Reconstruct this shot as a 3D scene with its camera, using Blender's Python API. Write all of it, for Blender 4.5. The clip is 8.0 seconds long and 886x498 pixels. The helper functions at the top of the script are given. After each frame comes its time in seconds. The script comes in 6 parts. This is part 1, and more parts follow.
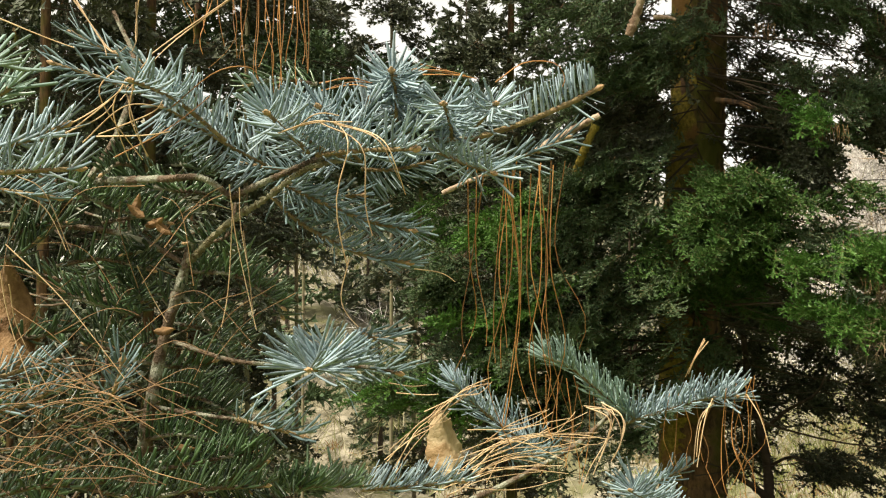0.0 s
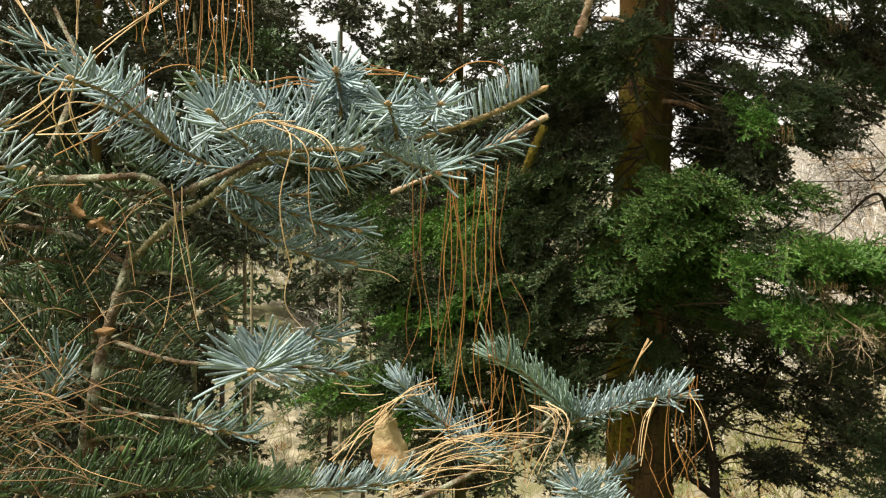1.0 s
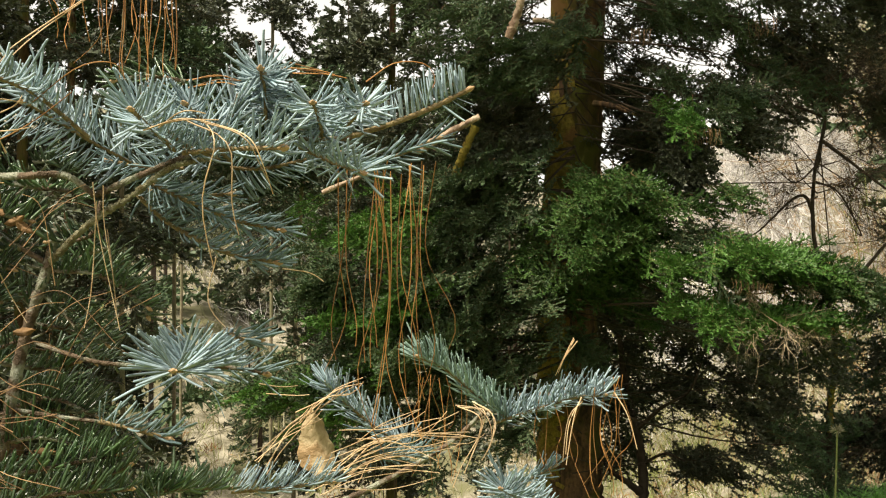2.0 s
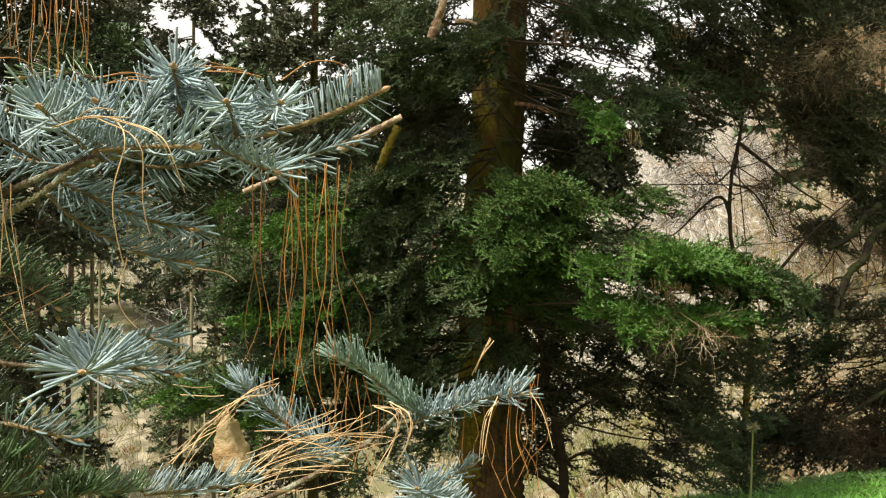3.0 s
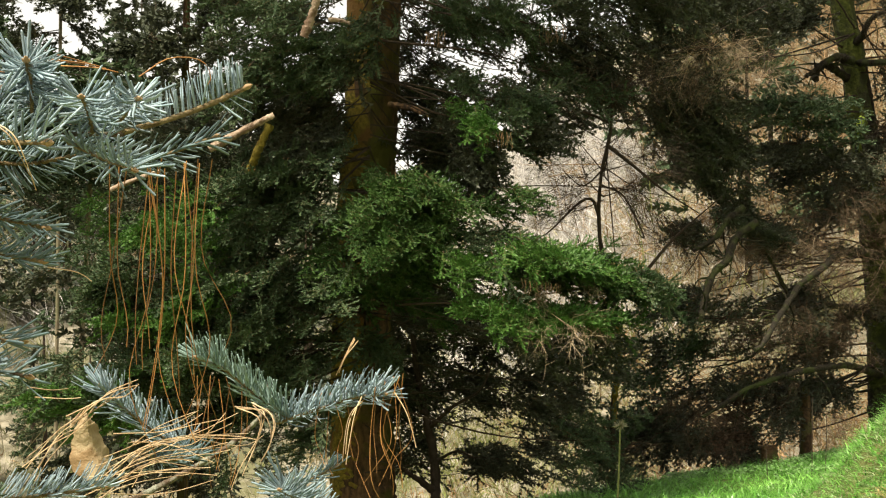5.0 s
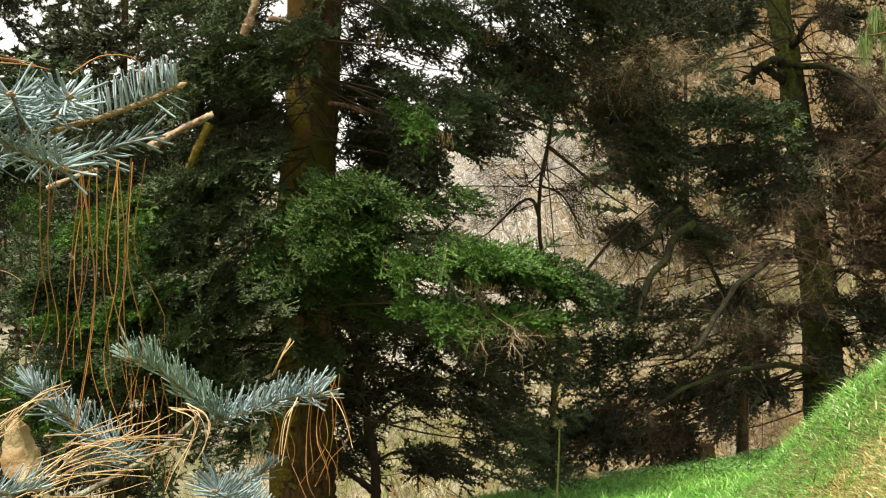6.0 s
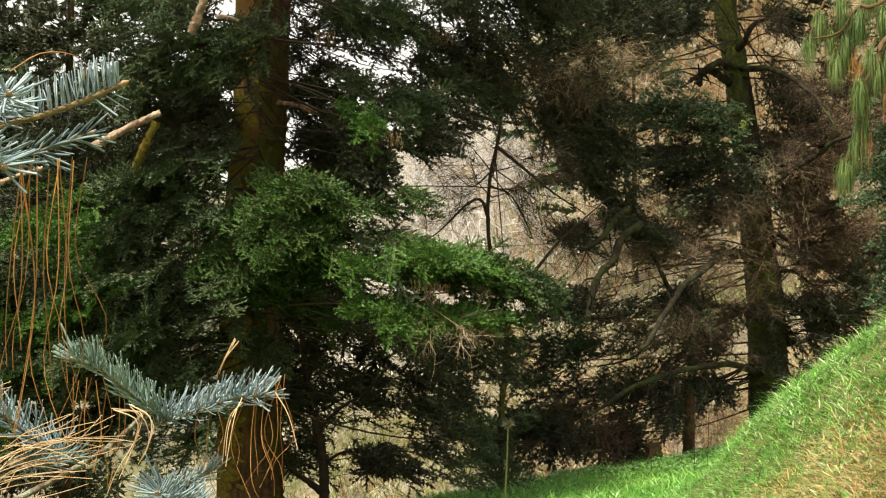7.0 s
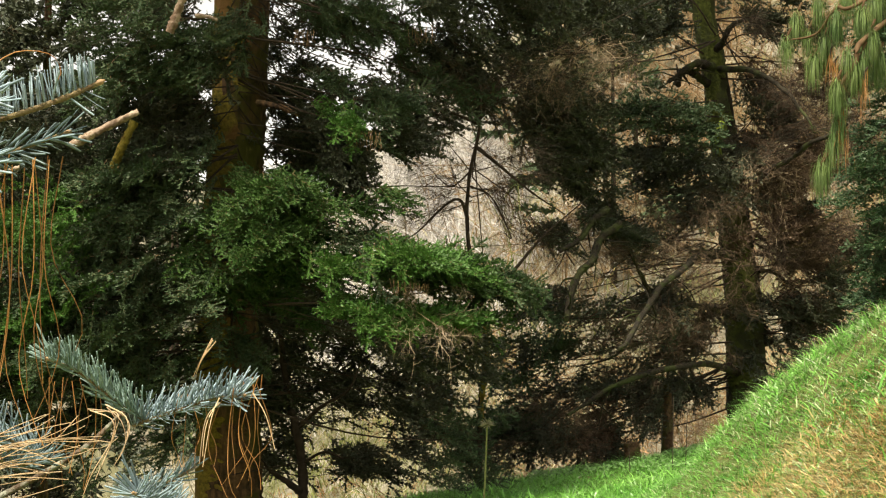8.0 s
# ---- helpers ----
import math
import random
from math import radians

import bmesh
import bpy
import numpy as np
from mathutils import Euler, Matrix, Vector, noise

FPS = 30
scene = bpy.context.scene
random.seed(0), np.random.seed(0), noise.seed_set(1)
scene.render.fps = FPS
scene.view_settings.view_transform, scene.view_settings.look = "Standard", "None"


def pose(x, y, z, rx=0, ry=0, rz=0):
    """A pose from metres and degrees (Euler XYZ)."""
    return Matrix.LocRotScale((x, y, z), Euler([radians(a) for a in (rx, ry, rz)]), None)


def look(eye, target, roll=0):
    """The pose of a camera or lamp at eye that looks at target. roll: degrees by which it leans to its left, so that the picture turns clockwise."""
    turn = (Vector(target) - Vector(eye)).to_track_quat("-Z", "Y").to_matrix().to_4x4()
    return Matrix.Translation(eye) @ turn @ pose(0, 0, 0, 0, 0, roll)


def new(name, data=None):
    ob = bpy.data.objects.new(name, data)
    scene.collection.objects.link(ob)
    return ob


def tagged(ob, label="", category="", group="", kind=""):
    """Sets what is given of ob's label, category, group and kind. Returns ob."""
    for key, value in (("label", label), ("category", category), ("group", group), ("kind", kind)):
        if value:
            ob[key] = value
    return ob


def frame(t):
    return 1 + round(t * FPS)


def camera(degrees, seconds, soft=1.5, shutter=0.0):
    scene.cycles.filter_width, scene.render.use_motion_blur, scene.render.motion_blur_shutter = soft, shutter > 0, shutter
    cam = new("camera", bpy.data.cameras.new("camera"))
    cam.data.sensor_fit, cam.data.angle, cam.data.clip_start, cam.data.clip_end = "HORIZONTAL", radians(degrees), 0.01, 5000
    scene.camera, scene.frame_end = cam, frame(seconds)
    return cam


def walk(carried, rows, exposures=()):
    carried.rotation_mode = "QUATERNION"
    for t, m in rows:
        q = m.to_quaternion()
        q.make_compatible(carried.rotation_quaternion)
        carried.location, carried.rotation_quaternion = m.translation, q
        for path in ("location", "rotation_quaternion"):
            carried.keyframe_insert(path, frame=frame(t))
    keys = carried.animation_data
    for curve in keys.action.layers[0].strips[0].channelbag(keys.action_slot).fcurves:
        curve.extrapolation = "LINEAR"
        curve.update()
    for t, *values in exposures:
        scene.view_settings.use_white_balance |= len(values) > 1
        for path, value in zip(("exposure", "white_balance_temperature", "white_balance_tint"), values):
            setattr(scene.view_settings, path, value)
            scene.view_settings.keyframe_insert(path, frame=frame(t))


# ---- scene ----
cam = camera(38.03, 8.0, soft=1.2)
# a slow pan on a tripod: the lens sits a hand's width ahead of the pivot
EYE, ARM, TILT = 1.5, 0.1226, 2.14
PIVOT = (-0.0132, -0.0352)
PAN = [(0.0, 0.52), (0.5, 1.45), (1.0, 2.77), (1.5, 4.16), (3.0, 9.23), (3.5, 10.68), (4.0, 12.13), (4.5, 13.5),
       (6.0, 17.45), (6.5, 18.69), (7.0, 19.7), (7.5, 20.32), (8.0, 20.62)]
walk(cam, [(t, pose(PIVOT[0] + ARM * math.sin(radians(a)), PIVOT[1] + ARM * math.cos(radians(a)), EYE, 90 + TILT, 0, -a)) for t, a in PAN],
     exposures=[(0.0, 0.94, 7350, 8), (8.0, 0.94, 7350, 8)])

# ---------------------------------------------------------------- light
world = bpy.data.worlds.new("overcast_sky")
scene.world = world
world.use_nodes = True
wn, wl = world.node_tree.nodes, world.node_tree.links
sky = wn.new("ShaderNodeTexSky")
sky.sky_type, sky.sun_disc = "NISHITA", False
sky.sun_elevation, sky.sun_rotation = radians(61), radians(-125)
sky.dust_density, sky.ozone_density = 1.2, 0.6
wn["Background"].inputs["Strength"].default_value = 0.12
cloud = wn.new("ShaderNodeHueSaturation")
cloud.inputs["Saturation"].default_value = 0.1
wl.new(sky.outputs["Color"], cloud.inputs["Color"])
wl.new(cloud.outputs["Color"], wn["Background"].inputs["Color"])
sun = new("sun", bpy.data.lights.new("sun", "SUN"))
sun.data.energy, sun.data.angle, sun.data.color = 3.8, radians(7), (1.0, 0.95, 0.86)
sun.matrix_world = look((-5.0, -3.5, 11.0), (0, 0, 0))


# ---------------------------------------------------------------- materials
def mat(name, a, b, rough=0.6, scale=20.0, bump=0.0, island=0.0, spec=0.3, c=None, scale2=None, trans=0.0, streak=1.0):
    """A two-scale noise surface from colour a to b (patches of c), varied per island or object."""
    m = bpy.data.materials.new(name)
    m.use_nodes = True
    n, l = m.node_tree.nodes, m.node_tree.links
    p = n["Principled BSDF"]
    p.inputs["Roughness"].default_value = rough
    p.inputs["Specular IOR Level"].default_value = spec
    co = n.new("ShaderNodeTexCoord")
    t1 = n.new("ShaderNodeTexNoise")
    t1.inputs["Scale"].default_value, t1.inputs["Detail"].default_value, t1.inputs["Roughness"].default_value = scale, 6, 0.65
    mp = n.new("ShaderNodeMapping")
    mp.inputs["Scale"].default_value = (1, 1, streak)
    l.new(co.outputs["Object"], mp.inputs["Vector"])
    l.new(mp.outputs["Vector"], t1.inputs["Vector"])
    r1 = n.new("ShaderNodeValToRGB")
    r1.color_ramp.elements[0].position, r1.color_ramp.elements[1].position = 0.36, 0.66
    r1.color_ramp.elements[0].color, r1.color_ramp.elements[1].color = (*a, 1), (*b, 1)
    l.new(t1.outputs["Fac"], r1.inputs["Fac"])
    out = r1.outputs["Color"]
    if c:
        t2 = n.new("ShaderNodeTexNoise")
        t2.inputs["Scale"].default_value, t2.inputs["Detail"].default_value = scale2 or scale * 0.2, 4
        l.new(co.outputs["Object"], t2.inputs["Vector"])
        r2 = n.new("ShaderNodeMapRange")
        r2.inputs["From Min"].default_value, r2.inputs["From Max"].default_value = 0.48, 0.6
        l.new(t2.outputs["Fac"], r2.inputs["Value"])
        mx = n.new("ShaderNodeMix")
        mx.data_type = "RGBA"
        l.new(r2.outputs["Result"], mx.inputs["Factor"])
        l.new(out, mx.inputs["A"])
        mx.inputs["B"].default_value = (*c, 1)
        out = mx.outputs["Result"]
    if island:
        g = n.new("ShaderNodeNewGeometry")
        mr = n.new("ShaderNodeMapRange")
        mr.inputs["To Min"].default_value, mr.inputs["To Max"].default_value = 1 - island, 1 + island
        l.new(g.outputs["Random Per Island"], mr.inputs["Value"])
        hs = n.new("ShaderNodeHueSaturation")
        l.new(mr.outputs["Result"], hs.inputs["Value"])
        l.new(out, hs.inputs["Color"])
        out = hs.outputs["Color"]
    l.new(out, p.inputs["Base Color"])
    if bump:
        bp = n.new("ShaderNodeBump")
        bp.inputs["Strength"].default_value, bp.inputs["Distance"].default_value = bump, 0.02
        l.new(t1.outputs["Fac"], bp.inputs["Height"])
        l.new(bp.outputs["Normal"], p.inputs["Normal"])
    if trans:
        tr = n.new("ShaderNodeBsdfTranslucent")
        ms = n.new("ShaderNodeMixShader")
        ms.inputs["Fac"].default_value = trans
        l.new(out, tr.inputs["Color"])
        l.new(p.outputs["BSDF"], ms.inputs[1])
        l.new(tr.outputs["BSDF"], ms.inputs[2])
        l.new(ms.outputs["Shader"], n["Material Output"].inputs["Surface"])
    return m


BLUE = mat("blue_needles", (0.18, 0.265, 0.295), (0.36, 0.455, 0.495), 0.5, 30, island=0.45, spec=0.3)
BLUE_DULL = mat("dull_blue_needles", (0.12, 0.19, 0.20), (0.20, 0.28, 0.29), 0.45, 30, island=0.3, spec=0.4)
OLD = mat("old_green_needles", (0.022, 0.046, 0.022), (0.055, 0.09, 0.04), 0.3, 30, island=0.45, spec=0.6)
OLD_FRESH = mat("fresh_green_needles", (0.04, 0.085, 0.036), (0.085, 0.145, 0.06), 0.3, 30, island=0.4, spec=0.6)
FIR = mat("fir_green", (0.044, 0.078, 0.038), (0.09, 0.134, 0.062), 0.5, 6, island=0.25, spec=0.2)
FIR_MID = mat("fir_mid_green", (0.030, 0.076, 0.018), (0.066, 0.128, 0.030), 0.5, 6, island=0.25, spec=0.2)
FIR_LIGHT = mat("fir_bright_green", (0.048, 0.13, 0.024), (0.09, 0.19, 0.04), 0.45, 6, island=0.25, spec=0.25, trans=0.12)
# darker copy of the fir green, with the shade of deep boughs in it
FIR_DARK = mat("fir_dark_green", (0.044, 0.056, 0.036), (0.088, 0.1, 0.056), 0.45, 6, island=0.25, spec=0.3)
# brighter copy of DEADFIR: the light on these twigs is in the colour
DEAD_PALE = mat("pale_dead_twigs", (0.26, 0.19, 0.12), (0.42, 0.33, 0.23), 0.8, 4, island=0.35, spec=0.1)
DEADFIR = mat("dead_fir_twigs", (0.11, 0.075, 0.05), (0.22, 0.155, 0.105), 0.8, 4, island=0.4, spec=0.1)
PINE = mat("weeping_pine_needles", (0.075, 0.135, 0.04), (0.17, 0.235, 0.075), 0.5, 6, island=0.45, spec=0.25, trans=0.2)
STRAW = mat("dead_pine_needle", (0.29, 0.125, 0.036), (0.50, 0.25, 0.085), 0.5, 25, island=0.45, spec=0.35)
STRAW_PALE = mat("bleached_pine_needle", (0.46, 0.30, 0.16), (0.66, 0.50, 0.31), 0.5, 25, island=0.35, spec=0.35)
STRAW_BROWN = mat("old_brown_needle", (0.16, 0.085, 0.04), (0.38, 0.235, 0.12), 0.55, 25, island=0.5, spec=0.3)
TWIG = mat("twig_bark", (0.15, 0.10, 0.05), (0.36, 0.28, 0.15), 0.75, 120, 0.5, spec=0.2)
STEM = mat("stem_bark", (0.08, 0.055, 0.035), (0.19, 0.135, 0.09), 0.85, 60, 0.8, c=(0.33, 0.34, 0.26), scale2=40)
LICHEN = mat("lichen_bark", (0.36, 0.34, 0.19), (0.58, 0.55, 0.38), 0.85, 220, 1.0, c=(0.30, 0.25, 0.13), scale2=110)
BUD = mat("bud", (0.36, 0.22, 0.11), (0.55, 0.38, 0.22), 0.55, 200, 0.3)
BARK = mat("fir_bark", (0.026, 0.017, 0.010), (0.17, 0.098, 0.044), 0.95, 17, 1.0, c=(0.075, 0.075, 0.012), scale2=2.6, streak=0.22)
MOSSY = mat("mossy_bark", (0.018, 0.015, 0.010), (0.048, 0.039, 0.021), 0.95, 18, 1.0, c=(0.05, 0.06, 0.016), scale2=2.5, streak=0.3)
PALE_BARK = mat("pale_lichen_bark", (0.17, 0.14, 0.09), (0.32, 0.28, 0.18), 0.9, 6, 0.6, c=(0.2, 0.2, 0.11), scale2=1.5)
LIMB = mat("limb_bark", (0.03, 0.022, 0.015), (0.07, 0.05, 0.032), 0.9, 12, 0.6)
SHOOT = mat("fir_shoot_bark", (0.09, 0.055, 0.03), (0.17, 0.11, 0.06), 0.85, 8, spec=0.1)
LIMB_MOSS = mat("mossy_limb_bark", (0.016, 0.013, 0.009), (0.046, 0.038, 0.022), 0.95, 22, 1.0, c=(0.05, 0.06, 0.018), scale2=6)
MOSS_DIM = mat("trunk_moss", (0.10, 0.085, 0.014), (0.27, 0.205, 0.034), 0.95, 30, 1.0, c=(0.18, 0.10, 0.032), scale2=4)
MOSS_OLIVE = mat("olive_trunk_moss", (0.05, 0.062, 0.014), (0.13, 0.15, 0.032), 0.95, 30, 1.0, c=(0.045, 0.05, 0.02), scale2=5)
STUMP = mat("stump_bark", (0.07, 0.04, 0.022), (0.2, 0.12, 0.06), 0.9, 25, 1.0, c=(0.10, 0.10, 0.03), scale2=6)
MOSS = mat("moss", (0.16, 0.22, 0.03), (0.28, 0.36, 0.05), 0.95, 40, 1.0)
BARE = mat("bare_wood", (0.30, 0.21, 0.14), (0.56, 0.45, 0.34), 0.8, 30, 1.0, c=(0.17, 0.11, 0.07), scale2=14)
SOIL = mat("grassy_soil", (0.06, 0.085, 0.022), (0.15, 0.17, 0.05), 0.95, 14, 1.0, c=(0.16, 0.145, 0.055), scale2=2.4)
GRASS = mat("green_grass", (0.08, 0.27, 0.035), (0.28, 0.55, 0.13), 0.33, 1.2, island=0.6, spec=0.55, trans=0.25)
# green-white grass colour: the glossy highlights of the bank, painted
GRASS_GLINT = mat("glint_grass", (0.34, 0.44, 0.20), (0.66, 0.68, 0.46), 0.4, 1.5, island=0.4, spec=0.45, trans=0.2)
HAY = mat("dry_grass", (0.42, 0.27, 0.11), (0.78, 0.60, 0.32), 0.55, 1.5, island=0.45, spec=0.2, trans=0.2)
HILL = mat("dry_hillside", (0.10, 0.09, 0.055), (0.36, 0.325, 0.25), 0.95, 1.7, 1.0, c=(0.14, 0.135, 0.07), scale2=0.35)
SHRUB = mat("dry_shrub", (0.28, 0.25, 0.16), (0.50, 0.46, 0.32), 0.9, 2, island=0.35, spec=0.1)
SHRUB_GREY = mat("grey_shrub", (0.42, 0.40, 0.38), (0.74, 0.71, 0.68), 0.9, 2, island=0.35, spec=0.1)
SHRUB_RUST = mat("rust_shrub", (0.23, 0.145, 0.075), (0.41, 0.285, 0.16), 0.9, 2, island=0.3, spec=0.1)
SHRUB_GREEN = mat("olive_shrub", (0.13, 0.15, 0.05), (0.27, 0.28, 0.11), 0.85, 2, island=0.35, spec=0.1)
LEAF_PALE = mat("pale_dry_leaf", (0.50, 0.385, 0.22), (0.68, 0.555, 0.35), 0.6, 60, 0.5, c=(0.42, 0.28, 0.14), scale2=25, trans=0.3)
LEAF = mat("dry_leaf", (0.22, 0.12, 0.05), (0.40, 0.25, 0.12), 0.6, 70, 0.5, c=(0.14, 0.07, 0.025), scale2=28, trans=0.2)


# ---------------------------------------------------------------- mesh tools


def thing(name, place, label, category, group="", kind=""):
    ob = new(name)
    ob.location = place
    ob.empty_display_size = 0.1
    return tagged(ob, label, category, group, kind)


def build(name, chunks, parent=None, label="", kind="", smooth=True):
    """One mesh object out of chunks (verts N x 3 in world metres, faces M x 3 or M x 4, material)."""
    me = bpy.data.meshes.new(name)
    mats, vs, loops, totals, idx, base = [], [], [], [], [], 0
    for v, f, m in chunks:
        if len(f) == 0:
            continue
        if m not in mats:
            mats.append(m)
        vs.append(v)
        loops.append((f + base).ravel())
        totals.append(np.full(len(f), f.shape[1]))
        idx.append(np.full(len(f), mats.index(m)))
        base += len(v)
    v, lo, to, ix = np.concatenate(vs), np.concatenate(loops), np.concatenate(totals), np.concatenate(idx)
    origin = np.array(parent.matrix_basis.translation) if parent and not parent.parent else np.zeros(3)
    if parent and parent.parent:
        origin = np.array(parent.parent.matrix_basis.translation) + np.array(parent.matrix_basis.translation)
    own = v.mean(0) if parent is None else np.zeros(3)
    v = v - origin - own
    me.vertices.add(len(v))
    me.vertices.foreach_set("co", v.astype(np.float32).ravel())
    me.loops.add(len(lo))
    me.loops.foreach_set("vertex_index", lo.astype(np.int32))
    me.polygons.add(len(to))
    me.polygons.foreach_set("loop_start", np.concatenate([[0], np.cumsum(to)[:-1]]).astype(np.int32))
    me.polygons.foreach_set("material_index", ix.astype(np.int32))
    me.polygons.foreach_set("use_smooth", np.full(len(to), smooth))
    for m in mats:
        me.materials.append(m)
    me.update(calc_edges=True)
    ob = new(name, me)
    ob.location = own
    ob.parent = parent
    return tagged(ob, label, "", "", kind)


def unit(v):
    v = np.asarray(v, float)
    return v / np.maximum(np.linalg.norm(v, axis=-1, keepdims=True), 1e-9)


def glide(points, n):
    """n points on a smooth curve through a few control points."""
    p = np.array(points, float)
    if len(p) == 2:
        return p[0] + (p[1] - p[0]) * np.linspace(0, 1, n)[:, None]
    q = np.concatenate([[2 * p[0] - p[1]], p, [2 * p[-1] - p[-2]]])
    s = np.linspace(0, len(p) - 1 - 1e-9, n)
    i = s.astype(int)
    f = (s - i)[:, None]
    a, b, c, d = q[i], q[i + 1], q[i + 2], q[i + 3]
    return 0.5 * (2 * b + (c - a) * f + (2 * a - 5 * b + 4 * c - d) * f ** 2 + (3 * b - a - 3 * c + d) * f ** 3)


def frames_of(path):
    t = unit(np.gradient(path, axis=0))
    ref = np.where(np.abs(t[:, 2:3]) > 0.9, [[0.0, 1.0, 0.0]], [[0.0, 0.0, 1.0]])
    a = unit(np.cross(t, ref))
    return t, a, np.cross(a, t)


def tube(points, r0, r1, material, n=14, sides=8, rough=0.0, seed=0):
    """A tapered round stem along a curve, closed at both ends, uneven if rough."""
    path = glide(points, n)
    t, a, b = frames_of(path)
    rad = np.linspace(r0, r1, n)[:, None, None] * np.ones((n, sides, 1))
    if rough:
        g = np.random.default_rng(seed)
        rad = rad * (1 + rough * g.normal(size=(n, sides, 1))) * (1 + rough * g.normal(size=(n, 1, 1)) * 0.7)
    w = np.linspace(0, 2 * np.pi, sides, endpoint=False)
    v = path[:, None] + rad * (np.cos(w)[None, :, None] * a[:, None] + np.sin(w)[None, :, None] * b[:, None])
    v = np.concatenate([v.reshape(-1, 3), path[:1], path[-1:]])
    i, j = np.meshgrid(np.arange(n - 1), np.arange(sides), indexing="ij")
    k = (j + 1) % sides
    f = np.stack([i * sides + j, i * sides + k, (i + 1) * sides + k, (i + 1) * sides + j], -1).reshape(-1, 4)
    j = np.arange(sides)
    k = (j + 1) % sides
    e0 = np.stack([np.full(sides, n * sides), k, j, np.full(sides, n * sides)], -1)[:, :3]
    e1 = np.stack([np.full(sides, n * sides + 1), (n - 1) * sides + j, (n - 1) * sides + k], -1)
    return [(v, f, material), (v, np.concatenate([e0, e1]), material)]


def blades(root, way, side, length, width, material, bend=0.0, drop=None):
    """Flat little needles or blades: a four-sided leaf each, folded a little at the tip."""
    n = len(root)
    L, W = np.reshape(length, (-1, 1)) * np.ones((n, 1)), np.reshape(width, (-1, 1)) * np.ones((n, 1))
    drop = np.array([0, 0, 1.0]) if drop is None else drop
    mid = root + way * L * 0.55
    tip = root + way * L + drop * bend * L
    v = np.stack([root, mid - side * W / 2, tip, mid + side * W / 2], 1).reshape(-1, 3)
    k = np.arange(n)[:, None] * 4
    return (v, k + np.array([[0, 1, 2, 3]]), material)


# ---------------------------------------------------------------- fir foliage seen from afar
def spray_shape(seed, length=0.42, pitch=0.0138, needle=0.0205, thin=0.0175, gap=0.055):
    """A flat fir spray: a twig with plump side shoots in pairs, each a brush of needles swept forward and up; along +x, in the xy plane."""
    g = np.random.default_rng(seed)
    axes = [(np.zeros(3), np.array([1.0, 0, 0.0]), length)]
    x = 0.05
    while x < length * 0.95:
        for s in (-1, 1):
            a = radians(50 + g.normal() * 9)
            l = (length - x) * 0.5 * (0.6 + 0.6 * g.random()) + 0.025
            l = min(l, 0.07 + 0.045 * g.random())
            axes.append((np.array([x + g.normal() * 0.01, 0, 0]), unit([math.cos(a), s * math.sin(a), 0.28 + 0.28 * g.normal()]), l))
        x += gap
    roots, ways, sides, twv, twf = [], [], [], [], []
    for o, d, l in axes:
        n = max(3, int(l / pitch))
        s = np.linspace(0.12, 1, n) * l
        lat = unit(np.cross([0, 0, 1], d))
        for k, rise, part in ((-1, 0.25, 1), (1, 0.25, 1), (0, 0.85, 2), (0, -0.6, 1)):
            s, n = s[::part], len(s[::part])
            w = unit(d * 0.95 + lat * k * 0.8 + np.array([0, 0, 1]) * (rise + 0.2 * g.normal(size=(n, 1))) + 0.1 * g.normal(size=(n, 3)))
            roots.append(o + d * s[:, None])
            ways.append(w)
            sides.append(unit(d + 0.25 * g.normal(size=(n, 3))))
        q = sum(len(z) for z in twv)
        twv.append(np.array([o - lat * 0.002, o + lat * 0.002, o + [0, 0, 0.003], o + d * l]))
        twf.append(np.array([[0, 1, 3], [1, 2, 3], [2, 0, 3]]) + q)
    r, w, s = np.concatenate(roots), np.concatenate(ways), np.concatenate(sides)
    L = needle * (0.8 + 0.4 * g.random((len(r), 1)))
    v = np.stack([r - s * thin / 2, r + s * thin / 2, r + w * L], 1).reshape(-1, 3)
    return v, np.arange(len(v)).reshape(-1, 3), np.concatenate(twv), np.concatenate(twf)


def bare_shape(seed, length=0.4, droop=0.5, fork=7, thin=0.0022, slim=False):
    """A leafless twig that forks twice; along +x."""
    g = np.random.default_rng(seed)
    vs, fs = [], []

    def stick(o, d, l, w, level):
        q = len(vs) * 6
        bendy = unit(d + np.array([0, 0, -droop * 0.3]) + g.normal(size=3) * 0.15)
        m, e = o + d * l * 0.5, o + d * l * 0.5 + bendy * l * 0.5
        lat = unit(np.cross(d, g.normal(size=3))) * w
        up = unit(np.cross(lat, d)) * w
        vs.append(np.array([o - lat, o + lat, o + up, m - lat * 0.6, m + lat * 0.6, e]))
        fs.append((np.array([[0, 1, 4], [0, 4, 3], [3, 4, 5]]) if slim else np.array([[0, 1, 4], [0, 4, 3], [1, 2, 4], [2, 0, 3], [2, 3, 4], [3, 4, 5]])) + q)
        if level:
            for _ in range(fork if level == 2 else fork - 2):
                a = 0.15 + 0.8 * g.random()
                stick(o + (m - o) * 2 * a if a < 0.5 else m + (e - m) * (2 * a - 1), unit(d + g.normal(size=3) * 0.65 + [0, 0, -droop * 0.4]), l * (0.35 + 0.3 * g.random()), w * 0.65, level - 1)

    stick(np.zeros(3), np.array([1.0, 0, 0]), length, thin, 2)
    return np.concatenate(vs), np.concatenate(fs), vs[0], fs[0]


SPRAYS = [spray_shape(s) for s in range(5)]
SPRAYS_FAR = [spray_shape(s + 20, 0.36, 0.036, 0.036, 0.036, 0.09) for s in range(4)]
SPRAYS_MID = [spray_shape(s + 30, 0.42, 0.0205, 0.0265, 0.0295, 0.074) for s in range(4)]
BARES = [bare_shape(s + 40, slim=True) for s in range(6)]


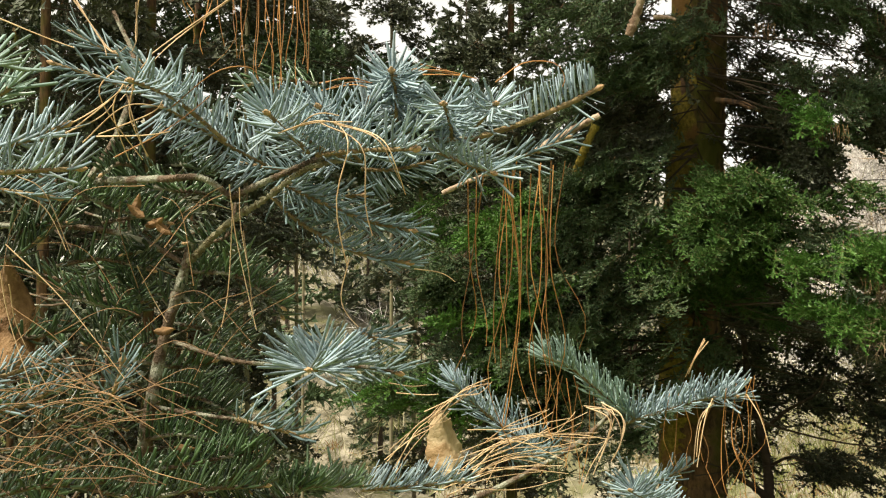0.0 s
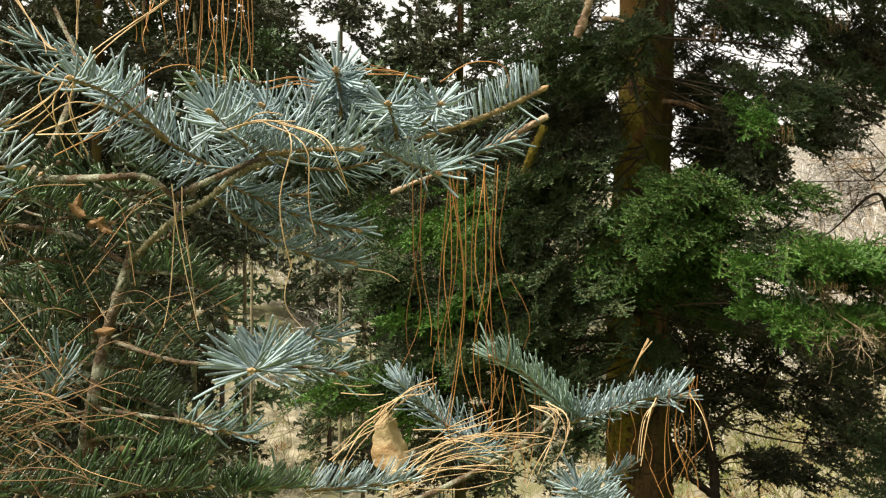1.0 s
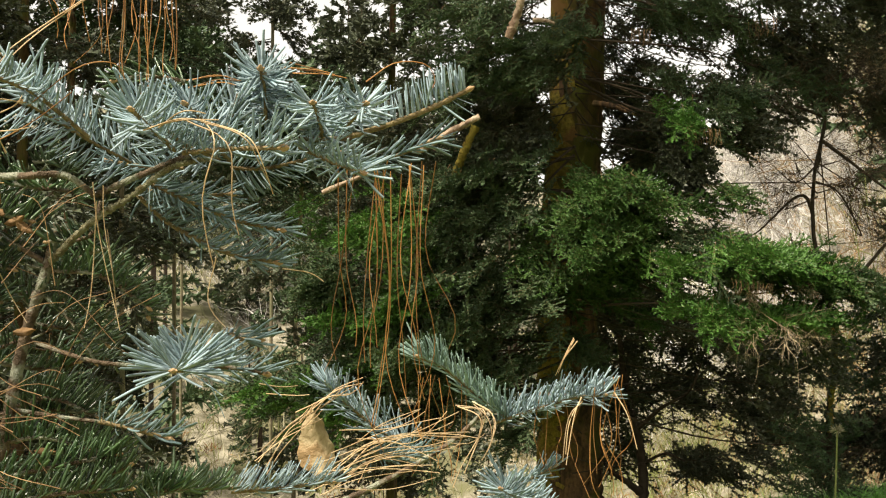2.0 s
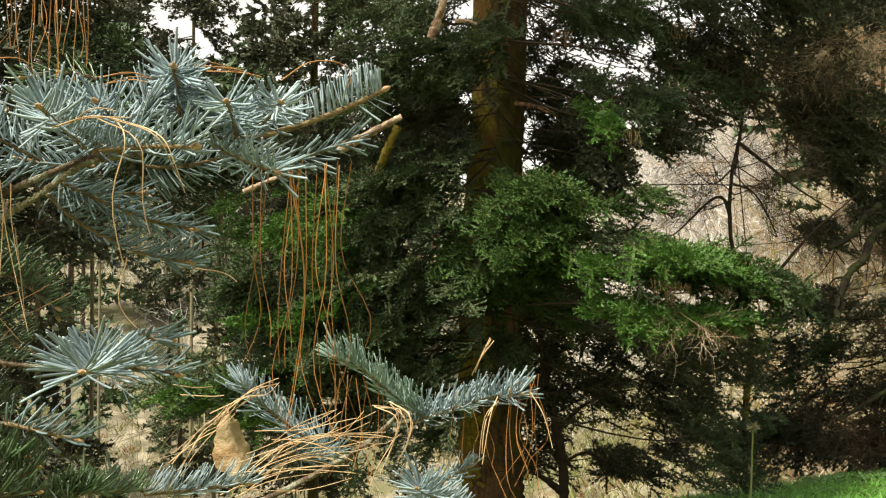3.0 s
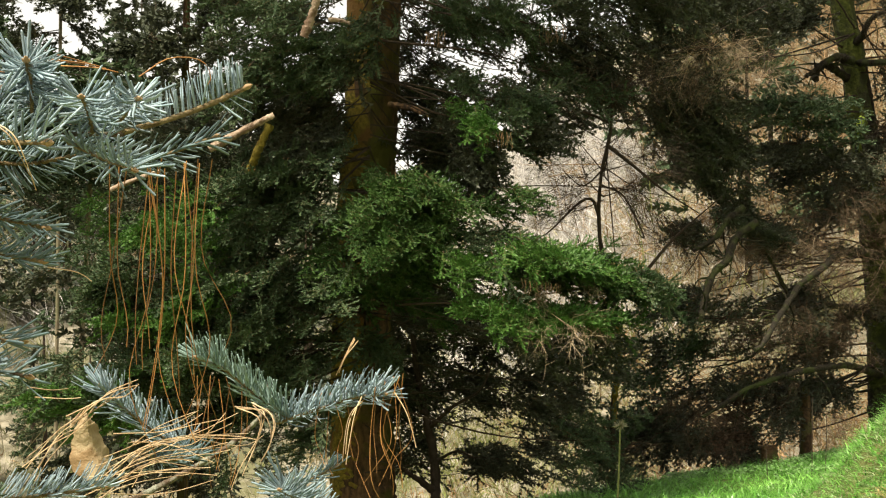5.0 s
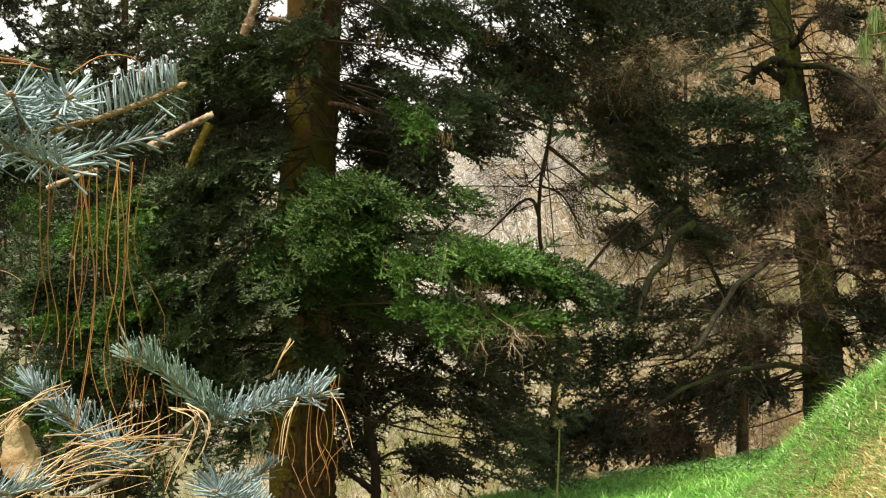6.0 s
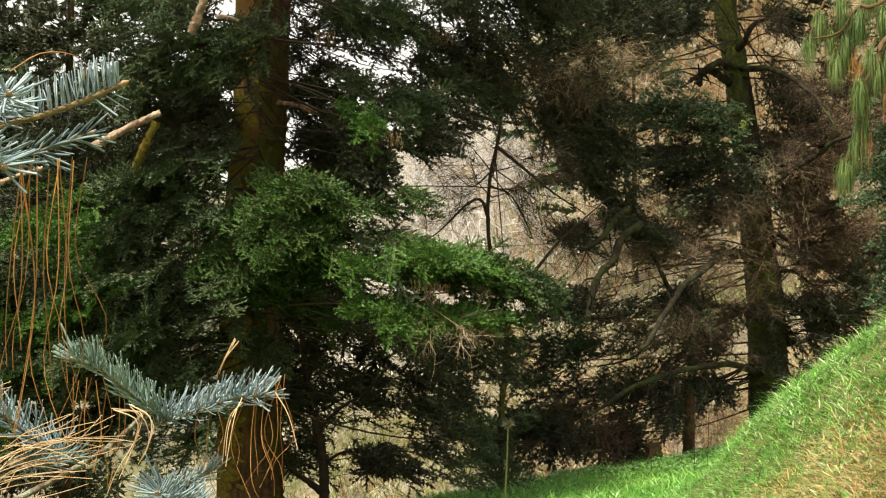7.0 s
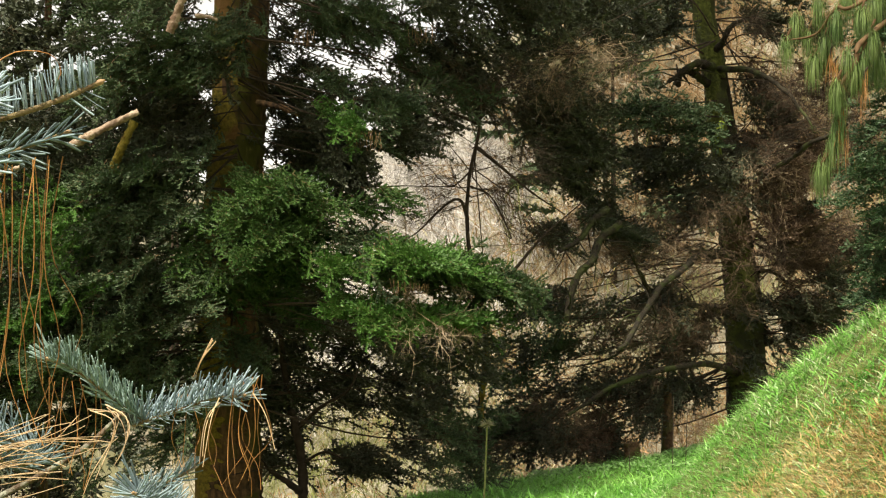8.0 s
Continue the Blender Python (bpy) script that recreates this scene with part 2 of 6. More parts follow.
def stamp(shapes, place, way, up, size, material, bark, g):
    """Many sprays laid at places, each along its way with its upper side up."""
    x = unit(way)
    y = unit(np.cross(up, x))
    z = np.cross(x, y)
    m = np.stack([x, y, z], -1) * np.reshape(size, (-1, 1, 1))
    which = g.integers(0, len(shapes), len(place))
    out = []
    for k, (v, f, tv, tf) in enumerate(shapes):
        sel = which == k
        c = sel.sum()
        if not c:
            continue
        for vv, ff, mm in ((v, f, material), (tv, tf, bark)):
            p = np.einsum("nij,kj->nki", m[sel], vv) + place[sel][:, None]
            out.append((p.reshape(-1, 3), (ff[None] + np.arange(c)[:, None, None] * len(vv)).reshape(-1, ff.shape[1]), mm))
    return out


SEED = [100]


def bough(tree, root, tip, half, count, material, thick=0.011, shapes=None, size=1.0, droop=0.25, name="bough", label="", sag=0.0, spread=0.22, face=0.6):
    """A limb from root to tip that carries sprays in layered plates round its outer part; half: the plates' reach (along, across, up)."""
    SEED[0] += 1
    g = np.random.default_rng(SEED[0])
    root, tip = np.array(root, float) + [0, 0, 0.16 * g.normal()], np.array(tip, float)
    span = float(np.linalg.norm(tip - root))
    mid = (root + tip) / 2 + [0, 0, sag] + g.normal(size=3) * [0.04, 0.04, 0.05] * span
    path = glide([root, mid, tip], 10)
    ch = tube(path, thick, thick * 0.3, LIMB, 10, 5)
    ax = unit(tip - root)
    lat = unit(np.cross([0, 0, 1], ax))
    heads = max(3, count // 8)
    pick = g.integers(0, heads, count)
    o = np.clip(g.normal(size=(heads, 3)) * 0.55, -1.0, 1.0)[pick] * np.array(half) + g.normal(size=(count, 3)) * np.array(half) * [0.27, 0.27, 0.18]
    s = (1 - spread * g.random(heads) ** 0.9)[pick] + g.normal(size=count) * 0.012
    c = root + (tip - root) * s[:, None] + [0, 0, 1] * (4 * sag * s * (1 - s))[:, None]
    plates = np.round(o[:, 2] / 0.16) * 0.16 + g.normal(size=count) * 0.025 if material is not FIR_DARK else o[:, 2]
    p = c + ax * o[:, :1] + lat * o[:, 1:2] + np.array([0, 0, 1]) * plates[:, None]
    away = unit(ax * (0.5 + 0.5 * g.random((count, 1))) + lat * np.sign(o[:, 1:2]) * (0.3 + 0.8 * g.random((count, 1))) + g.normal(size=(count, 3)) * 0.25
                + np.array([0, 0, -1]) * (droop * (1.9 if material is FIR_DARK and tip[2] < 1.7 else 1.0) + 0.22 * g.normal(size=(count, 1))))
    up = np.array([0, 0, 1.0]) + ax * face + g.normal(size=(count, 3)) * 0.35
    ch += stamp(shapes or SPRAYS, p - away * 0.16, away, up, size * (0.65 + 0.5 * g.random(count)), material, SHOOT, g)
    # side twigs that hold the plates
    pick = g.choice(count, min(count, 10), replace=False)
    for k in pick:
        ch += tube([c[k], p[k] - away[k] * 0.1], thick * 0.35, thick * 0.15, LIMB, 3, 4)
    return build(name, ch, tree, label, smooth=False)


# ---------------------------------------------------------------- ground
def height(x, y):
    """The hillside: a bank to the right of the tripod, a terrace beyond it, a fall to the left and a far slope that rises again."""
    r = np.hypot(x, y)
    a = radians(20.3)
    u = x * math.cos(a) - y * math.sin(a)
    w = x * math.sin(a) + y * math.cos(a)
    rise = np.logaddexp(0, u * 4.0) / 4.0
    soft = np.clip(0.09 + (7.0 - w) * 0.09, 0.09, 0.5)
    bank = 0.42 * rise - 0.08 + 0.40 / (1 + np.exp(-np.clip((u - 1.55) / soft, -30, 30)))
    bank = bank + 0.22 / (1 + np.exp(-np.clip((u - 2.0) / 0.15, -30, 30)))
    bank = np.minimum(bank, 4.0)
    k = 1 / (1 + np.exp(-np.clip((w - 7.9) * 2.6, -30, 30)))
    ter = 0.03 + 0.10 * np.logaddexp(0, (u - 1.0) * 2.0) / 2.0
    right = bank * (1 - k) + ter * k
    left = -0.42 * np.logaddexp(0, -(u + 0.4) * 3) / 3.0
    z = right + np.maximum(left, -4.5)
    brink = np.logaddexp(0, (w - 11.5 - 0.6 * np.maximum(u, 0)) * 1.2) / 1.2
    z = z - np.minimum(0.5 * brink, 4.0)
    far = np.clip((r - 24) / 60, 0, 1.6)
    b = np.degrees(np.arctan2(x, y))
    amp = 11.0 + 5.5 / (1 + np.exp(-np.clip((b - 18.0) * 2.0, -30, 30))) + 6.5 / (1 + np.exp(-np.clip((b - 25.5) * 1.1, -30, 30))) + 5.0 / (1 + np.exp(np.clip((b - 8) * 0.7, -30, 30)))
    z = z + amp * far ** 1.15
    return z


def ground():
    rr = np.concatenate([np.linspace(0.0, 16, 90), np.geomspace(16.5, 900, 70)])
    aa = np.linspace(0, 2 * np.pi, 241)[:-1]
    R, A = np.meshgrid(rr, aa, indexing="ij")
    X, Y = R * np.sin(A), R * np.cos(A)
    Z = height(X, Y)
    Z = Z + np.sin(X * 3.1 + np.cos(Y * 2.3)) * np.cos(Y * 2.7) * 0.02 * np.clip(R / 4, 0, 1)
    Z = np.where(R > 130, np.minimum(Z, 34) , Z)
    v = np.stack([X, Y, Z], -1).reshape(-1, 3)
    n, m = R.shape
    i, j = np.meshgrid(np.arange(n - 1), np.arange(m), indexing="ij")
    k = (j + 1) % m
    f = np.stack([i * m + j, i * m + k, (i + 1) * m + k, (i + 1) * m + j], -1).reshape(-1, 4)
    inner = (rr[i.ravel()] < 15)
    ob = build("ground", [(v, f[inner], SOIL), (v, f[~inner], HILL)])
    tagged(ob, "grassy hillside bank falling to a dry valley slope", "ground", "", "structure")


ground()


def grass(name, count, lo, hi, b0, b1, length, material, label, seed, patch=None):
    g = np.random.default_rng(seed)
    r = np.sqrt(lo ** 2 + (hi ** 2 - lo ** 2) * g.random(count) ** 1.35)
    a = np.radians(b0 + (b1 - b0) * g.random(count))
    # ragged margins
    r = np.abs(r + g.normal(size=count) * 0.3)
    a = a + np.radians(g.normal(size=count) * 2.0)
    x, y = r * np.sin(a), r * np.cos(a)
    if patch is not None:
        q = 1.2 * np.sin(x * 3.1 + 2.0 * np.sin(y * 2.3)) * np.sin(y * 2.7 + 0.6) + 0.6 * np.sin(x * 2.2 + 1.3 * np.sin(y * 1.7)) * np.cos(y * 1.9 + x) + 0.5 * np.sin(x * 5 + y * 4) - 1.1 * (np.hypot(x, y) - 5.55) + 0.09 * (np.degrees(np.arctan2(x, y)) - 34.5)
        keep = (q * patch + g.normal(size=count) * 0.5) > 0
        x, y = x[keep], y[keep]
    n = len(x)
    z = height(x, y)
    r0 = np.hypot(x, y)
    root = np.stack([x, y, z - 0.01], -1)
    clump = np.stack([np.sin(x * 17 + 2 * np.sin(y * 13)), np.cos(y * 15 + 2 * np.sin(x * 11))], -1)
    lean = g.normal(size=(n, 2)) * 1.6 + clump * 0.9
    way = unit(np.concatenate([lean, np.ones((n, 1))], 1))
    side = unit(np.stack([np.cos(a0 := g.random(n) * 6.28), np.sin(a0), np.zeros(n)], -1))
    L = length * (0.4 + g.random(n)) * (1 + 0.35 * clump[:, 0])
    mid = root + way * L[:, None] * 0.5
    tip = root + way * L[:, None] + np.concatenate([lean, -0.6 * np.ones((n, 1))], 1) * L[:, None] * 0.3
    w = 0.0011 + 0.0021 * g.random((n, 1)) ** 2 + 0.00026 * r0[:, None]
    v = np.stack([root - side * w, root + side * w, mid + side * w * 0.8, mid - side * w * 0.8, tip], 1).reshape(-1, 3)
    k = np.arange(n)[:, None] * 5
    # quad and triangle share their mid edge
    ch = [(v, k + np.array([[0, 1, 2, 3]]), material)]
    me = build(name, ch + [(v, k + np.array([[3, 2, 4]]), material)], None, label, "stuff", False)
    tagged(me, label, "grass")


grass("grass", 112000, 3.5, 12.5, 17, 42, 0.082, GRASS, "bright green meadow grass on the bank", 3)
grass("grass", 34000, 5.6, 9.0, 22, 34, 0.066, GRASS, "short green grass below the bank", 6)
grass("grass", 26000, 8.4, 12.2, 21, 34, 0.12, GRASS, "long green grass on the terrace under the firs", 8)
grass("meadow_grass", 56000, 0.6, 9.0, 42, 377, 0.11, GRASS, "green meadow grass round the tripod", 5)
# pale blades strewn over the bank as painted highlights of the green grass
grass("glint_grass", 26000, 3.5, 8.6, 22, 42, 0.06, GRASS_GLINT, "pale blades among green grass, painted as glossy highlights", 9)
grass("dry_grass", 100000, 3.5, 8.0, 24, 42, 0.07, HAY, "straw-coloured dead grass between the green", 4, patch=1.4)

# ---------------------------------------------------------------- big fir with the mossy trunk
A_TOP, A_BASE = (1.934, 9.175, 7.386), (2.105, 10.501, -1.342)
fir = thing("fir_tree", (A_BASE[0], A_BASE[1], float(height(np.array(A_BASE[0]), np.array(A_BASE[1])))), "tall dark green fir with a mossy brown trunk on the slope", "tree")
def rooted(p, deep=0.15):
    """The place on the ground under p."""
    return (p[0], p[1], float(height(np.array(p[0]), np.array(p[1]))) - deep)


build("trunk", tube([rooted(A_BASE), (2.160, 10.743, -0.158), (2.160, 10.871, 1.624), (2.222, 10.687, 3.419), A_TOP], 0.29, 0.185, BARK, 220, 40, 0.03, 5), fir, "brown bark with yellow-green moss")


def moss_coat(points, r0, r1, n, sides, side, thick, seed, low, high, material):
    """Moss that swells out of the bark on one side of a trunk, in patches between two heights."""
    g = np.random.default_rng(seed)
    ch = tube(points, r0, r1, material, n, sides)
    path = glide(points, n)
    v = ch[0][0]
    ring = v[: n * sides].reshape(n, sides, 3)
    out = unit(ring - path[:, None])
    z = ring[..., 2]
    ang = np.arctan2(out[..., 1], out[..., 0])
    lump = np.sin(z * 3.1 + 2 * np.sin(ang * 2 + seed)) + 0.7 * np.sin(z * 7.3 + ang * 3) + 0.4 * np.sin(z * 17 + ang * 5) + 0.35 * g.normal(size=z.shape)
    w = out @ unit(side) * 1.7 - 0.85 + 0.42 * lump - 2.0 * np.clip(low - z, 0, 1) - 2.0 * np.clip(z - high, 0, 1)
    ring += out * (np.clip(w, -1.0, 0.9) * thick)[..., None]
    v[: n * sides] = ring.reshape(-1, 3)
    return ch


# moss of the left side; its bright orange tones also paint the light there
build("moss", moss_coat([rooted(A_BASE), (2.160, 10.743, -0.158), (2.160, 10.871, 1.624), (2.222, 10.687, 3.419), A_TOP], 0.292, 0.187, 220, 40, (-0.95, 0.05, 0.0), 0.03, 2, -0.6, 4.4, MOSS_DIM), fir, "yellow-green moss")


def on_trunk(z):
    f = (z - A_BASE[2]) / (A_TOP[2] - A_BASE[2])
    return tuple(A_BASE[i] + (A_TOP[i] - A_BASE[i]) * f for i in range(3))


def fir_bough(tip, half, count, material, lift=0.25, **more):
    if tip[0] > 4.1 and tip[2] > 2.2:
        lift = 2.0
    if not more.get("shapes"):
        behind = material is FIR_DARK and math.hypot(tip[0], tip[1]) > 11.25
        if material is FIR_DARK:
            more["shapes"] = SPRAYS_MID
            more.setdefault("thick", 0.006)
        count = int(count * (0.85 if behind else 1.1 if material is FIR_LIGHT else 1.05))
    bough(fir, on_trunk(tip[2] + lift), tip, half, count, material, **more)



fir_bough((1.227, 9.399, 3.466), (0.3, 0.5, 0.35), 110, FIR)
fir_bough((1.567, 9.501, 3.221), (0.3, 0.35, 0.2), 60, FIR)
fir_bough((1.174, 9.587, 3.045), (0.3, 0.4, 0.2), 60, FIR)
fir_bough((1.590, 9.875, 2.769), (0.3, 0.35, 0.25), 60, FIR_DARK)
fir_bough((0.962, 9.798, 2.355), (0.3, 0.4, 0.25), 80, FIR)
fir_bough((1.447, 9.745, 2.282), (0.3, 0.4, 0.25), 80, FIR)
fir_bough((0.523, 9.654, 2.006), (0.3, 0.45, 0.22), 70, FIR_LIGHT)
fir_bough((1.118, 9.710, 1.897), (0.3, 0.45, 0.3), 90, FIR)
fir_bough((0.722, 9.654, 1.444), (0.3, 0.5, 0.3), 100, FIR)
fir_bough((1.363, 9.687, 1.442), (0.3, 0.4, 0.3), 90, FIR)
fir_bough((1.635, 9.846, 1.739), (0.25, 0.2, 0.3), 50, FIR_DARK)
fir_bough((0.416, 9.561, 1.050), (0.3, 0.5, 0.25), 80, FIR)
fir_bough((1.097, 9.808, 0.985), (0.3, 0.5, 0.25), 70, FIR)
fir_bough((1.488, 9.931, 0.589), (0.3, 0.4, 0.3), 60, FIR)
fir_bough((2.030, 9.865, 1.007), (0.2, 0.16, 0.1), 20, FIR)
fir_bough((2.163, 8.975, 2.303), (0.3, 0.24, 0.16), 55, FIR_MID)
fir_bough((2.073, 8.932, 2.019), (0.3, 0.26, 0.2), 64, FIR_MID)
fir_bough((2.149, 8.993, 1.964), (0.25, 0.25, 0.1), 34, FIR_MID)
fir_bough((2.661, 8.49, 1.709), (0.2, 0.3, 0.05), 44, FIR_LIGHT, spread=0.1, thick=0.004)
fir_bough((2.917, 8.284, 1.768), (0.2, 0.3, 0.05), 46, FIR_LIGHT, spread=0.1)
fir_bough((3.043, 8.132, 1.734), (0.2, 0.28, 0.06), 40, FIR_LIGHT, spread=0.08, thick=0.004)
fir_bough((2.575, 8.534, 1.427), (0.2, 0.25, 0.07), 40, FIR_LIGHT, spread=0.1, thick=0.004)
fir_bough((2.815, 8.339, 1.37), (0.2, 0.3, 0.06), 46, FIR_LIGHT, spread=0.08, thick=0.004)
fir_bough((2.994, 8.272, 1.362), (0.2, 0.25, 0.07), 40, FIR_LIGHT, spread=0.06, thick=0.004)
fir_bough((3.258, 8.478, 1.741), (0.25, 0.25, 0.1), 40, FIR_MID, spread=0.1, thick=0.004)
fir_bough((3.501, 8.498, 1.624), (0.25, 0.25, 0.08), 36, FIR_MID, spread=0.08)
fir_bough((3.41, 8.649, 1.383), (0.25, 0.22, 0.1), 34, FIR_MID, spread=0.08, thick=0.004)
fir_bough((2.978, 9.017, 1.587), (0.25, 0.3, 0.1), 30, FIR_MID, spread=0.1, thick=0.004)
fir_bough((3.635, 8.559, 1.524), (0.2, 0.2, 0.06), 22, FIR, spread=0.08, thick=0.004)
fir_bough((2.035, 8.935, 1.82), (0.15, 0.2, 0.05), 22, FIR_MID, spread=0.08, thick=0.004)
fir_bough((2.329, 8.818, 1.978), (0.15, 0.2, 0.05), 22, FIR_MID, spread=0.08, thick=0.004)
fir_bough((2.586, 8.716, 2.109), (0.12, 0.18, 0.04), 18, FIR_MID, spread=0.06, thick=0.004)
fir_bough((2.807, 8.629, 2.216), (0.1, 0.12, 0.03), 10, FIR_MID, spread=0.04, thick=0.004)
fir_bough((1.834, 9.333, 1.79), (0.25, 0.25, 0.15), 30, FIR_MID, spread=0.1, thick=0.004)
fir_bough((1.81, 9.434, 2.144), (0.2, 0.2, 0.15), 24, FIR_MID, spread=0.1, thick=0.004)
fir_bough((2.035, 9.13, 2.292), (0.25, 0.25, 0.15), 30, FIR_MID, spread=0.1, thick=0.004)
fir_bough((3.007, 8.366, 1.543), (0.2, 0.25, 0.1), 13, DEAD_PALE, shapes=BARES, face=0.0, size=0.6, spread=0.06, thick=0.003, name="dead_bough", label="brown leafless twigs")
fir_bough((3.155, 8.318, 1.369), (0.2, 0.25, 0.1), 12, DEAD_PALE, shapes=BARES, face=0.0, size=0.6, spread=0.06, thick=0.003, name="dead_bough", label="brown leafless twigs")
fir_bough((3.301, 8.268, 1.253), (0.2, 0.25, 0.1), 9, DEAD_PALE, shapes=BARES, face=0.0, size=0.6, spread=0.06, thick=0.003, name="dead_bough", label="brown leafless twigs")
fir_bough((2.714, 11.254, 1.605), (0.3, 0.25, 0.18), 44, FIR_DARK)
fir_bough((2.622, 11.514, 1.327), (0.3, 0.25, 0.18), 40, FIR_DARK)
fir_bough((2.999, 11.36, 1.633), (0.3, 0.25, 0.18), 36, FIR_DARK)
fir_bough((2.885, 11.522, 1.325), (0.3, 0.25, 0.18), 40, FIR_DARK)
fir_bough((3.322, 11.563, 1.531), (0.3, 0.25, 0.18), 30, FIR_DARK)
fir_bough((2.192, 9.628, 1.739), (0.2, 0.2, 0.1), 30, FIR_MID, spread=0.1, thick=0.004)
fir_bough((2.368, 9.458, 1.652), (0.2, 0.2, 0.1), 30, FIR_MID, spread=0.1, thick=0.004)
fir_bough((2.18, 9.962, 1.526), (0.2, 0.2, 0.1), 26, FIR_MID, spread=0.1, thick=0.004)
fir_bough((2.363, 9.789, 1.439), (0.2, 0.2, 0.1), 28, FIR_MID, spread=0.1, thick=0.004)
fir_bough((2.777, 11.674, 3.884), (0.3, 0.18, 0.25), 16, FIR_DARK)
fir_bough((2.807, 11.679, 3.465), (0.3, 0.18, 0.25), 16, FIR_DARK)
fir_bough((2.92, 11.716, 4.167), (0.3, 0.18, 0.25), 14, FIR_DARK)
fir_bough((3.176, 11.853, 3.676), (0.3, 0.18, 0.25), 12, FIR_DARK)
fir_bough((2.693, 8.800, 2.728), (0.15, 0.2, 0.05), 20, FIR_LIGHT)
fir_bough((2.984, 8.911, 2.777), (0.25, 0.22, 0.16), 50, FIR)
fir_bough((2.901, 9.191, 2.450), (0.25, 0.2, 0.2), 58, FIR_DARK)
fir_bough((2.721, 9.978, 3.742), (0.3, 0.35, 0.08), 14, FIR)
fir_bough((3.279, 9.797, 3.793), (0.3, 0.3, 0.12), 16, FIR)
fir_bough((2.755, 11.671, 2.989), (0.3, 0.16, 0.3), 18, FIR_DARK)
fir_bough((2.778, 11.560, 3.653), (0.3, 0.15, 0.3), 9, FIR_DARK)
fir_bough((3.225, 12.035, 3.874), (0.3, 0.3, 0.25), 9, FIR_DARK, lift=1.2)
fir_bough((3.535, 11.935, 3.932), (0.3, 0.35, 0.3), 9, FIR_DARK, lift=1.2)
fir_bough((3.140, 12.134, 3.445), (0.3, 0.3, 0.14), 16, FIR_DARK, lift=1.2)
fir_bough((3.415, 11.914, 4.193), (0.3, 0.4, 0.1), 10, FIR_DARK, lift=1.2)
fir_bough((3.256, 11.732, 3.126), (0.3, 0.3, 0.16), 21, FIR_DARK)
fir_bough((3.520, 10.829, 3.626), (0.3, 0.25, 0.2), 11, FIR_DARK)
fir_bough((3.576, 11.693, 3.459), (0.3, 0.3, 0.1), 9, FIR_DARK)
fir_bough((3.058, 11.601, 2.942), (0.3, 0.3, 0.2), 19, FIR_DARK)
fir_bough((3.883, 9.720, 3.639), (0.4, 0.5, 0.25), 28, FIR_DARK)
fir_bough((3.582, 10.107, 3.361), (0.4, 0.3, 0.16), 18, FIR_DARK)
fir_bough((4.513, 9.662, 3.674), (0.4, 0.6, 0.25), 31, FIR_DARK)
fir_bough((3.921, 10.764, 3.793), (0.4, 0.3, 0.25), 11, FIR_DARK)
fir_bough((4.590, 10.538, 3.595), (0.4, 0.5, 0.2), 27, FIR_DARK)
fir_bough((4.973, 10.410, 3.344), (0.4, 0.35, 0.2), 50, FIR_DARK)
fir_bough((5.442, 10.447, 3.067), (0.4, 0.4, 0.3), 70, FIR_DARK)
fir_bough((5.739, 10.466, 2.564), (0.4, 0.25, 0.3), 60, FIR_DARK)
fir_bough((5.323, 10.102, 3.968), (0.4, 0.5, 0.3), 90, FIR_DARK)
fir_bough((4.534, 10.290, 3.276), (0.4, 0.3, 0.1), 34, FIR_DARK)
fir_bough((4.948, 10.134, 3.054), (0.4, 0.4, 0.16), 60, FIR_DARK)
fir_bough((5.278, 10.244, 2.681), (0.4, 0.35, 0.2), 60, FIR_DARK)
fir_bough((5.560, 10.246, 2.287), (0.4, 0.22, 0.22), 50, FIR_DARK)
fir_bough((3.814, 9.926, 3.088), (0.3, 0.25, 0.14), 12, FIR_DARK)
fir_bough((3.574, 9.809, 2.921), (0.25, 0.2, 0.16), 14, FIR_DARK)
fir_bough((4.275, 10.181, 3.051), (0.3, 0.2, 0.14), 16, FIR_DARK)
fir_bough((3.153, 9.122, 2.664), (0.25, 0.22, 0.2), 34, FIR_DARK)
fir_bough((2.888, 9.436, 2.667), (0.25, 0.22, 0.2), 36, FIR_DARK)
fir_bough((3.114, 9.87, 3.043), (0.3, 0.25, 0.16), 26, FIR_DARK)
fir_bough((3.32, 9.368, 2.961), (0.25, 0.2, 0.14), 22, FIR_DARK)
fir_bough((2.701, 9.575, 3.622), (0.25, 0.25, 0.06), 26, FIR)
fir_bough((3.178, 9.29, 3.571), (0.25, 0.2, 0.08), 24, FIR)
# lower boughs, most with their shade put into the darker green
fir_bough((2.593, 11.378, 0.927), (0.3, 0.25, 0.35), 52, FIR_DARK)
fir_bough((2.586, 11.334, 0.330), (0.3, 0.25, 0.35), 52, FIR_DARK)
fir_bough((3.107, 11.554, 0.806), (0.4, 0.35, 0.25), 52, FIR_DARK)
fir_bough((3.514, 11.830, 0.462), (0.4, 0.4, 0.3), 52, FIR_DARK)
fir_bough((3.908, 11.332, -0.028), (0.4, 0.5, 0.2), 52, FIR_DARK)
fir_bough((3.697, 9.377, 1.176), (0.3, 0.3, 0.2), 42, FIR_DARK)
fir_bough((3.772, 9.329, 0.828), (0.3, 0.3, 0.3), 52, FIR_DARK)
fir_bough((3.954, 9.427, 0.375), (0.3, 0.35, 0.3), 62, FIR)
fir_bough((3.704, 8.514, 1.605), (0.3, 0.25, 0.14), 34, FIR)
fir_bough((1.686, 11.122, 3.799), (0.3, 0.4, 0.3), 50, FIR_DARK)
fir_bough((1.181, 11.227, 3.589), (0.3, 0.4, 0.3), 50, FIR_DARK)
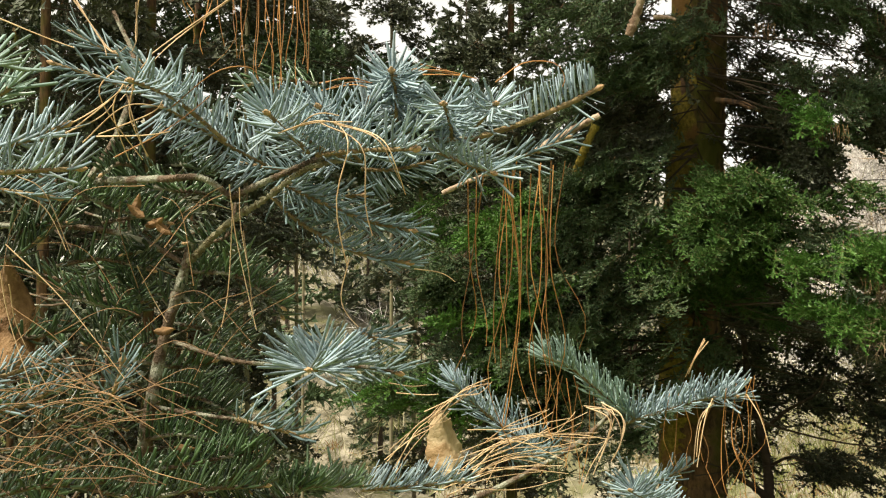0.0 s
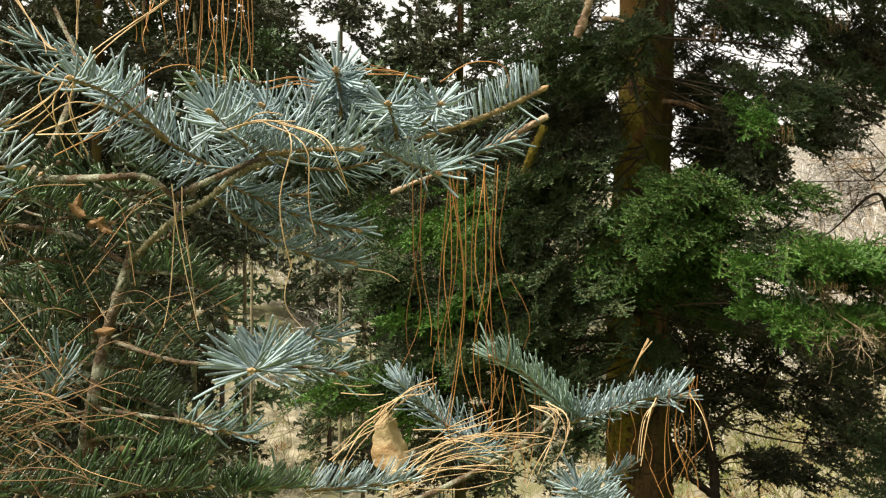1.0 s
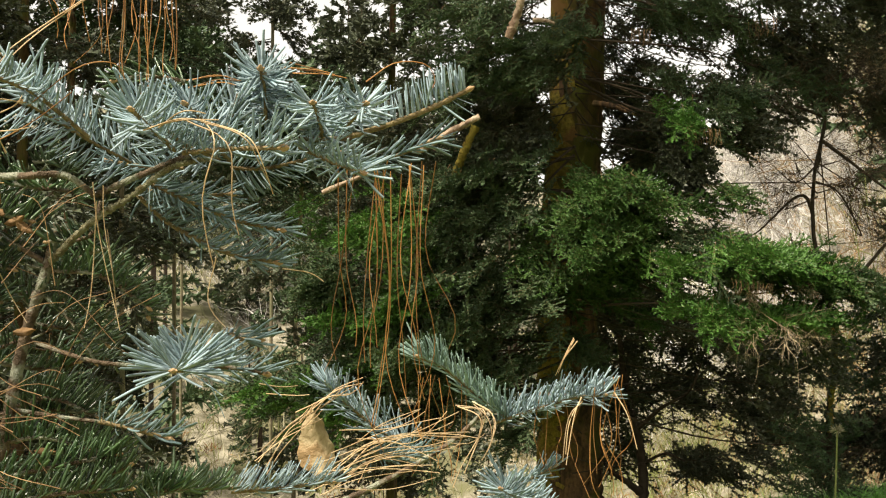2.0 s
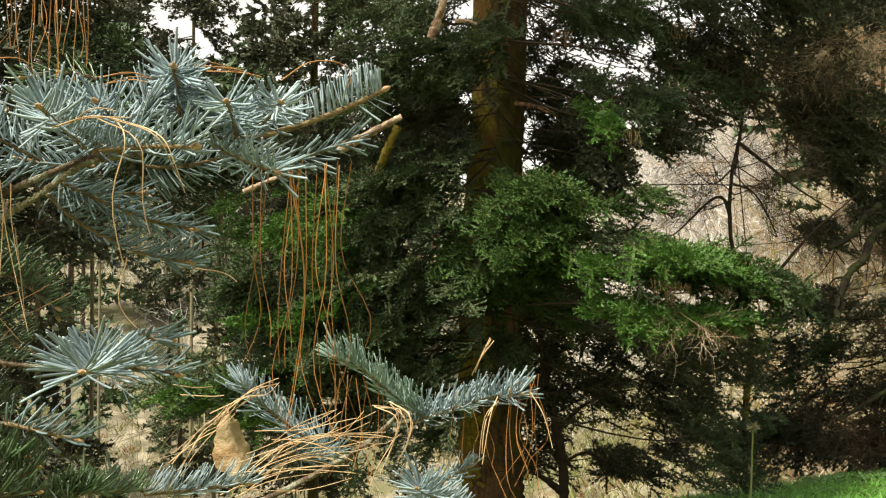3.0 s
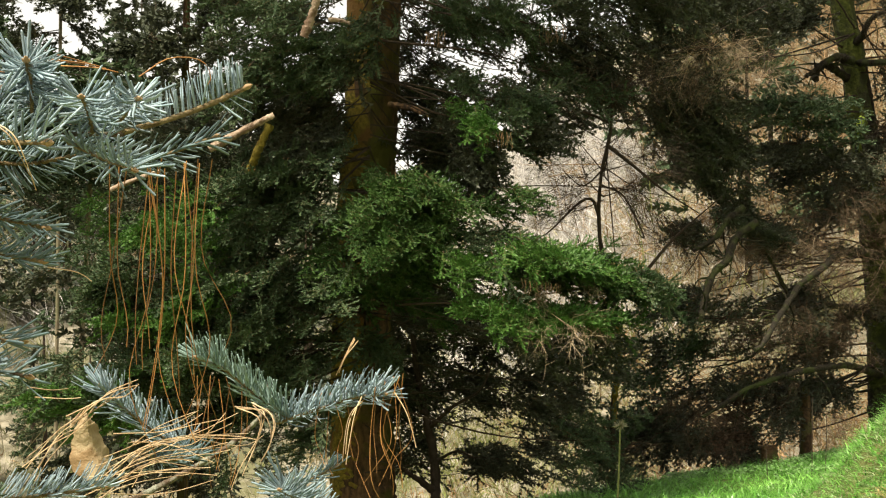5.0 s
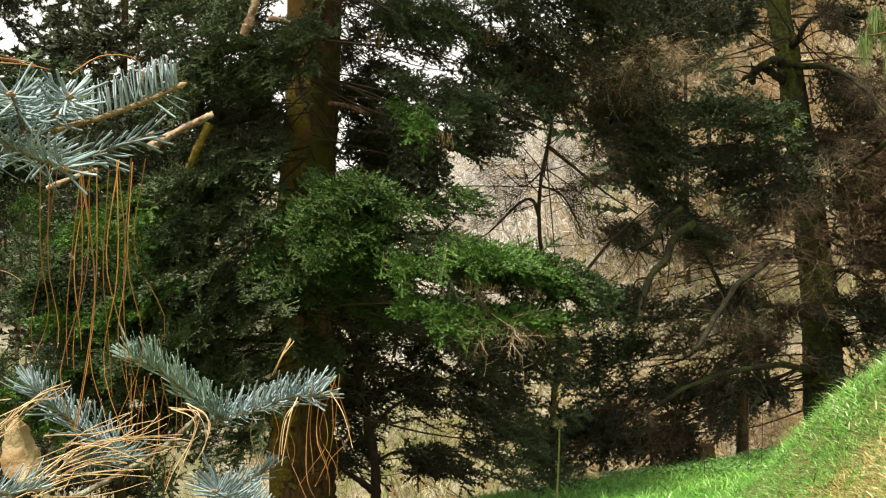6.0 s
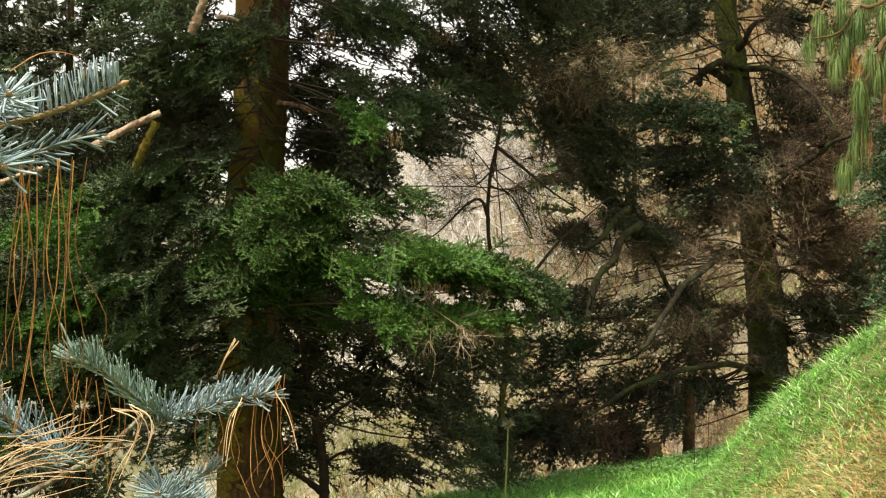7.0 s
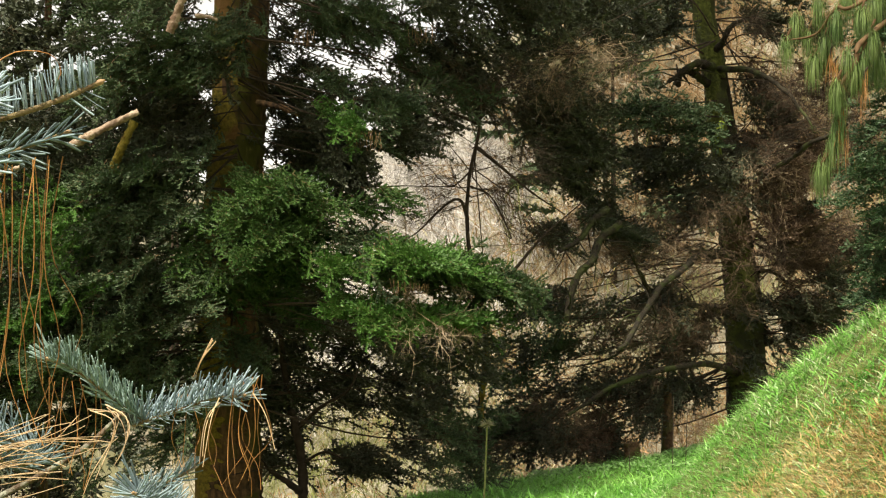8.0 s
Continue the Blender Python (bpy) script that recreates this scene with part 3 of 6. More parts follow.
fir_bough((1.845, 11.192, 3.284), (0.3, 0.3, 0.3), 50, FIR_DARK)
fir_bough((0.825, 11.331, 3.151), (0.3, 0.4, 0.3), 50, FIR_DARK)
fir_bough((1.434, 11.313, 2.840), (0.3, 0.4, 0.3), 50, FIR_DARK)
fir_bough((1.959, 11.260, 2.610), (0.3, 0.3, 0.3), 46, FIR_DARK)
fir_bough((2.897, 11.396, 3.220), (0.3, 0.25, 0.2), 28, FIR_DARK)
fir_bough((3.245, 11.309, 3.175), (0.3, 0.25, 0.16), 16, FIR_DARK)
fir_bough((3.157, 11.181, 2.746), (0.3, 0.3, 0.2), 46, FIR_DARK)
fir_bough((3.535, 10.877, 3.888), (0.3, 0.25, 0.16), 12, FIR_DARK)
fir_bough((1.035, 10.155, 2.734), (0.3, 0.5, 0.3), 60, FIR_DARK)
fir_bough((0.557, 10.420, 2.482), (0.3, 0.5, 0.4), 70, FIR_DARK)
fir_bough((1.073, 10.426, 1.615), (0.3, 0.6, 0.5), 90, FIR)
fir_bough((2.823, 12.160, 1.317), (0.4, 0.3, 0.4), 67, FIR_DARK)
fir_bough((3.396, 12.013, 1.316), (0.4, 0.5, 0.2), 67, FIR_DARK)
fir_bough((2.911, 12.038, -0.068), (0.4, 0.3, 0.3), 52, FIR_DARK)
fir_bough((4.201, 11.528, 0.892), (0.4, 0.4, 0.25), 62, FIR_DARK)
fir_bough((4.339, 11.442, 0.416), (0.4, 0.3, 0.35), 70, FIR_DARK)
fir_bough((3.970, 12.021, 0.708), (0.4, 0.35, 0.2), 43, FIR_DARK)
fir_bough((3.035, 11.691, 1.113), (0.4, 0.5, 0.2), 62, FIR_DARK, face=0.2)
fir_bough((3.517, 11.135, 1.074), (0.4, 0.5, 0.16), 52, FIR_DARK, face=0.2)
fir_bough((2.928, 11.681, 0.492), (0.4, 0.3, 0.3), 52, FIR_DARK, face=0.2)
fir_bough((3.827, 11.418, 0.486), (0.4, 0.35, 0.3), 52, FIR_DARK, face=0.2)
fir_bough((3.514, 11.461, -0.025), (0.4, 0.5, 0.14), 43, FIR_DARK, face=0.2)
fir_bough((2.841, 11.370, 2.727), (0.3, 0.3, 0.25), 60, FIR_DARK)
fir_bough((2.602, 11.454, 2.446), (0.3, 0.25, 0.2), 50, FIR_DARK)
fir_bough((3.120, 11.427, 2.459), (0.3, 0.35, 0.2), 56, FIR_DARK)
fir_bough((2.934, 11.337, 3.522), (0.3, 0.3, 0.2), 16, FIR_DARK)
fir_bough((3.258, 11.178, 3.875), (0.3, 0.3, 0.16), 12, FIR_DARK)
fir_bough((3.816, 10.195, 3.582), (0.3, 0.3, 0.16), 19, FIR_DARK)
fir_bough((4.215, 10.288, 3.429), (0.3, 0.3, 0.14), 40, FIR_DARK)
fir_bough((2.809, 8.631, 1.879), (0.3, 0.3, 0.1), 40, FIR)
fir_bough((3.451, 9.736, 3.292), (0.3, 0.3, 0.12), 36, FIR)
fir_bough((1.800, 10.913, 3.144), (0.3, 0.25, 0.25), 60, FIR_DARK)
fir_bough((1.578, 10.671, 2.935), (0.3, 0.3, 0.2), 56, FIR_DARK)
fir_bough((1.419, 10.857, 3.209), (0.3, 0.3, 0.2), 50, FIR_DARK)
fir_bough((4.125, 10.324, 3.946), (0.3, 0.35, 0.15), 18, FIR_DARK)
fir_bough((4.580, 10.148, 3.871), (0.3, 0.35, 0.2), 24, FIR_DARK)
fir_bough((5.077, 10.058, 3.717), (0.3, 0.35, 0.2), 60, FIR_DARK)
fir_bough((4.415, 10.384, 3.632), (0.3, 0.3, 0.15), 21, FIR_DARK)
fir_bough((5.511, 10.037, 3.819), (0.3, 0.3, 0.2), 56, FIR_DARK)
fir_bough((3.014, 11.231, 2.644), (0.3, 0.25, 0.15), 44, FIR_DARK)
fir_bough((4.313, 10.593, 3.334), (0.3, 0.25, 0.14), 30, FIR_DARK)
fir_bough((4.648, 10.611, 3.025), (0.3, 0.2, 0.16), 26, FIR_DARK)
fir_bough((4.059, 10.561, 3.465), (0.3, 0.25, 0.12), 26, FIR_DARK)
# far side of the crown, low on the left
fir_bough((1.091, 11.491, 2.487), (0.4, 0.4, 0.3), 70, FIR)
fir_bough((0.563, 10.990, 2.821), (0.4, 0.4, 0.25), 60, FIR_DARK)
fir_bough((0.000, 10.568, 2.074), (0.4, 0.4, 0.2), 60, FIR_LIGHT)
fir_bough((0.093, 10.584, 1.527), (0.3, 0.35, 0.25), 70, FIR)
fir_bough((0.096, 10.575, 1.073), (0.4, 0.4, 0.2), 60, FIR)
fir_bough((-0.204, 10.054, 0.753), (0.3, 0.3, 0.12), 30, FIR)
fir_bough((0.397, 11.571, 1.881), (0.4, 0.4, 0.5), 80, FIR_DARK)
# low boughs that reach out over the slope
fir_bough((0.03, 9.758, 1.69), (0.3, 0.4, 0.25), 70, FIR)
fir_bough((0.311, 9.599, 1.361), (0.3, 0.4, 0.25), 80, FIR_LIGHT)
fir_bough((0.684, 9.723, 1.108), (0.3, 0.35, 0.25), 70, FIR)
fir_bough((-0.132, 10.01, 1.525), (0.3, 0.3, 0.2), 50, FIR_DARK)
fir_bough((-0.63, 9.748, 0.797), (0.3, 0.4, 0.14), 60, FIR)
fir_bough((-0.197, 9.645, 0.716), (0.3, 0.4, 0.18), 80, FIR_LIGHT)
fir_bough((0.118, 9.77, 0.823), (0.3, 0.3, 0.14), 50, FIR)
fir_bough((0.459, 10.108, 0.579), (0.3, 0.4, 0.3), 70, FIR_DARK)
fir_bough((0.887, 10.11, 0.482), (0.3, 0.4, 0.3), 80, FIR)
fir_bough((1.432, 9.958, 0.961), (0.3, 0.3, 0.2), 60, FIR)
# out of view above: the crown that shades all this
for k in range(22):
    z = 4.8 + k * 0.2
    w = k * 2.4
    o = on_trunk(z)
    l = (2.9 - 0.05 * k) * (1.0 if math.cos(w) > -0.1 else 0.45)
    fir_bough((o[0] + l * math.sin(w), o[1] + l * math.cos(w), z - 0.15), (0.7, 0.8, 0.12), 46, FIR, shapes=SPRAYS_FAR, size=1.8, spread=0.6)

# ---------------------------------------------------------------- second fir with bare limbs
def crooked_limb(points, r0, r1, seed):
    """A mossy limb that wavers, with short dead side twigs."""
    g = np.random.default_rng(seed)
    p = np.array(points)
    p[1:-1] += g.normal(size=p[1:-1].shape) * 0.025
    path = glide(p, 40)
    path[4:-1] += np.cumsum(g.normal(size=(35, 3)), 0) * 0.0035
    ch = tube(path, r0, r1, LIMB_MOSS, 40, 9, 0.13, seed)
    for k in range(9):
        i = int(g.integers(6, 38))
        d = unit(g.normal(size=3) * [1, 1, 0.7] + [0, 0, -0.25])
        l = g.uniform(0.12, 0.42)
        ch += tube([path[i], path[i] + d * l * 0.5 + g.normal(size=3) * 0.03, path[i] + d * l - [0, 0, 0.06 * l]], r1 * 0.45, 0.003, LIMB_MOSS, 8, 5, 0.1, seed + k)
    return ch


B_BASE = (7.806, 11.608, -0.120)
fir_b = thing("fir_tree", B_BASE, "mossy fir trunk with arching half-dead limbs", "tree")
build("trunk", tube([rooted(B_BASE), (7.815, 11.674, 0.524), (7.812, 11.717, 1.416), (7.741, 11.747, 2.136), (7.621, 11.743, 3.033), (7.445, 11.693, 3.978), (7.273, 11.617, 4.728), (6.705, 10.964, 7.243)], 0.235, 0.085, MOSSY, 200, 30, 0.03, 8), fir_b, "moss-covered bark")
build("moss", moss_coat([rooted(B_BASE), (7.815, 11.674, 0.524), (7.812, 11.717, 1.416), (7.741, 11.747, 2.136), (7.621, 11.743, 3.033), (7.445, 11.693, 3.978), (7.273, 11.617, 4.728), (6.705, 10.964, 7.243)], 0.237, 0.087, 200, 30, (-0.8, -0.6, 0.0), 0.022, 4, 1.0, 6.0, MOSS_OLIVE), fir_b, "olive green moss")
LIMBS_ONE = [(((7.478, 11.374, 1.912), (6.979, 10.99, 1.945), (6.517, 10.596, 1.894), (6.1, 10.188, 1.755), (5.677, 9.784, 1.568), (5.256, 9.382, 1.338), (4.835, 8.98, 1.096)), 0.042, 0.017),
    (((7.709, 11.638, 0.695), (6.880, 10.872, 0.831), (6.106, 10.408, 0.859), (5.458, 10.076, 0.740), (4.857, 9.913, 0.503)), 0.038, 0.016),
    (((7.735, 11.646, 1.269), (7.154, 11.191, 1.353), (6.411, 10.711, 1.393)), 0.045, 0.02),
    (((7.397, 11.619, 3.903), (7.030, 11.381, 3.851), (6.673, 11.280, 3.658)), 0.05, 0.02),
    (((7.377, 11.666, 3.731), (7.064, 11.490, 3.802), (6.849, 11.411, 3.660)), 0.045, 0.03)]
LIMBS_TWO = [(((7.451, 11.704, 3.909), (7.342, 10.842, 3.724), (7.394, 10.361, 3.474), (7.439, 10.119, 3.254), (7.476, 10.003, 3.029)), 0.034, 0.006),
    (((7.410, 11.573, 4.075), (7.310, 11.236, 4.239), (7.412, 11.036, 4.276)), 0.035, 0.012),
    (((7.814, 11.706, 0.999), (8.015, 11.569, 1.001), (8.391, 11.304, 1.182)), 0.035, 0.012),
    (((7.656, 11.735, 2.914), (7.583, 10.824, 2.822), (7.643, 10.271, 2.922), (7.758, 9.917, 3.005)), 0.036, 0.014),
    (((7.784, 11.735, 1.656), (8.024, 11.570, 1.774), (8.422, 11.534, 1.536)), 0.03, 0.01),
    (((6.184, 10.845, 1.532), (5.852, 10.786, 2.063), (5.570, 10.700, 2.212), (5.425, 10.759, 2.422)), 0.022, 0.008)]
LIMBS_THREE = [(((7.729, 11.748, 2.256), (8.021, 11.561, 2.072), (8.212, 11.435, 1.832)), 0.03, 0.01),
    (((5.895, 10.658, 1.164), (5.614, 10.685, 0.906), (5.381, 10.801, 0.853)), 0.018, 0.006),
    (((5.267, 9.739, 2.122), (5.082, 9.664, 1.977), (4.918, 9.583, 1.803), (4.756, 9.501, 1.629), (4.619, 9.411, 1.446), (4.542, 9.295, 1.325)), 0.034, 0.024),
    (((5.214, 9.861, 2.244), (5.045, 9.786, 2.13), (4.848, 9.724, 1.976), (4.672, 9.651, 1.873)), 0.03, 0.016)]
for pts, r0, r1 in LIMBS_ONE + LIMBS_TWO + LIMBS_THREE:
    build("limb", crooked_limb(pts, r0, r1, len(pts) * 7 + int(r0 * 999)), fir_b)
build("moss_clump", tube([(7.540, 11.684, 2.964), (6.957, 10.861, 2.980), (6.798, 10.591, 3.069), (6.818, 10.563, 3.169)], 0.022, 0.03, MOSS, 8, 8, 0.15, 3), fir_b, "bright green moss")


def b_bough(root, tip, half, count, material, **more):
    if not more.get("shapes"):
        more["shapes"], count = SPRAYS_MID, int(count * 0.95)
    bough(fir_b, root, tip, half, count, material, **more)


b_bough((7.575, 11.710, 3.448), (5.931, 10.383, 3.238), (0.3, 0.45, 0.16), 70, FIR)
b_bough((7.579, 11.717, 3.389), (6.078, 10.334, 3.005), (0.3, 0.3, 0.18), 56, FIR)
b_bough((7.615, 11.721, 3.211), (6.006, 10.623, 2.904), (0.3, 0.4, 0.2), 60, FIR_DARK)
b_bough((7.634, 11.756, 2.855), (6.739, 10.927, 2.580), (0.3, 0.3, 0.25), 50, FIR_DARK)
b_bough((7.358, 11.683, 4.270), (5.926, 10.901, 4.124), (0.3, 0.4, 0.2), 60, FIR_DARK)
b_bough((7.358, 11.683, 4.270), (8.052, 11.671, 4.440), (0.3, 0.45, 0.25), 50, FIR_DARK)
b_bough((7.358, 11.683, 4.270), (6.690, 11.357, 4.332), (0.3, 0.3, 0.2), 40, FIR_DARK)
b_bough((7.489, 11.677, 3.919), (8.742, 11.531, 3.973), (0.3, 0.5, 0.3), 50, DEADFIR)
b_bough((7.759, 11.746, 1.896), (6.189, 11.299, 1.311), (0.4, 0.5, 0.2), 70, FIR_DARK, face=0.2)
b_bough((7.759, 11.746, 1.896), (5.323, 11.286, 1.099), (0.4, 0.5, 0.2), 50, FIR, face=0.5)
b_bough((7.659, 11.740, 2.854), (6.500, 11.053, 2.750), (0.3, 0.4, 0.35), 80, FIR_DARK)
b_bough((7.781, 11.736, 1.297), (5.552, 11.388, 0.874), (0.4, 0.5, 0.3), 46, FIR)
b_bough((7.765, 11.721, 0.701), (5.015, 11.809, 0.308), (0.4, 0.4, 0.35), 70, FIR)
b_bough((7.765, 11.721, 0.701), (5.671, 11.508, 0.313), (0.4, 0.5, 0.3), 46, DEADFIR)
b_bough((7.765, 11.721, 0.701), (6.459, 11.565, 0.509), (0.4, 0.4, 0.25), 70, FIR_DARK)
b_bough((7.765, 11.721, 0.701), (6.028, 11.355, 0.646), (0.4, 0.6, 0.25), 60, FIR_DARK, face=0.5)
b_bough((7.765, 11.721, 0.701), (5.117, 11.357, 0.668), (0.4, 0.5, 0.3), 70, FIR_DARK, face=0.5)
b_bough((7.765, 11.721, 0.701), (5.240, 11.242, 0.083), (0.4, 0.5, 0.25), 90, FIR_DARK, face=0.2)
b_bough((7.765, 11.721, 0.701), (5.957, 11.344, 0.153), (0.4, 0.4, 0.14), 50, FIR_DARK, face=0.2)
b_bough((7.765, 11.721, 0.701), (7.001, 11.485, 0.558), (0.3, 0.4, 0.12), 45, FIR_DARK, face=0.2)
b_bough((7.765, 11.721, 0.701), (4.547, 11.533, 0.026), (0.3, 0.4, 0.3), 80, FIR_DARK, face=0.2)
b_bough((7.783, 11.730, 1.896), (8.600, 11.771, 1.844), (0.3, 0.4, 0.25), 60, DEADFIR)
b_bough((7.783, 11.730, 1.896), (8.882, 11.563, 1.658), (0.3, 0.4, 0.2), 60, LIMB, shapes=BARES, face=0.0, name="dead_bough", label="dark leafless twigs", spread=0.3)
b_bough((7.781, 11.736, 1.297), (8.644, 11.741, 1.292), (0.3, 0.4, 0.2), 50, FIR_DARK)
b_bough((7.715, 11.722, 2.674), (8.195, 11.399, 2.603), (0.3, 0.4, 0.2), 50, DEADFIR)
b_bough((7.715, 11.722, 2.674), (7.817, 11.349, 3.176), (0.3, 0.4, 0.14), 30, FIR_DARK)
b_bough((7.783, 11.730, 1.896), (7.679, 11.069, 2.048), (0.3, 0.3, 0.2), 40, DEADFIR)
b_bough((7.783, 11.730, 1.896), (8.319, 11.101, 2.000), (0.3, 0.4, 0.3), 70, DEADFIR, shapes=BARES, face=0.0, name="dead_bough", label="brown leafless twigs", spread=0.3)
b_bough((7.656, 11.735, 2.914), (7.921, 10.827, 2.835), (0.3, 0.4, 0.14), 50, DEADFIR)
b_bough((7.456, 11.621, 4.265), (8.123, 11.582, 3.459), (0.3, 0.3, 0.2), 36, FIR_DARK)
b_bough((7.781, 11.736, 1.297), (8.530, 11.204, 1.418), (0.3, 0.4, 0.2), 50, FIR_DARK)
b_bough((7.715, 11.722, 2.674), (6.759, 11.172, 2.319), (0.3, 0.4, 0.25), 60, FIR_DARK)
b_bough((7.759, 11.746, 1.896), (6.427, 11.154, 2.033), (0.3, 0.4, 0.2), 46, FIR_DARK)
b_bough((7.783, 11.730, 1.896), (7.974, 11.101, 2.111), (0.3, 0.35, 0.3), 60, DEADFIR)
b_bough((7.781, 11.736, 1.297), (8.498, 10.971, 1.824), (0.3, 0.35, 0.3), 30, FIR_DARK)
b_bough((7.781, 11.736, 1.297), (8.000, 11.344, 1.301), (0.3, 0.3, 0.25), 46, FIR_DARK)
b_bough((7.781, 11.736, 1.297), (7.066, 11.476, 1.074), (0.3, 0.3, 0.25), 50, FIR_DARK)
b_bough((7.765, 11.721, 0.701), (4.895, 11.251, 0.892), (0.4, 0.35, 0.2), 36, FIR)
b_bough((7.759, 11.746, 1.896), (4.821, 11.080, 1.321), (0.4, 0.3, 0.15), 24, FIR)
b_bough((7.759, 11.746, 1.896), (5.194, 11.133, 1.479), (0.4, 0.35, 0.12), 20, FIR_DARK)
b_bough((7.781, 11.736, 1.297), (8.110, 11.503, 1.031), (0.3, 0.4, 0.2), 24, FIR_DARK)
b_bough((7.781, 11.736, 1.297), (8.273, 11.145, 1.302), (0.3, 0.4, 0.2), 22, FIR_DARK)
b_bough((7.814, 11.706, 0.999), (7.939, 11.365, 0.775), (0.3, 0.3, 0.12), 16, FIR_DARK)
b_bough((7.479, 11.659, 4.035), (7.939, 11.416, 3.724), (0.3, 0.4, 0.16), 40, DEADFIR)
b_bough((7.643, 11.712, 3.151), (8.163, 11.344, 3.221), (0.3, 0.4, 0.2), 50, DEADFIR)
b_bough((7.643, 11.712, 3.151), (7.714, 11.203, 2.980), (0.3, 0.3, 0.12), 40, FIR_DARK)
b_bough((7.358, 11.683, 4.270), (8.168, 11.141, 4.225), (0.3, 0.35, 0.2), 36, FIR_DARK)
b_bough((7.814, 11.706, 0.999), (8.285, 10.886, 1.306), (0.3, 0.4, 0.2), 18, FIR_DARK)
b_bough((7.814, 11.706, 0.999), (8.105, 11.015, 1.076), (0.3, 0.4, 0.12), 20, FIR_DARK)
b_bough((7.76, 11.735, 2.2), (8.163, 10.889, 2.248), (0.3, 0.35, 0.25), 50, LIMB, shapes=BARES, face=0.0, name="dead_bough", label="dark leafless twigs", spread=0.3)
b_bough((7.76, 11.735, 2.2), (8.614, 10.931, 2.318), (0.3, 0.35, 0.25), 50, DEADFIR, shapes=BARES, face=0.0, name="dead_bough", label="brown leafless twigs", spread=0.3)
b_bough((7.76, 11.735, 2.2), (7.919, 10.97, 2.505), (0.3, 0.3, 0.2), 36, FIR_DARK)
b_bough((7.76, 11.735, 1.9), (8.781, 10.88, 1.999), (0.3, 0.35, 0.25), 50, FIR_DARK)
b_bough((7.76, 11.735, 2.7), (8.682, 11.098, 2.83), (0.3, 0.35, 0.2), 36, DEADFIR, shapes=BARES, face=0.0, name="dead_bough", label="brown leafless twigs", spread=0.3)
b_bough((7.715, 11.722, 2.674), (8.342, 11.198, 3.537), (0.3, 0.4, 0.25), 60, LIMB, shapes=BARES, face=0.0, name="dead_bough", label="dark leafless twigs", spread=0.3)
b_bough((7.715, 11.722, 2.674), (8.67, 11.067, 3.713), (0.3, 0.4, 0.25), 60, LIMB, shapes=BARES, face=0.0, name="dead_bough", label="dark leafless twigs", spread=0.3)
b_bough((7.715, 11.722, 2.674), (8.494, 10.942, 3.158), (0.3, 0.4, 0.25), 60, LIMB, shapes=BARES, face=0.0, name="dead_bough", label="dark leafless twigs", spread=0.3)
b_bough((7.715, 11.722, 2.674), (8.897, 11.001, 3.242), (0.3, 0.4, 0.25), 50, DEADFIR, shapes=BARES, face=0.0, name="dead_bough", label="brown leafless twigs", spread=0.3)
b_bough((7.715, 11.722, 2.674), (8.783, 10.958, 2.704), (0.3, 0.4, 0.25), 50, LIMB, shapes=BARES, face=0.0, name="dead_bough", label="dark leafless twigs", spread=0.3)
b_bough((7.715, 11.722, 2.674), (8.281, 11.036, 2.81), (0.3, 0.4, 0.25), 60, DEADFIR, shapes=BARES, face=0.0, name="dead_bough", label="brown leafless twigs", spread=0.3)
b_bough((7.715, 11.722, 2.674), (7.954, 10.98, 1.934), (0.3, 0.4, 0.25), 70, LIMB, shapes=BARES, face=0.0, name="dead_bough", label="dark leafless twigs", spread=0.3)
b_bough((7.715, 11.722, 2.674), (8.628, 11.045, 2.002), (0.3, 0.4, 0.25), 60, DEADFIR, shapes=BARES, face=0.0, name="dead_bough", label="brown leafless twigs", spread=0.3)
fir_bough((5.543, 10.592, 2.257), (0.3, 0.22, 0.2), 46, FIR_DARK)
fir_bough((5.714, 10.642, 2.054), (0.3, 0.22, 0.2), 36, FIR_DARK)
fir_bough((5.958, 10.653, 2.164), (0.3, 0.22, 0.2), 40, FIR_DARK)
b_bough((7.656, 11.735, 2.914), (8.762, 10.832, 3.39), (0.3, 0.4, 0.25), 60, LIMB, shapes=BARES, face=0.0, name="dead_bough", label="dark leafless twigs", spread=0.3)
b_bough((7.656, 11.735, 2.914), (8.824, 10.901, 3.755), (0.3, 0.4, 0.25), 60, LIMB, shapes=BARES, face=0.0, name="dead_bough", label="dark leafless twigs", spread=0.3)
b_bough((7.656, 11.735, 2.914), (8.876, 10.805, 2.984), (0.3, 0.4, 0.25), 60, LIMB, shapes=BARES, face=0.0, name="dead_bough", label="dark leafless twigs", spread=0.3)
fir_bough((3.323, 11.785, 3.997), (0.3, 0.25, 0.16), 14, FIR_DARK)
fir_bough((3.577, 11.7, 3.729), (0.3, 0.25, 0.16), 14, FIR_DARK)
fir_bough((3.38, 11.786, 3.435), (0.3, 0.25, 0.16), 14, FIR_DARK)
fir_bough((3.639, 11.454, 3.956), (0.3, 0.25, 0.16), 12, FIR_DARK)
fir_bough((3.058, 11.707, 3.087), (0.3, 0.25, 0.16), 16, FIR_DARK)
# out of view above: its crown, added to shade the trunk and limbs
for k in range(14):
    z = 5.0 + k * 0.28
    w = k * 2.4
    l = 2.3 - 0.06 * k
    b_bough((7.25 - 0.2 * (z - 4.7), 11.6 - 0.26 * (z - 4.7), z), (7.0 + l * math.sin(w), 11.3 + l * math.cos(w), z - 0.2), (0.6, 0.7, 0.12), 36, FIR_DARK, shapes=SPRAYS_FAR, size=1.7, spread=0.6)
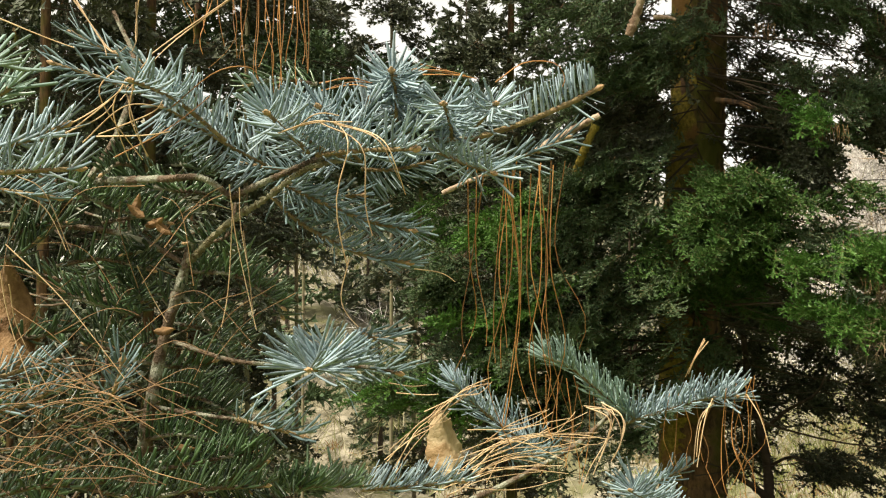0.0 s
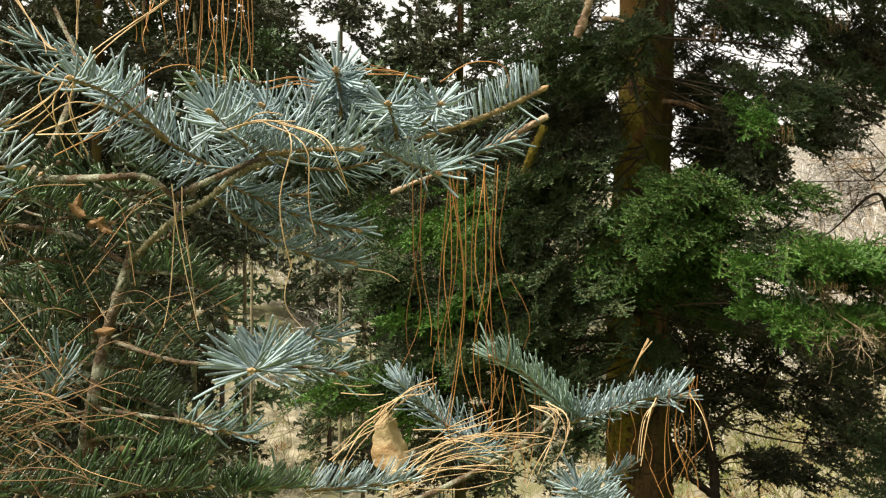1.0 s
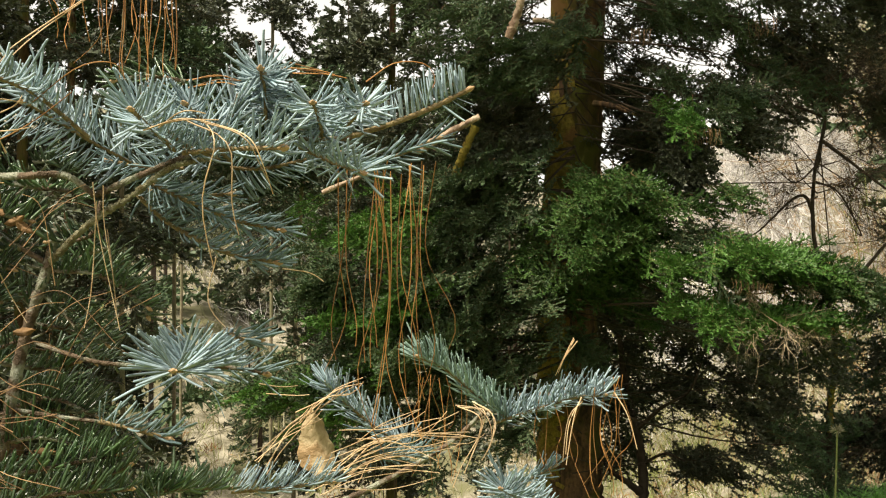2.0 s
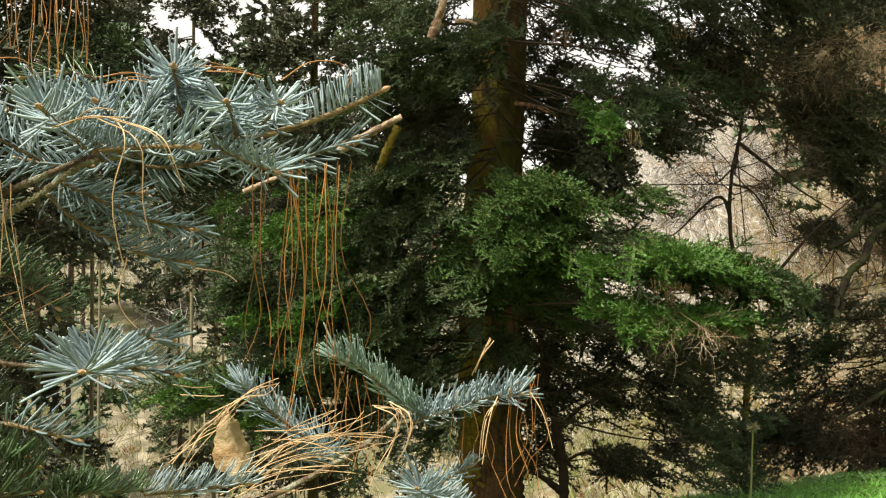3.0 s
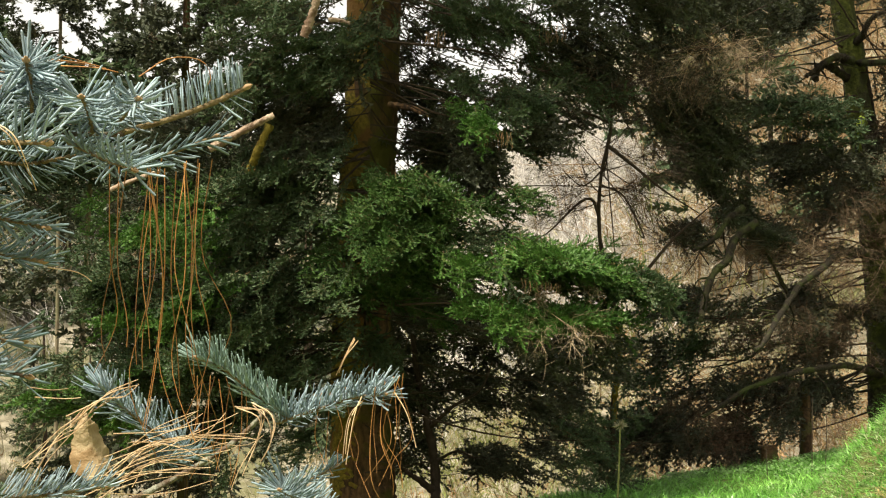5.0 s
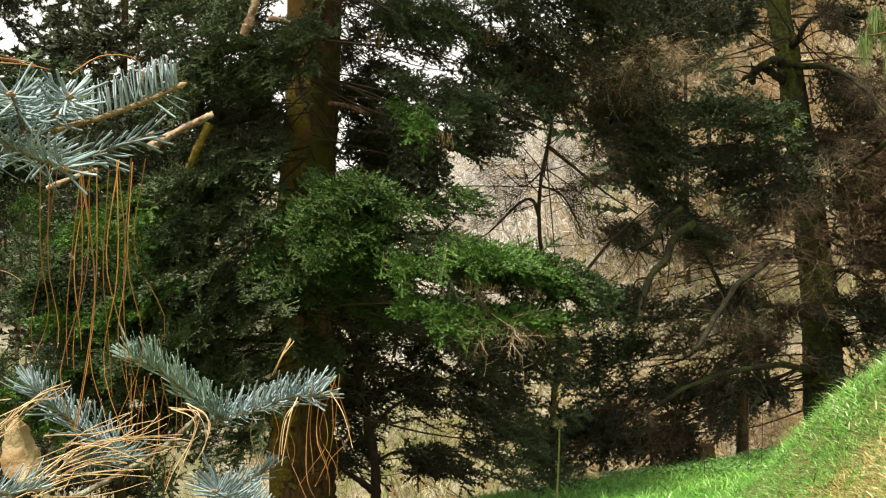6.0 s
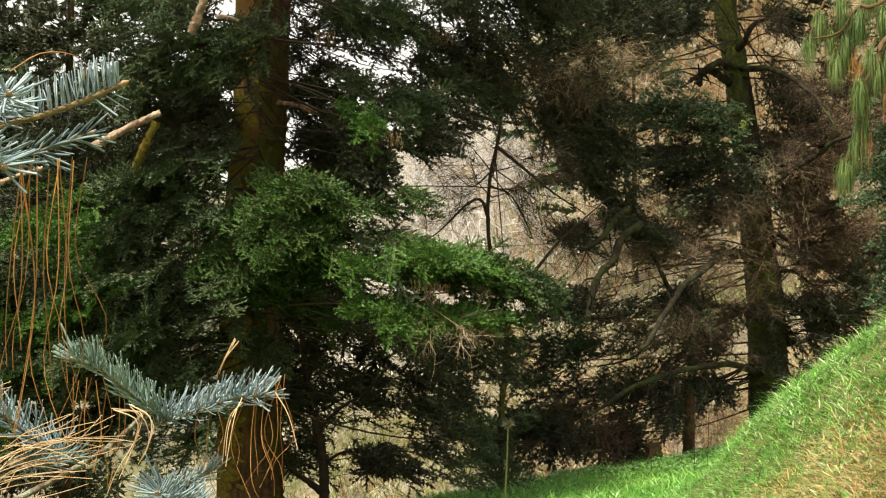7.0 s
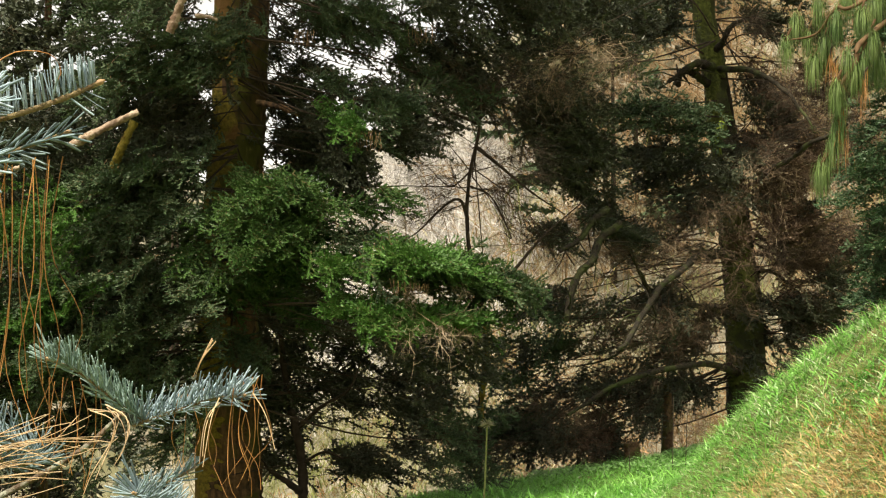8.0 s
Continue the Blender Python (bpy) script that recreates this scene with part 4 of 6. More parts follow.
# dead twiggy parts
for root, tip, half, n in (((7.479, 11.659, 4.035), (4.320, 9.249, 3.400), (0.4, 0.6, 0.12), 26), ((7.479, 11.659, 4.035), (4.852, 9.215, 3.384), (0.3, 0.4, 0.12), 24), ((7.656, 11.735, 2.914), (7.430, 10.701, 2.694), (0.2, 0.3, 0.1), 16),
                           ((7.759, 11.748, 1.836), (5.522, 10.285, 1.985), (0.3, 0.4, 0.2), 14)):
    b_bough(root, tip, half, n, DEAD_PALE, shapes=BARES, size=1.25, face=0.0, name="dead_bough", label="pale leafless twigs", spread=0.3)
DEAD_BOUGHS_ONE = [((7.759, 11.748, 1.836), (5.294, 10.849, 2.056), (0.3, 0.5, 0.3), 75),
    ((7.759, 11.748, 1.836), (5.901, 11.105, 1.968), (0.3, 0.5, 0.3), 55),
    ((7.759, 11.748, 1.836), (6.775, 11.426, 1.534), (0.3, 0.5, 0.3), 45),
    ((7.781, 11.736, 1.297), (6.523, 11.559, 0.963), (0.3, 0.5, 0.25), 70),
    ((7.656, 11.735, 2.914), (7.818, 11.159, 2.748), (0.3, 0.35, 0.12), 50),
    ((7.715, 11.722, 2.674), (8.509, 11.445, 2.255), (0.3, 0.4, 0.3), 70),
    ((7.765, 11.721, 0.701), (6.947, 11.618, 0.377), (0.3, 0.5, 0.2), 60),
    ((7.765, 11.721, 0.701), (5.642, 10.633, 0.442), (0.4, 0.6, 0.3), 60)]
DEAD_BOUGHS_TWO = [((7.759, 11.748, 1.836), (5.798, 10.371, 1.736), (0.4, 0.6, 0.35), 60),
    ((7.759, 11.748, 1.836), (5.122, 10.501, 1.632), (0.4, 0.5, 0.3), 46),
    ((7.715, 11.722, 2.674), (5.889, 10.528, 2.209), (0.4, 0.5, 0.25), 80),
    ((7.781, 11.736, 1.297), (6.813, 11.168, 1.310), (0.4, 0.4, 0.3), 80),
    ((7.781, 11.736, 1.297), (5.572, 10.716, 1.114), (0.4, 0.6, 0.3), 110),
    ((7.765, 11.721, 0.701), (5.032, 10.919, 0.282), (0.3, 0.4, 0.2), 60),
    ((7.479, 11.659, 4.035), (4.209, 9.665, 3.234), (0.4, 0.5, 0.2), 60),
    ((7.656, 11.735, 2.914), (8.191, 10.818, 3.245), (0.4, 0.5, 0.4), 66)]
DEAD_BOUGHS_THREE = [((7.715, 11.722, 2.674), (7.579, 11.115, 2.392), (0.3, 0.4, 0.3), 70),
    ((7.781, 11.736, 1.297), (8.349, 11.340, 1.417), (0.3, 0.5, 0.3), 70),
    ((7.479, 11.659, 4.035), (7.898, 11.157, 3.915), (0.3, 0.5, 0.3), 40)]
for root, tip, half, n in DEAD_BOUGHS_ONE + DEAD_BOUGHS_TWO + DEAD_BOUGHS_THREE:
    b_bough(root, tip, half, n, DEADFIR, shapes=BARES, size=1.0, face=0.0, name="dead_bough", label="brown leafless twigs", spread=0.3)
for root, tip, half, n in (((7.410, 11.573, 4.075), (7.484, 10.663, 4.083), (0.3, 0.4, 0.2), 30), ((7.451, 11.704, 3.909), (7.490, 10.404, 3.541), (0.3, 0.3, 0.2), 34), ((7.656, 11.735, 2.914), (7.656, 10.375, 3.000), (0.3, 0.4, 0.2), 40), ((7.643, 11.712, 3.151), (7.530, 11.028, 3.354), (0.3, 0.3, 0.3), 30), ((7.814, 11.706, 0.999), (8.301, 11.373, 1.299), (0.3, 0.4, 0.3), 30)):
    b_bough(root, tip, half, n, LIMB, shapes=BARES, size=1.0, face=0.0, name="dead_bough", label="dark leafless twigs", spread=0.4)
fir_bough((3.043, 7.919, 1.320), (0.2, 0.2, 0.12), 14, DEAD_PALE, shapes=BARES, name="dead_bough", label="brown leafless twigs")

# ---------------------------------------------------------------- slim crooked sapling
sap = thing("sapling", (3.998, 9.742, 0.432), "slim crooked leafless sapling with moss at its foot", "tree")
build("trunk", tube([rooted((3.920, 9.579, -0.707)), (3.996, 9.761, 0.612), (4.058, 9.767, 1.068), (4.002, 9.799, 1.528), (3.913, 9.823, 1.989), (3.910, 9.790, 2.449), (3.970, 9.717, 2.859), (3.959, 9.664, 3.219)], 0.024, 0.010, LIMB, 50, 10, 0.09, 9), sap)
build("moss", tube([(3.985, 9.73, 0.45), (4.005, 9.761, 0.66), (4.058, 9.767, 1.068), (4.01, 9.797, 1.46)], 0.025, 0.02, MOSS_DIM, 30, 9, 0.2, 5), sap, "yellow-green moss")
for pts, r0 in ((((3.910, 9.816, 2.127), (3.851, 9.828, 2.288), (3.709, 9.778, 2.249), (3.466, 9.776, 2.025), (3.360, 9.816, 1.957)), 0.016),
                (((4.002, 9.799, 1.436), (4.223, 9.705, 1.666), (4.513, 9.672, 1.992), (4.928, 9.669, 2.329)), 0.022),
                (((3.951, 9.743, 2.723), (4.118, 9.690, 2.585), (4.420, 9.689, 2.363), (4.764, 9.762, 2.189)), 0.018),
                (((3.960, 9.715, 2.904), (3.723, 9.688, 2.981), (3.572, 9.738, 3.026)), 0.012),
                (((3.920, 9.790, 2.403), (4.085, 9.731, 2.311), (4.240, 9.686, 1.988), (4.176, 9.711, 2.034)), 0.010),
                (((3.933, 9.772, 2.540), (3.747, 9.751, 2.394), (3.616, 9.792, 2.485)), 0.008),
                (((3.946, 9.756, 2.631), (3.968, 9.688, 2.075), (3.997, 9.690, 1.756)), 0.006)):
    build("branch", tube(pts, r0, 0.004, LIMB, 20, 6, 0.05, 4), sap)
for tip in ((3.590, 9.722, 2.160), (3.707, 9.647, 2.521), (4.125, 9.706, 2.402), (4.218, 9.691, 2.080), (4.511, 9.668, 2.085), (3.647, 9.743, 2.801), (3.86, 9.70, 3.02), (4.16, 9.70, 2.92), (4.30, 9.69, 2.66)):
    bough(sap, (3.932, 9.781, 2.449), tip, (0.2, 0.3, 0.25), 28, LIMB, thick=0.006, shapes=BARES, name="twig", face=0, droop=0.1)


# a second, darker one leaning below the big fir
sap_low = thing("sapling", rooted((2.802, 10.841, -0.21), 0.0), "dark leaning leafless sapling under fir boughs", "tree")
build("trunk", tube([rooted((2.802, 10.841, -0.21)), (2.802, 10.841, -0.21), (2.814, 10.931, 0.067), (2.764, 10.937, 0.359), (2.72, 11.047, 0.644), (2.675, 11.052, 0.939), (2.649, 11.051, 1.185)], 0.05, 0.022, LIMB, 60, 10, 0.1, 21), sap_low)
for pts, r0 in (([(2.792, 10.843, -0.172), (2.63, 10.789, -0.051), (2.502, 10.83, 0.045), (2.375, 10.762, 0.2)], 0.034), ([(2.764, 10.937, 0.359), (2.938, 10.762, 0.563), (3.127, 10.584, 0.715), (3.223, 10.54, 0.954)], 0.02),
                ([(2.72, 11.047, 0.644), (2.502, 11.016, 0.7), (2.341, 10.96, 0.853)], 0.018), ([(2.814, 10.931, 0.067), (2.966, 10.768, 0.176), (3.098, 10.617, 0.131)], 0.016)):
    build("branch", tube(pts, r0, 0.006, LIMB, 24, 7, 0.09, 6), sap_low)


# ---------------------------------------------------------------- dry shrubs on the far slope
def shrub_mesh(seed, material, high=2.4, sticks=19, fork=6, thin=0.006):
    g = np.random.default_rng(seed)
    o = np.concatenate([g.normal(size=(sticks, 2)) * 0.5, np.zeros((sticks, 1))], 1)
    d = unit(np.concatenate([o[:, :2] * 0.5 + g.normal(size=(sticks, 2)) * 0.25, np.ones((sticks, 1))], 1))
    shapes = [bare_shape(seed * 7 + k, 1.0, -0.3, fork, thin, True) for k in range(3)]
    ch = stamp(shapes, o, d, g.normal(size=(sticks, 3)), high * (0.5 + 0.5 * g.random(sticks)), material, material, g)
    ob = build("shrub", ch, None, "", "", False)
    me = ob.data
    bpy.data.objects.remove(ob)
    return me


KINDS = [(shrub_mesh(1, SHRUB), "pale straw-coloured leafless shrub on the slope"), (shrub_mesh(2, SHRUB_GREY, 2.4, 24, 8, 0.006), "grey-pink leafless shrub on the slope"),
         (shrub_mesh(3, SHRUB_RUST), "rust-brown dry shrub on the slope"), (shrub_mesh(4, SHRUB_GREEN), "thin olive green shrub on the slope")]


def shrubs():
    g = np.random.default_rng(11)
    for k in range(320):
        a, r = radians(-22 + 66 * g.random() if k < 170 else 17.5 + 9 * g.random() if k < 220 else 26 + 16 * g.random() if k < 290 else -14 + 18 * g.random()), 22 + (54 if k < 170 else 70) * g.random()
        deg = math.degrees(a)
        r = max(r, 30.0) if deg > 25 else r
        x, y = r * math.sin(a), r * math.cos(a)
        w = [0.5, 0.25, 0.07, 0.18]
        if deg > 26:
            w = [0.1, 0.0, 0.75, 0.15]
        elif 18.5 < deg < 24:
            w = [0.25, 0.68, 0.05, 0.02]
        elif deg < 12:
            w = [0.4, 0.1, 0.05, 0.45]
        if r < 36 and deg < 24:
            w = [0.34, 0.02, 0.1, 0.54]
        me, label = KINDS[g.choice(4, p=np.array(w) / sum(w))]
        ob = new("shrub", me)
        s = (0.7 + 0.7 * g.random()) * (0.8 + r / 60) * (1.35 if deg > 25 else 1.0)
        ob.matrix_basis = Matrix.Translation((x, y, float(height(np.array(x), np.array(y))) - 0.1)) @ Matrix.Rotation(g.random() * 6.28, 4, "Z") @ Matrix.Scale(s, 4)
        tagged(ob, label, "shrub", "shrubs on the far slope")


shrubs()


def grey_thicket():
    g = np.random.default_rng(19)
    for k in range(70):
        deg, r = 17.0 + 8.0 * g.random(), 40 + 36 * g.random()
        x, y = r * math.sin(radians(deg)), r * math.cos(radians(deg))
        ob = new("shrub", KINDS[1][0])
        ob.matrix_basis = Matrix.Translation((x, y, float(height(np.array(x), np.array(y))) - 0.1)) @ Matrix.Rotation(g.random() * 6.28, 4, "Z") @ Matrix.Scale(0.9 + 0.6 * g.random(), 4)
        tagged(ob, KINDS[1][1], "shrub", "shrubs on the far slope")


grey_thicket()
for deg, r, size in ((24.4, 30, 1.1), (25.0, 36, 1.3), (24.2, 42, 1.3)):
    ob = new("shrub", KINDS[2][0])
    x, y = r * math.sin(radians(deg)), r * math.cos(radians(deg))
    ob.matrix_basis = Matrix.Translation((x, y, float(height(np.array(x), np.array(y))) - 0.1)) @ Matrix.Rotation(deg, 4, "Z") @ Matrix.Scale(size, 4)
    tagged(ob, KINDS[2][1], "shrub", "shrubs on the far slope")


# ---------------------------------------------------------------- rank grass and brush on the slope
def brush(name, count, material, label, seed, tall, lean, keep, near=13.0, deep=34.0, first=-22.0, fan=46.0):
    """Upright blades and stalks in tussocks; keep: which share of the tussocks, by a slow wave over the ground."""
    g = np.random.default_rng(seed)
    n = count // 12
    r = near + deep * g.random(n) ** 1.2
    a = np.radians(first + fan * g.random(n))
    x, y = r * np.sin(a), r * np.cos(a)
    sel = np.sin(x * 0.9 + 1.6 * np.sin(y * 0.5 + seed)) + 0.6 * np.sin(y * 1.3 + x * 0.7 + seed * 2) > keep
    x, y, r = (np.repeat(q[sel], 12) for q in (x, y, r))
    n = len(x)
    x, y = x + g.normal(size=n) * 0.16, y + g.normal(size=n) * 0.16
    root = np.stack([x, y, height(x, y) - 0.03], -1)
    way = unit(np.concatenate([g.normal(size=(n, 2)) * lean, np.ones((n, 1))], 1))
    side = unit(np.cross(way, g.normal(size=(n, 3))))
    long = tall * (0.4 + 0.8 * g.random(n))
    ob = build(name, [blades(root, way, side, long, 0.008 + 0.0007 * r, material, -0.15)], None, "", "stuff", False)
    tagged(ob, label, "grass", "", "stuff")


BRUSH_STRAW = mat("rank_straw", (0.25, 0.205, 0.10), (0.43, 0.37, 0.20), 0.8, 1.2, island=0.4, spec=0.1, trans=0.2)
BRUSH_OLIVE = mat("rank_green", (0.12, 0.16, 0.04), (0.29, 0.33, 0.11), 0.7, 1.2, island=0.4, spec=0.2, trans=0.2)
BRUSH_RUST = mat("rank_bracken", (0.19, 0.10, 0.045), (0.36, 0.22, 0.11), 0.8, 1.2, island=0.4, spec=0.1, trans=0.1)
brush("rank_grass", 26000, BRUSH_STRAW, "tall straw-coloured grass on the slope", 5, 0.55, 0.3, -0.2)
brush("green_brush", 22000, BRUSH_OLIVE, "olive green brush on the slope", 6, 0.5, 0.45, 0.1)
brush("green_brush", 12000, BRUSH_OLIVE, "olive green brush below the terrace", 9, 0.45, 0.45, -0.6, 12.0, 14.0, 6.0, 18.0)
brush("bracken", 6000, BRUSH_RUST, "dull brown dead bracken below the terrace", 10, 0.4, 0.6, 0.2, 12.0, 14.0, 6.0, 18.0)
brush("bracken", 14000, BRUSH_RUST, "rust-brown dead bracken on the slope", 8, 0.5, 0.6, 0.5)


# ---------------------------------------------------------------- conifers further off
def far_fir(place, high, reach, material, seed, clear=0.12, tiers=13, slim=0.09):
    g = np.random.default_rng(seed)
    t = thing("fir_tree", place, "dark green conifer further down the slope", "tree", "conifers on the slope")
    x, y, z = place
    build("trunk", tube([(x, y, z - 0.5), (x + 0.1 * g.normal(), y, z + high * 0.5), (x, y, z + high)], slim, 0.03, BARK if slim > 0.05 else PALE_BARK, 14, 8), t)
    for k in range(tiers):
        f = (k + 0.5) / tiers
        h = z + high * (clear + (0.98 - clear) * f)
        for j in range(4):
            w = g.random() * 6.28
            l = reach * (1.05 - f) * (0.7 + 0.5 * g.random())
            bough(t, (x, y, h), (x + l * math.sin(w), y + l * math.cos(w), h - 0.25 * l), (l * 0.3, l * 0.35, 0.14), 8, material, shapes=SPRAYS_FAR, size=2.2, spread=0.75)


FAR_FIRS_ONE = [((-4.084, 20.625, -0.064), 15, 2.6, FIR_DARK, 1),
    ((-6.405, 22.111, -0.177), 16, 3.0, FIR_DARK, 3),
    ((1.086, 17.041, 0.950), 12.5, 2.0, FIR_DARK, 4),
    ((-7.711, 19.562, 0.017), 14, 2.8, FIR_DARK, 5),
    ((-8.034, 24.741, -0.377), 18, 3.0, FIR_DARK, 6),
    ((-0.100, 19.061, 0.552), 10.5, 1.9, FIR, 8),
    ((-3.079, 30.893, -0.038), 19.5, 3.4, FIR_DARK, 11),
    ((-0.788, 25.041, 0.254), 16.5, 1.8, FIR_DARK, 12),
    ((-4.479, 18.527, 0.579), 12.0, 2.6, FIR_DARK, 9),
    ((-5.645, 16.100, 0.700), 12.0, 2.6, FIR_DARK, 10),
    ((-4.3, 14.2, 0.0), 15.0, 3.2, FIR_DARK, 21),
    ((-3.1, 17.6, 0.0), 16.0, 2.8, FIR_DARK, 22),
    ((-2.3, 21.5, 0.0), 14.0, 2.0, FIR, 23)]
FAR_FIRS_TWO = [((-6.0, 18.2, 0.0), 17.0, 3.2, FIR, 24),
    ((-3.4, 15.4, 0.0), 17.0, 3.0, FIR_DARK, 25),
    ((-2.3, 17.2, 0.0), 17.0, 2.4, FIR, 26)]
for place, high, reach, material, seed in FAR_FIRS_ONE + FAR_FIRS_TWO:
    gz = float(height(np.array(place[0]), np.array(place[1])))
    sparse = seed in (8, 11, 12, 23, 26)
    far_fir((place[0], place[1], gz), high, reach, material, seed, 0.15 if seed == 4 else (3.4 - gz) / high if sparse else 0.06, 9 if sparse else 15, 0.035 if sparse else 0.09)


# ---------------------------------------------------------------- woods along the ridge
def far_woods():
    g = np.random.default_rng(77)
    shapes = [spray_shape(s + 60, 0.36, 0.04, 0.055, 0.05, 0.085) for s in range(3)]
    ch = []
    for k in range(122):
        deg = -24 + 70 * g.random() if k < 110 else -3 + 3.5 * g.random()
        r = 38 + 45 * g.random()
        a = radians(deg)
        x, y = r * math.sin(a), r * math.cos(a)
        z = float(height(np.array(x), np.array(y)))
        if 11 < deg < 27.5 or deg > 30:
            continue
        low = -3 < deg < 0.5
        h = (3.5 + 1.5 * g.random() if low else 7 + 5 * g.random()) * r / 50
        n = 24
        f = g.random(n) ** 1.2
        w = g.random(n) * 6.28
        q = h * 0.26 * (1.05 - f)
        p = np.stack([x + q * np.sin(w), y + q * np.cos(w), z + h * (0.08 + 0.92 * f)], -1)
        way = np.stack([np.sin(w), np.cos(w), np.full(n, -0.35)], -1) + g.normal(size=(n, 3)) * 0.2
        ch += stamp(shapes, p - way * 0.5, way, np.array([0, 0, 1.0]) + g.normal(size=(n, 3)) * 0.3, h * (0.35 + 0.3 * g.random(n)), FIR if g.random() < 0.5 else FIR_DARK, LIMB, g)
        ch += tube([(x, y, z), (x, y, z + h)], 0.12, 0.02, LIMB, 4, 5)
    tagged(build("far_woods", ch, None, "", "stuff", False), "distant dark conifer woods along the ridge", "woods")


far_woods()

# ---------------------------------------------------------------- weeping pine at the edge of the bank
pine = thing("pine_tree", (4.761, 5.230, 1.802), "weeping pine with long drooping yellow-green needles", "tree")
build("trunk", tube([rooted((5.567, 5.840, 1.907)), (5.554, 5.820, 2.229), (5.128, 5.406, 4.606)], 0.14, 0.09, BARK, 20, 12, 0.05, 12), pine)


def pine_branchlet(points, count, needle, material=None, droop=1.0, seed=0):
    g = np.random.default_rng(seed)
    path = glide(points, 24)
    s = g.random(count) ** 0.8
    k = np.minimum((s * 23).astype(int), 22)
    root = path[k] + (path[k + 1] - path[k]) * g.random((count, 1))
    t = unit(path[k + 1] - path[k])
    out = g.normal(size=(count, 3)) * [0.3, 0.3, 0.2]
    d0 = unit(t * 0.5 + out + [0, 0, -droop])
    L = needle * (0.7 + 0.5 * g.random((count, 1)))
    mid = root + d0 * L * 0.5 + out * L * 0.15
    tip = mid + unit(d0 + np.array([0, 0, -1.4])) * L * 0.5
    side = unit(np.cross(d0, g.normal(size=(count, 3)))) * 0.0008
    v = np.stack([root - side, root + side, mid + side, mid - side, tip], 1).reshape(-1, 3)
    q = np.arange(count)[:, None] * 5
    m = material or PINE
    ch = tube(points, 0.005, 0.003, LIMB, 8, 5) + [(v, q + np.array([[0, 1, 2, 3]]), m), (v, q + np.array([[3, 2, 4]]), m)]
    build("branchlet", ch, pine, smooth=False)


build("limb", tube([(5.118, 5.422, 3.325), (4.06, 5.035, 2.749), (3.934, 4.982, 2.596), (3.874, 5.009, 2.491), (3.9, 5.035, 2.39), (3.857, 5.024, 2.28), (3.829, 5.038, 2.188), (3.79, 5.055, 2.117)], 0.014, 0.004, SHOOT, 40, 6, 0.05), pine)
build("limb", tube([(5.079, 5.376, 3.551), (4.099, 5.12, 2.933), (3.972, 5.17, 2.892), (3.946, 5.29, 2.79), (3.809, 5.343, 2.756)], 0.014, 0.004, SHOOT, 30, 6, 0.05), pine)
def tassel(top, count, long, seed):
    """Needles that spring out round the end of a shoot, bow over and hang."""
    g = np.random.default_rng(seed)
    top = np.array(top)
    w = g.random(count) * 6.283
    out = np.stack([np.cos(w), np.sin(w), np.zeros(count)], -1) * (0.004 + 0.036 * g.random((count, 1)) ** 0.7) * (long / 0.15)
    down = np.array([0.0, 0.0, -1.0])
    fall = long * (0.55 + 0.65 * g.random((count, 1)))
    root = top + out * 0.1 + g.normal(size=(count, 3)) * [0.006, 0.006, 0.022]
    row = [root, root + out * 0.8 + down * fall * 0.13, root + out * 1.1 + down * fall * 0.5, root + out * 1.05 + down * fall]
    side = unit(np.cross(out, down)) * 0.0011
    v = np.stack([row[0] - side, row[0] + side, row[1] + side, row[1] - side, row[2] + side, row[2] - side, row[3]], 1).reshape(-1, 3)
    q = np.arange(count)[:, None] * 7
    ch = tube([top + [0.03, 0, 0.07], top + [0.008, 0, 0.03], top], 0.006, 0.004, SHOOT, 6, 5)
    ch += [(v, q + np.array([[0, 1, 2, 3]]), PINE), (v, q + np.array([[3, 2, 4, 5]]), PINE), (v, q + np.array([[5, 4, 6]]), PINE)]
    build("branchlet", ch, pine, smooth=False)


TASSELS_ONE = [((3.788, 5.057, 2.104), 230, 0.145),
    ((3.822, 5.063, 2.151), 120, 0.12),
    ((3.838, 5.032, 2.241), 150, 0.14),
    ((3.861, 5.02, 2.32), 150, 0.13),
    ((3.907, 5.053, 2.42), 120, 0.12),
    ((3.818, 4.977, 2.483), 260, 0.15),
    ((3.927, 4.986, 2.57), 170, 0.14),
    ((3.989, 5.013, 2.632), 170, 0.14),
    ((3.897, 4.994, 2.636), 120, 0.15),
    ((4.06, 5.035, 2.749), 200, 0.17),
    ((4.021, 5.046, 2.856), 200, 0.17),
    ((4.166, 5.106, 2.66), 180, 0.17),
    ((3.807, 5.344, 2.748), 150, 0.14),
    ((3.935, 5.3, 2.665), 200, 0.16),
    ((3.98, 5.279, 2.762), 200, 0.16),
    ((3.885, 5.363, 2.884), 170, 0.15)]
TASSELS_TWO = [((3.972, 5.171, 2.864), 200, 0.17),
    ((3.957, 5.28, 2.956), 170, 0.16),
    ((4.022, 5.147, 2.987), 200, 0.17),
    ((4.149, 5.1, 2.96), 200, 0.17),
    ((3.938, 5.346, 2.8), 120, 0.13)]
for k, (top, n, l) in enumerate(TASSELS_ONE + TASSELS_TWO):
    tassel(top, n, l, k)
# darker copy of PINE: the shade on these boughs is put into the colour
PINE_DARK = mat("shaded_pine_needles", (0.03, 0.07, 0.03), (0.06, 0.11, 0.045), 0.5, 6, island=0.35)
